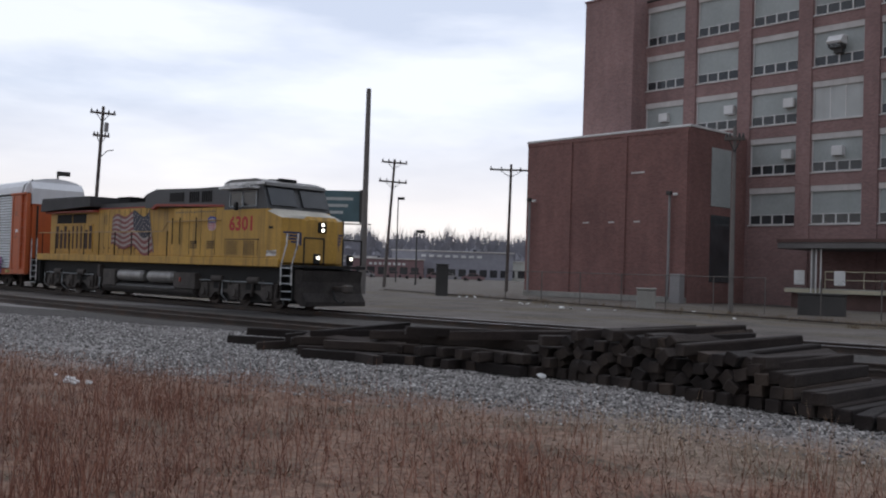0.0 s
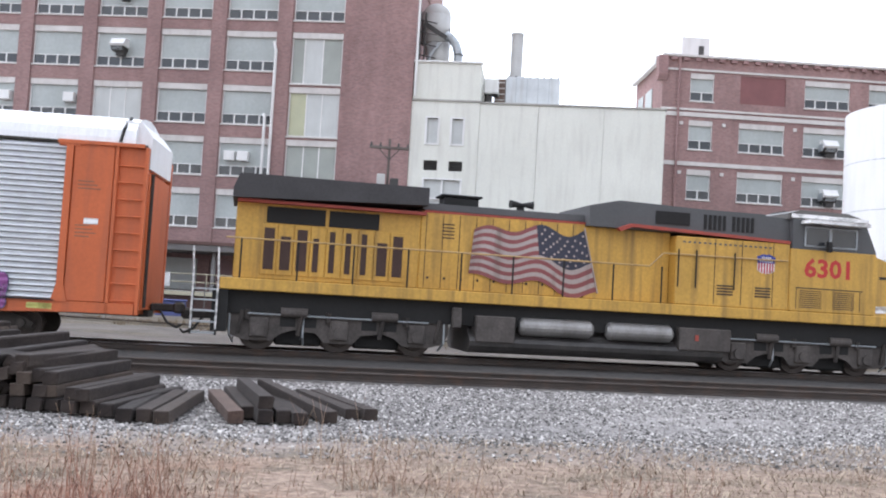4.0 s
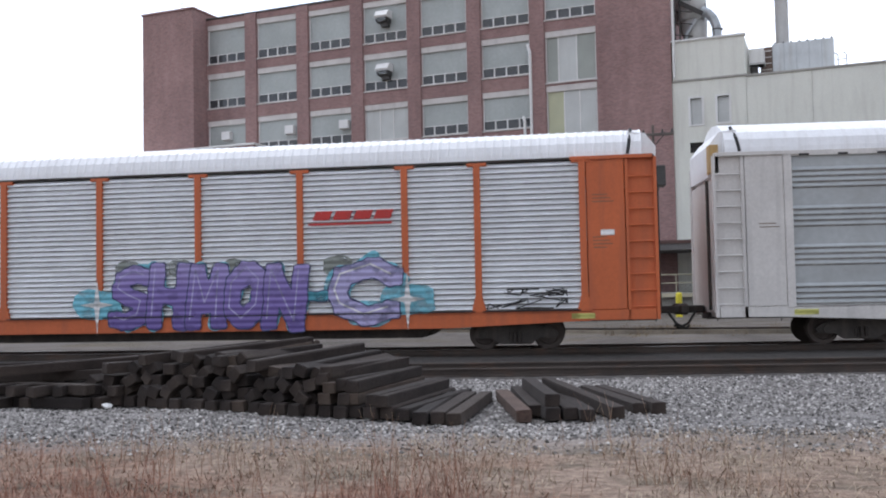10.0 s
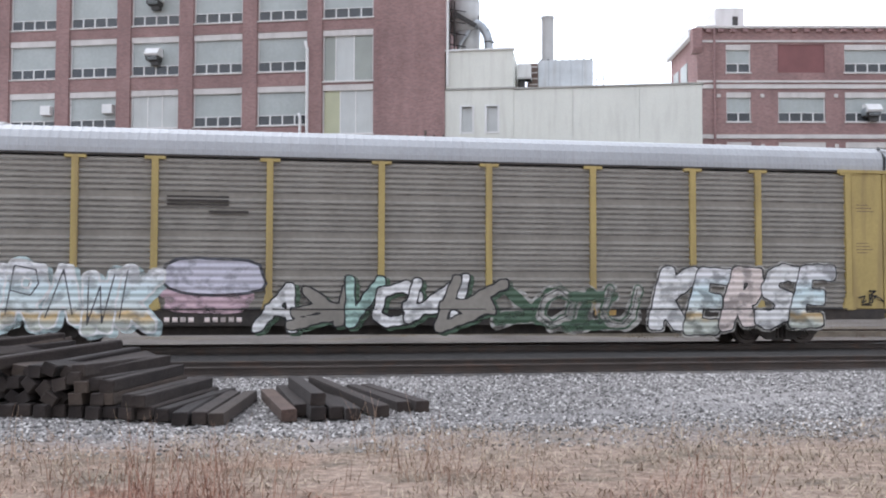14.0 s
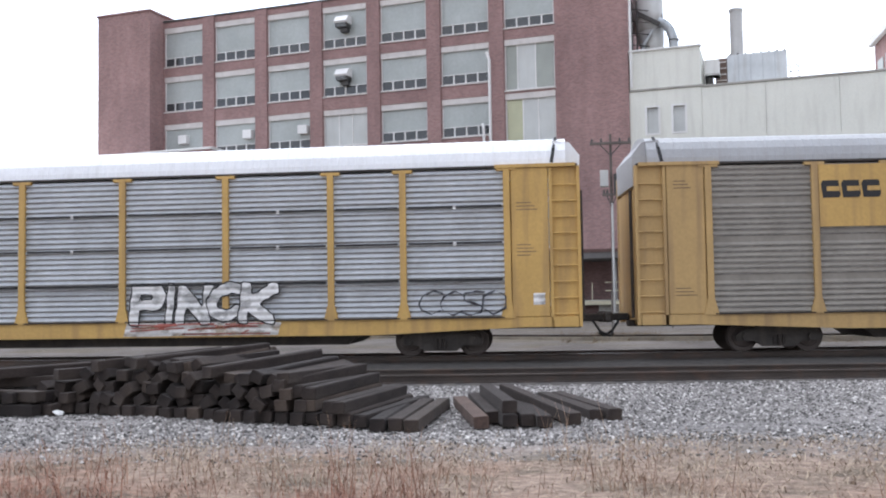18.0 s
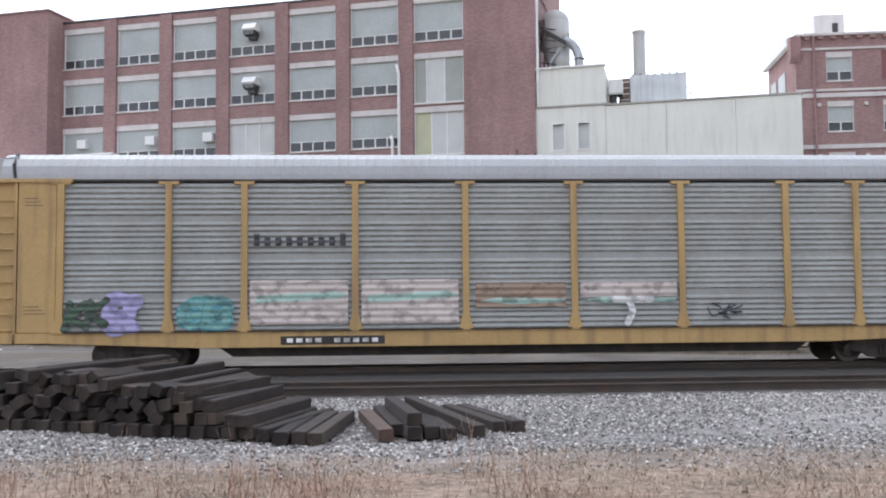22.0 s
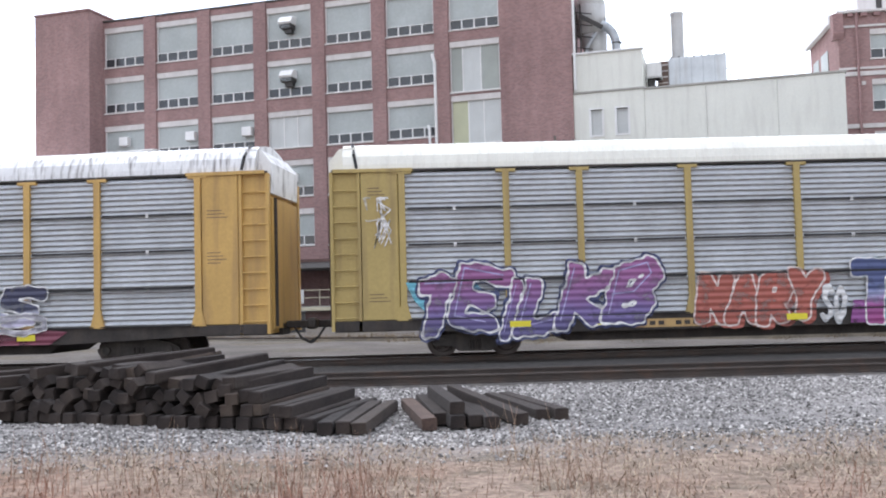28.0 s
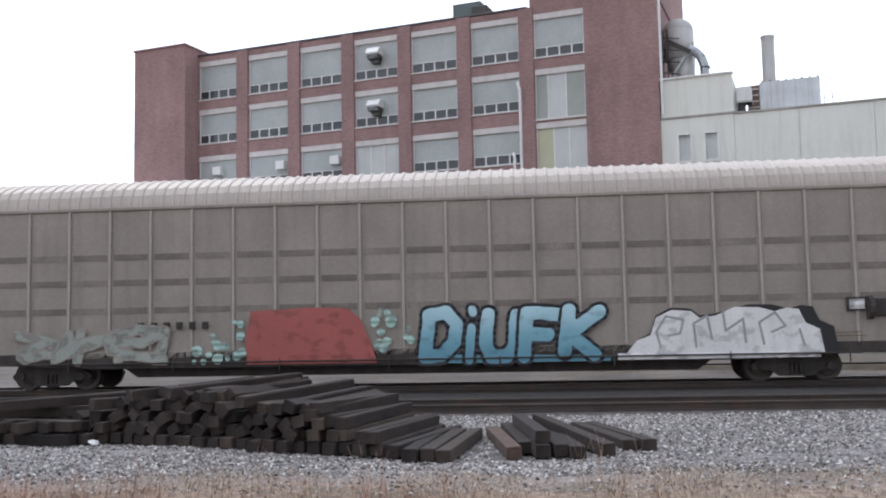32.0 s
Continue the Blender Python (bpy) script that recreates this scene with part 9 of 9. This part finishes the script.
def loose_ties():
    # the small spread at the right-hand end of the heap
    lay((-1.29, 12.18), (-1.02, 14.78), 0.0, 1)
    lay((-1.06, 12.2), (-0.76, 14.8), 0.0, 2)
    lay((-0.85, 12.13), (-0.52, 14.7), 0.0, 0)
    lay((0.05, 12.37), (-0.27, 14.95), 0.0, 6, label="rust-brown worn railway tie on the gravel")
    lay((0.21, 12.9), (-0.04, 15.4), 0.0, 4)
    lay((0.43, 12.47), (0.14, 15.05), 0.0, 1)
    lay((0.66, 12.5), (0.34, 15.1), 0.0, 2)
    lay((0.88, 12.37), (0.56, 14.9), 0.0, 5)
    lay((0.43, 12.6), (0.14, 15.18), 0.167, 1)
    lay((1.29, 12.62), (0.44, 15.08), 0.088, 4, 3.8)
    lay((1.62, 13.0), (1.07, 15.55), 0.0, 5)
    lay((1.87, 12.97), (1.3, 15.5), 0.0, 1)


loose_ties()


def heap_front(x):
    """Line along which the near ends of the heap lie."""
    return 12.5 + 0.42 * min(max(-1.45 - x, 0), 4.9)


def heap_height(x):
    if x > -2.9:
        return 0.34 * (-1.1 - x) + 0.05
    if x > -5.0:
        return 0.66 + 0.1 * (-2.9 - x)
    return max(0.34, 0.87 - 0.24 * (-5.0 - x))


def big_heap():
    rnd = random.Random(21)
    tag = {"group": "heap of old ties", "label": "dark old railway tie thrown on the heap"}
    # stacked with the ends towards the path, stepping up from the east
    x = -1.55
    while x > -7.4:
        n = max(1, round(heap_height(x) / 0.168))
        for layer in range(n):
            rough = rnd.uniform(-0.13, 0.16) if x < -2.8 else rnd.uniform(-0.05, 0.06)
            y = heap_front(x) + (0.07 * layer if x < -3 else 0.02 * layer) + rough
            aim = 0.42 + (rnd.uniform(-0.35, 0.4) if x < -3.0 else rnd.uniform(-0.06, 0.06))
            xx = x + (rnd.uniform(-0.07, 0.07) if layer else 0)
            ob = lay((xx, y), (xx + aim + 0.25, y + 2.45), 0.168 * layer + rnd.uniform(0, 0.02), rnd.randrange(6), rnd.uniform(-1.5, 2.0) if layer > 1 else 0.0, **tag)
            if x < -2.9 and layer > 0:
                ob.matrix_basis = ob.matrix_basis @ pose(0, 0, 0, 0, rnd.choice((0, 9, -12, 24, -30, 42, 35, -45)), 0)
        x -= rnd.uniform(0.21, 0.25)
    # crest timbers that lie aslant
    for a, b, z in (((-5.2, 14.25), (-3.7, 16.2), 0.76), ((-4.5, 13.9), (-3.5, 16.2), 0.68), ((-3.9, 13.6), (-2.7, 15.8), 0.66), ((-3.3, 13.35), (-2.4, 15.7), 0.56), ((-5.9, 14.5), (-4.6, 16.7), 0.7), ((-2.75, 13.1), (-1.9, 15.5), 0.47), ((-6.6, 14.7), (-5.0, 16.6), 0.52)):
        lay(a, b, z, rnd.randrange(1, 6), rnd.uniform(-1, 3), **tag)
    # tail to the west, mostly lengthwise
    for row in range(5):
        for layer in range(3 if row < 4 else 2):
            x = -7.2 - rnd.uniform(0, 0.5)
            while x > -11.2 + 0.9 * layer:
                y = heap_front(x) + 0.2 + 0.33 * row + rnd.uniform(-0.08, 0.08)
                old_tie((x - 0.6, y + 0.25 * layer), 90 + rnd.uniform(-32, 26), 0.17 * layer + 0.01 * row + rnd.uniform(0, 0.05) * layer, rnd.uniform(-4, 4) if layer else 0, rnd.choice((0, 0, 15, -20)) if layer else 0, rnd.randrange(6), **tag)
                x -= 2.65 + rnd.uniform(0, 0.4)
    for k in range(13):
        x = -6.6 - 0.21 * k
        lay((x, heap_front(x) - 0.12 + rnd.uniform(-0.1, 0.15)), (x + rnd.uniform(0.1, 0.8), heap_front(x) + 2.3), 0.19 * (k % 2), k % 6, **tag)
    lay((-12.6, 15.3), (-10.5, 16.9), 0.32, 2, 7.0, **tag)
    lay((-11.7, 15.0), (-9.4, 16.2), 0.36, 3, 3.0, **tag)
    lay((-10.2, 14.9), (-7.9, 15.9), 0.44, 5, 2.0, **tag)
    lay((-9.3, 14.7), (-7.4, 16.4), 0.5, 1, -1.0, **tag)
    lay((-8.3, 14.6), (-6.1, 15.8), 0.55, 4, 2.0, **tag)
    lay((-13.2, 15.1), (-11.6, 17.1), 0.05, 3, 4.0, **tag)
    lay((-12.2, 15.0), (-10.3, 16.9), 0.2, 4, 3.0, **tag)
    lay((-14.6, 15.8), (-12.1, 16.3), 0.0, 5, 0.0, **tag)
    lay((-14.3, 16.1), (-11.8, 16.6), 0.17, 1, 0.0, **tag)
    lay((-11.3, 14.25), (-8.8, 14.75), 0.0, 2, 0.0, **tag)
    lay((-11.0, 14.55), (-8.6, 15.1), 0.18, 0, 0.0, **tag)


big_heap()


def white_stone():
    bm = bmesh.new()
    bmesh.ops.create_icosphere(bm, subdivisions=2, radius=0.07)
    for v in bm.verts:
        v.co *= 1 + 0.8 * noise.noise(v.co * 17)
        v.co.z *= 0.6
    ob = part("stone", bm, M_WHITE)
    ob.matrix_basis = pose(-6.35, 14.25, 0.06)
    tagged(ob, "pale lump of limestone on the gravel", "stone", "pale stones")
    for x, y, s in ((-11.0, 8.75, 1.1), (-10.75, 8.65, 0.8), (-10.55, 8.72, 0.6), (-11.6, 9.0, 0.35), (-0.9, 7.4, 0.35)):
        o = copy_thing(ob, pose(x, y, 0.06, 0, 0, x * 70))
        o.scale = (s, s, s)


white_stone()


def litter():
    """Scraps of paper blown against the sunken rail."""
    rnd = random.Random(8)
    first = None
    for x, y, s in ((-29.2, 52.4, 1.2), (-28.4, 51.9, 0.9), (-27.6, 51.6, 1.5), (-24.1, 48.2, 0.8), (-21.3, 44.8, 1.4), (-20.7, 44.4, 1.0), (-18.9, 42.7, 0.7), (-17.4, 41.2, 1.5), (-16.9, 41.0, 0.9), (-15.6, 40.0, 1.1), (-14.9, 41.5, 0.7), (-12.1, 44.2, 1.0), (-9.0, 39.0, 0.7)):
        m = pose(x, y, ground_height(x, y) + 0.05, rnd.uniform(-20, 20), rnd.uniform(-20, 20), rnd.uniform(0, 180)) @ Matrix.Scale(s, 4)
        if first is None:
            bm = bmesh.new()
            bmesh.ops.create_icosphere(bm, subdivisions=2, radius=0.08)
            for v in bm.verts:
                v.co *= 1 + 0.9 * noise.noise(v.co * 9)
                v.co.z *= 0.35
            first = tagged(part("paper_scrap", bm, M_WHITE), "crumpled white paper scrap on the yard", "litter", "scraps along the yard")
            first.matrix_basis = m
        else:
            copy_thing(first, m)


litter()


def yard_weeds():
    """Dry tufts along the sunken rail and the foot of the buildings."""
    rnd = np.random.RandomState(17)
    verts, faces = [], []
    line = ((-34, 56), (-14, 43.5), (-3, 37.5), (4, 34.5), (12, 32.8), (24, 31.6))
    for n in range(900):
        k = rnd.randint(len(line) - 1)
        f = rnd.rand()
        x = line[k][0] + (line[k + 1][0] - line[k][0]) * f + rnd.normal(0, 0.6)
        y = line[k][1] + (line[k + 1][1] - line[k][1]) * f + rnd.normal(0.9, 1.0)
        if noise.noise(Vector((x * 0.3, y * 0.3, 5))) < -0.1:
            continue
        z = ground_height(x, y)
        for q in range(14):
            a, h = rnd.rand() * 6.28, 0.08 + 0.26 * rnd.rand() ** 2
            u = Vector((x + rnd.normal(0, 0.16), y + rnd.normal(0, 0.16), z - 0.01))
            w = Vector((math.cos(a), math.sin(a), 0)) * 0.012
            i = len(verts)
            verts.extend((tuple(u - w), tuple(u + w), tuple(u + Vector((rnd.normal(0, 0.08), rnd.normal(0, 0.08), h)))))
            faces.append((i, i + 1, i + 2))
    me = bpy.data.meshes.new("yard_weeds")
    me.from_pydata(verts, [], faces)
    me.materials.append(surface("dry_yard_grass", (0.2, 0.15, 0.095), 0.95, var=0.35, scale=0.6, world_space=True))
    tagged(new("yard_weeds", me), "dry brown tufts along the sunken rail", "weeds", kind="stuff")


yard_weeds()


# ---- gravel, dry stalks and matted grass ----
def scatter_gravel():
    rnd = np.random.RandomState(4)
    verts, faces = [], []
    octa = np.array([(1, 0, 0), (-1, 0, 0), (0, 1, 0), (0, -1, 0), (0, 0, 1), (0, 0, -1)], float)
    tri = [(0, 2, 4), (2, 1, 4), (1, 3, 4), (3, 0, 4), (2, 0, 5), (1, 2, 5), (3, 1, 5), (0, 3, 5)]
    n = 0
    while n < 90000:
        y = 9.9 + 8.7 * rnd.rand() ** 1.15
        x = (rnd.rand() * 2.5 - 1.5) * y
        edge = 10.9 + 1.1 * noise.noise(Vector((x * 0.4, y * 0.4, 7)))
        if y < edge and rnd.rand() > 0.12:
            continue
        if noise.noise(Vector((x * 0.25, y * 0.6, 2))) > 0.28 and rnd.rand() > 0.35:
            continue
        s = 0.010 + 0.021 * rnd.rand() ** 2.3
        a = rnd.rand(6, 3) * 0.7 + 0.65
        base = len(verts)
        c = np.array((x, y, ground_height(x, y) + s * 0.25))
        q = rnd.rand() * 6.28
        for v in octa * a * s * np.array((1.2, 1.0, 0.75)):
            verts.append((c[0] + v[0] * math.cos(q) - v[1] * math.sin(q), c[1] + v[0] * math.sin(q) + v[1] * math.cos(q), c[2] + v[2]))
        faces += [(base + i, base + j, base + k) for i, j, k in tri]
        n += 1
    me = bpy.data.meshes.new("gravel")
    me.from_pydata(verts, [], faces)
    m, t, b = nodes_of("crushed_limestone")
    g = t.nodes.new("ShaderNodeNewGeometry")
    ramp = ramp_node(t, g.outputs["Random Per Island"], 0.0, 1.0, (0.035, 0.032, 0.031, 1), (0.62, 0.59, 0.565, 1))
    for at, col in ((0.3, (0.13, 0.121, 0.115, 1)), (0.75, (0.31, 0.292, 0.278, 1))):
        ramp.color_ramp.elements.new(at).color = col
    t.links.new(ramp.outputs[0], b.inputs["Base Color"])
    b.inputs["Roughness"].default_value = 0.9
    me.materials.append(m)
    tagged(new("gravel", me), "loose crushed grey limestone", "gravel", kind="stuff")


scatter_gravel()


def blade_material(name, pale, rust):
    """Dry stems: each its own shade between a dark and a light tone."""
    m, t, b = nodes_of(name)
    g = t.nodes.new("ShaderNodeNewGeometry").outputs["Random Per Island"]
    p = ramp_node(t, g, 0.0, 1.0, rgb(pale[0]), rgb(pale[1])).outputs[0]
    r = ramp_node(t, g, 0.0, 1.0, rgb(rust[0]), rgb(rust[1])).outputs[0]
    t.links.new(mix_node(t, rust_share(t), p, r), b.inputs["Base Color"])
    b.inputs["Roughness"].default_value = 0.85
    return m


def scatter_stalks():
    """Dry reddish weed stalks with a few side twigs, densest in patches."""
    rnd = np.random.RandomState(9)
    verts, faces = [], []

    def stem(p, d, length, r, seg=3):
        ring = None
        q = p.copy()
        dd = d.copy()
        for k in range(seg + 1):
            rr = r * (1 - 0.75 * k / seg)
            base = len(verts)
            for a in range(3):
                an = a * 2.094
                verts.append((q[0] + rr * math.cos(an), q[1] + rr * math.sin(an), q[2]))
            if ring is not None:
                for a in range(3):
                    faces.append((ring + a, ring + (a + 1) % 3, base + (a + 1) % 3, base + a))
            ring = base
            dd = dd + rnd.normal(0, 0.12, 3)
            dd /= np.linalg.norm(dd)
            q = q + dd * length / seg
        return q, dd
    n = 0
    while n < 3400:
        y = 3.6 + 7.0 * rnd.rand() ** 1.1
        x = (rnd.rand() * 2.65 - 1.62) * y
        if x * x + y * y < 38:
            continue
        patch = noise.noise(Vector((x * 0.55, y * 0.8, 11))) + 0.5 * noise.noise(Vector((x * 1.7, y * 2.2, 4)))
        left = min(max((-x - 1.0) / 6, 0), 1)
        if rnd.rand() > 0.04 + 1.4 * max(patch, 0) + 0.3 * left - 0.05 * max(x, 0):
            continue
        if y > 9.0 and rnd.rand() > 0.25:
            continue
        h = (0.14 + 0.5 * rnd.rand() ** 1.5) * (0.85 + 0.4 * max(patch, 0))
        p = np.array((x, y, ground_height(x, y) - 0.02))
        d = np.array((rnd.normal(0, 0.16), rnd.normal(0, 0.16), 1.0))
        d /= np.linalg.norm(d)
        stem(p, d, h, 0.0042)
        for k in range(rnd.randint(0, 3)):
            f = 0.35 + 0.6 * rnd.rand()
            dd = d * 0.8 + np.array((rnd.normal(0, 0.26), rnd.normal(0, 0.26), 0.5))
            dd /= np.linalg.norm(dd)
            stem(p + d * h * f, dd, h * 0.25 * rnd.rand() + 0.02, 0.0022, 2)
        n += 1
    me = bpy.data.meshes.new("dry_weeds")
    me.from_pydata(verts, [], faces)
    me.materials.append(blade_material("dry_stalk", ((0.16, 0.08, 0.055), (0.42, 0.3, 0.21)), ((0.13, 0.05, 0.036), (0.4, 0.2, 0.14))))
    tagged(new("dry_weeds", me), "dry reddish-brown weed stalks", "weeds", kind="stuff")


scatter_stalks()


def scatter_grass():
    """Low matted straw-coloured blades."""
    rnd = np.random.RandomState(12)
    verts, faces = [], []
    for k in range(74000):
        y = 3.6 + 8.3 * rnd.rand()
        x = (rnd.rand() * 2.65 - 1.62) * y
        if x * x + y * y < 37 or noise.noise(Vector((x * 0.8, y * 1.3, 5))) + 0.5 * noise.noise(Vector((x * 2.6, y * 3.5, 1))) < rnd.rand() * 0.9 - 0.62:
            continue
        edge = 10.9 + 1.1 * noise.noise(Vector((x * 0.4, y * 0.4, 7)))
        if y > edge + 0.6 * rnd.rand() and rnd.rand() > 0.1:
            continue
        L = 0.04 + 0.1 * rnd.rand() + 0.1 * rnd.rand() ** 5
        an = rnd.rand() * 6.28
        up = 0.15 + 0.75 * rnd.rand()
        d = np.array((math.cos(an), math.sin(an), up))
        d *= L / np.linalg.norm(d)
        w = 0.0035 + 0.003 * rnd.rand()
        s = np.array((-math.sin(an), math.cos(an), 0)) * w
        p = np.array((x, y, ground_height(x, y) - 0.005))
        m = p + d * 0.6 + np.array((0, 0, L * 0.12))
        e = p + d + np.array((0, 0, -L * 0.1))
        base = len(verts)
        verts += [tuple(p - s), tuple(p + s), tuple(m + s * 0.8), tuple(m - s * 0.8), tuple(e)]
        faces += [(base, base + 1, base + 2, base + 3), (base + 3, base + 2, base + 4)]
    me = bpy.data.meshes.new("dry_grass")
    me.from_pydata(verts, [], faces)
    me.materials.append(blade_material("straw_blade", ((0.16, 0.112, 0.08), (0.44, 0.36, 0.27)), ((0.13, 0.065, 0.046), (0.36, 0.21, 0.15))))
    tagged(new("dry_grass", me), "matted straw-coloured dry grass", "grass", kind="stuff")


scatter_grass()


# ---- movement: the whole train rolls by from left to right ----
CAR_PITCH = 29.05
TIMES = [-1, 0, 1, 2, 3, 4, 4.5, 7, 9, 11, 13, 14, 15, 18, 20, 23, 25, 28, 30, 32, 33]
GONE = [-52.6, -42.8, -32.9, -22.4, -11.75, -1.6, 3.5, 30.22, 51.9, 73.1, 94.5, 105.6, 116.4, 148.8, 170.6, 203.5, 225.6, 258.4, 280.4, 302.4, 313.4]


def travel(t):
    """Metres that the gap behind the locomotive has gone past the camera's foot."""
    k = 1
    while k < len(TIMES) - 3 and t > TIMES[k + 1]:
        k += 1
    a, b = TIMES[k], TIMES[k + 1]
    ma = (GONE[k + 1] - GONE[k - 1]) / (TIMES[k + 1] - TIMES[k - 1])
    mb = (GONE[k + 2] - GONE[k]) / (TIMES[k + 2] - TIMES[k])
    h = b - a
    f = (t - a) / h
    return (2 * f ** 3 - 3 * f ** 2 + 1) * GONE[k] + (f ** 3 - 2 * f ** 2 + f) * h * ma + (3 * f ** 2 - 2 * f ** 3) * GONE[k + 1] + (f ** 3 - f ** 2) * h * mb


def on_track(s, back, front):
    """Pose of a vehicle whose origin is at s, standing on its two trucks."""
    a, b = track(s + back), track(s + front)
    d = b - a
    turn = math.atan2(d.y, d.x)
    p = a - d.normalized() * back
    return Matrix.Translation((p.x, p.y, RAIL_Z)) @ Matrix.Rotation(turn, 4, "Z")


def motions():
    steps = [0.5 * k for k in range(65)]
    walk(LOCO, [(t, on_track(travel(t) + 0.95, 3.27, 16.95)) for t in steps])
    for k, car in enumerate(TRAIN):
        walk(car, [(t, on_track(travel(t) - CAR_PITCH * (k + 0.5), -10.1, 10.1)) for t in steps])
    for w, r in WHEELS:
        base = w.location.copy()
        top = w.parent.parent
        offset = 0 if top is LOCO else -CAR_PITCH * (TRAIN.index(top) + 0.5)
        rows, t = [], 0.0
        while t <= 32.001:
            s = travel(t) + offset + base.x
            rows.append((t, s))
            near = -36 < s + (travel(min(t + 0.1, 32)) - travel(t)) and s < 28
            t = round(t + (1 / 30 if near else 0.5), 5)
        keys, turn, last = [], 0.0, None
        for t, s in rows:
            if last is not None:
                d = (s - last) / r
                turn += d if abs(d) < 1.5 else math.copysign(0.5, d)
            last = s
            keys.append((t, Matrix.Translation(base) @ Matrix.Rotation(turn, 4, "Y")))
        walk(w, keys)


motions()
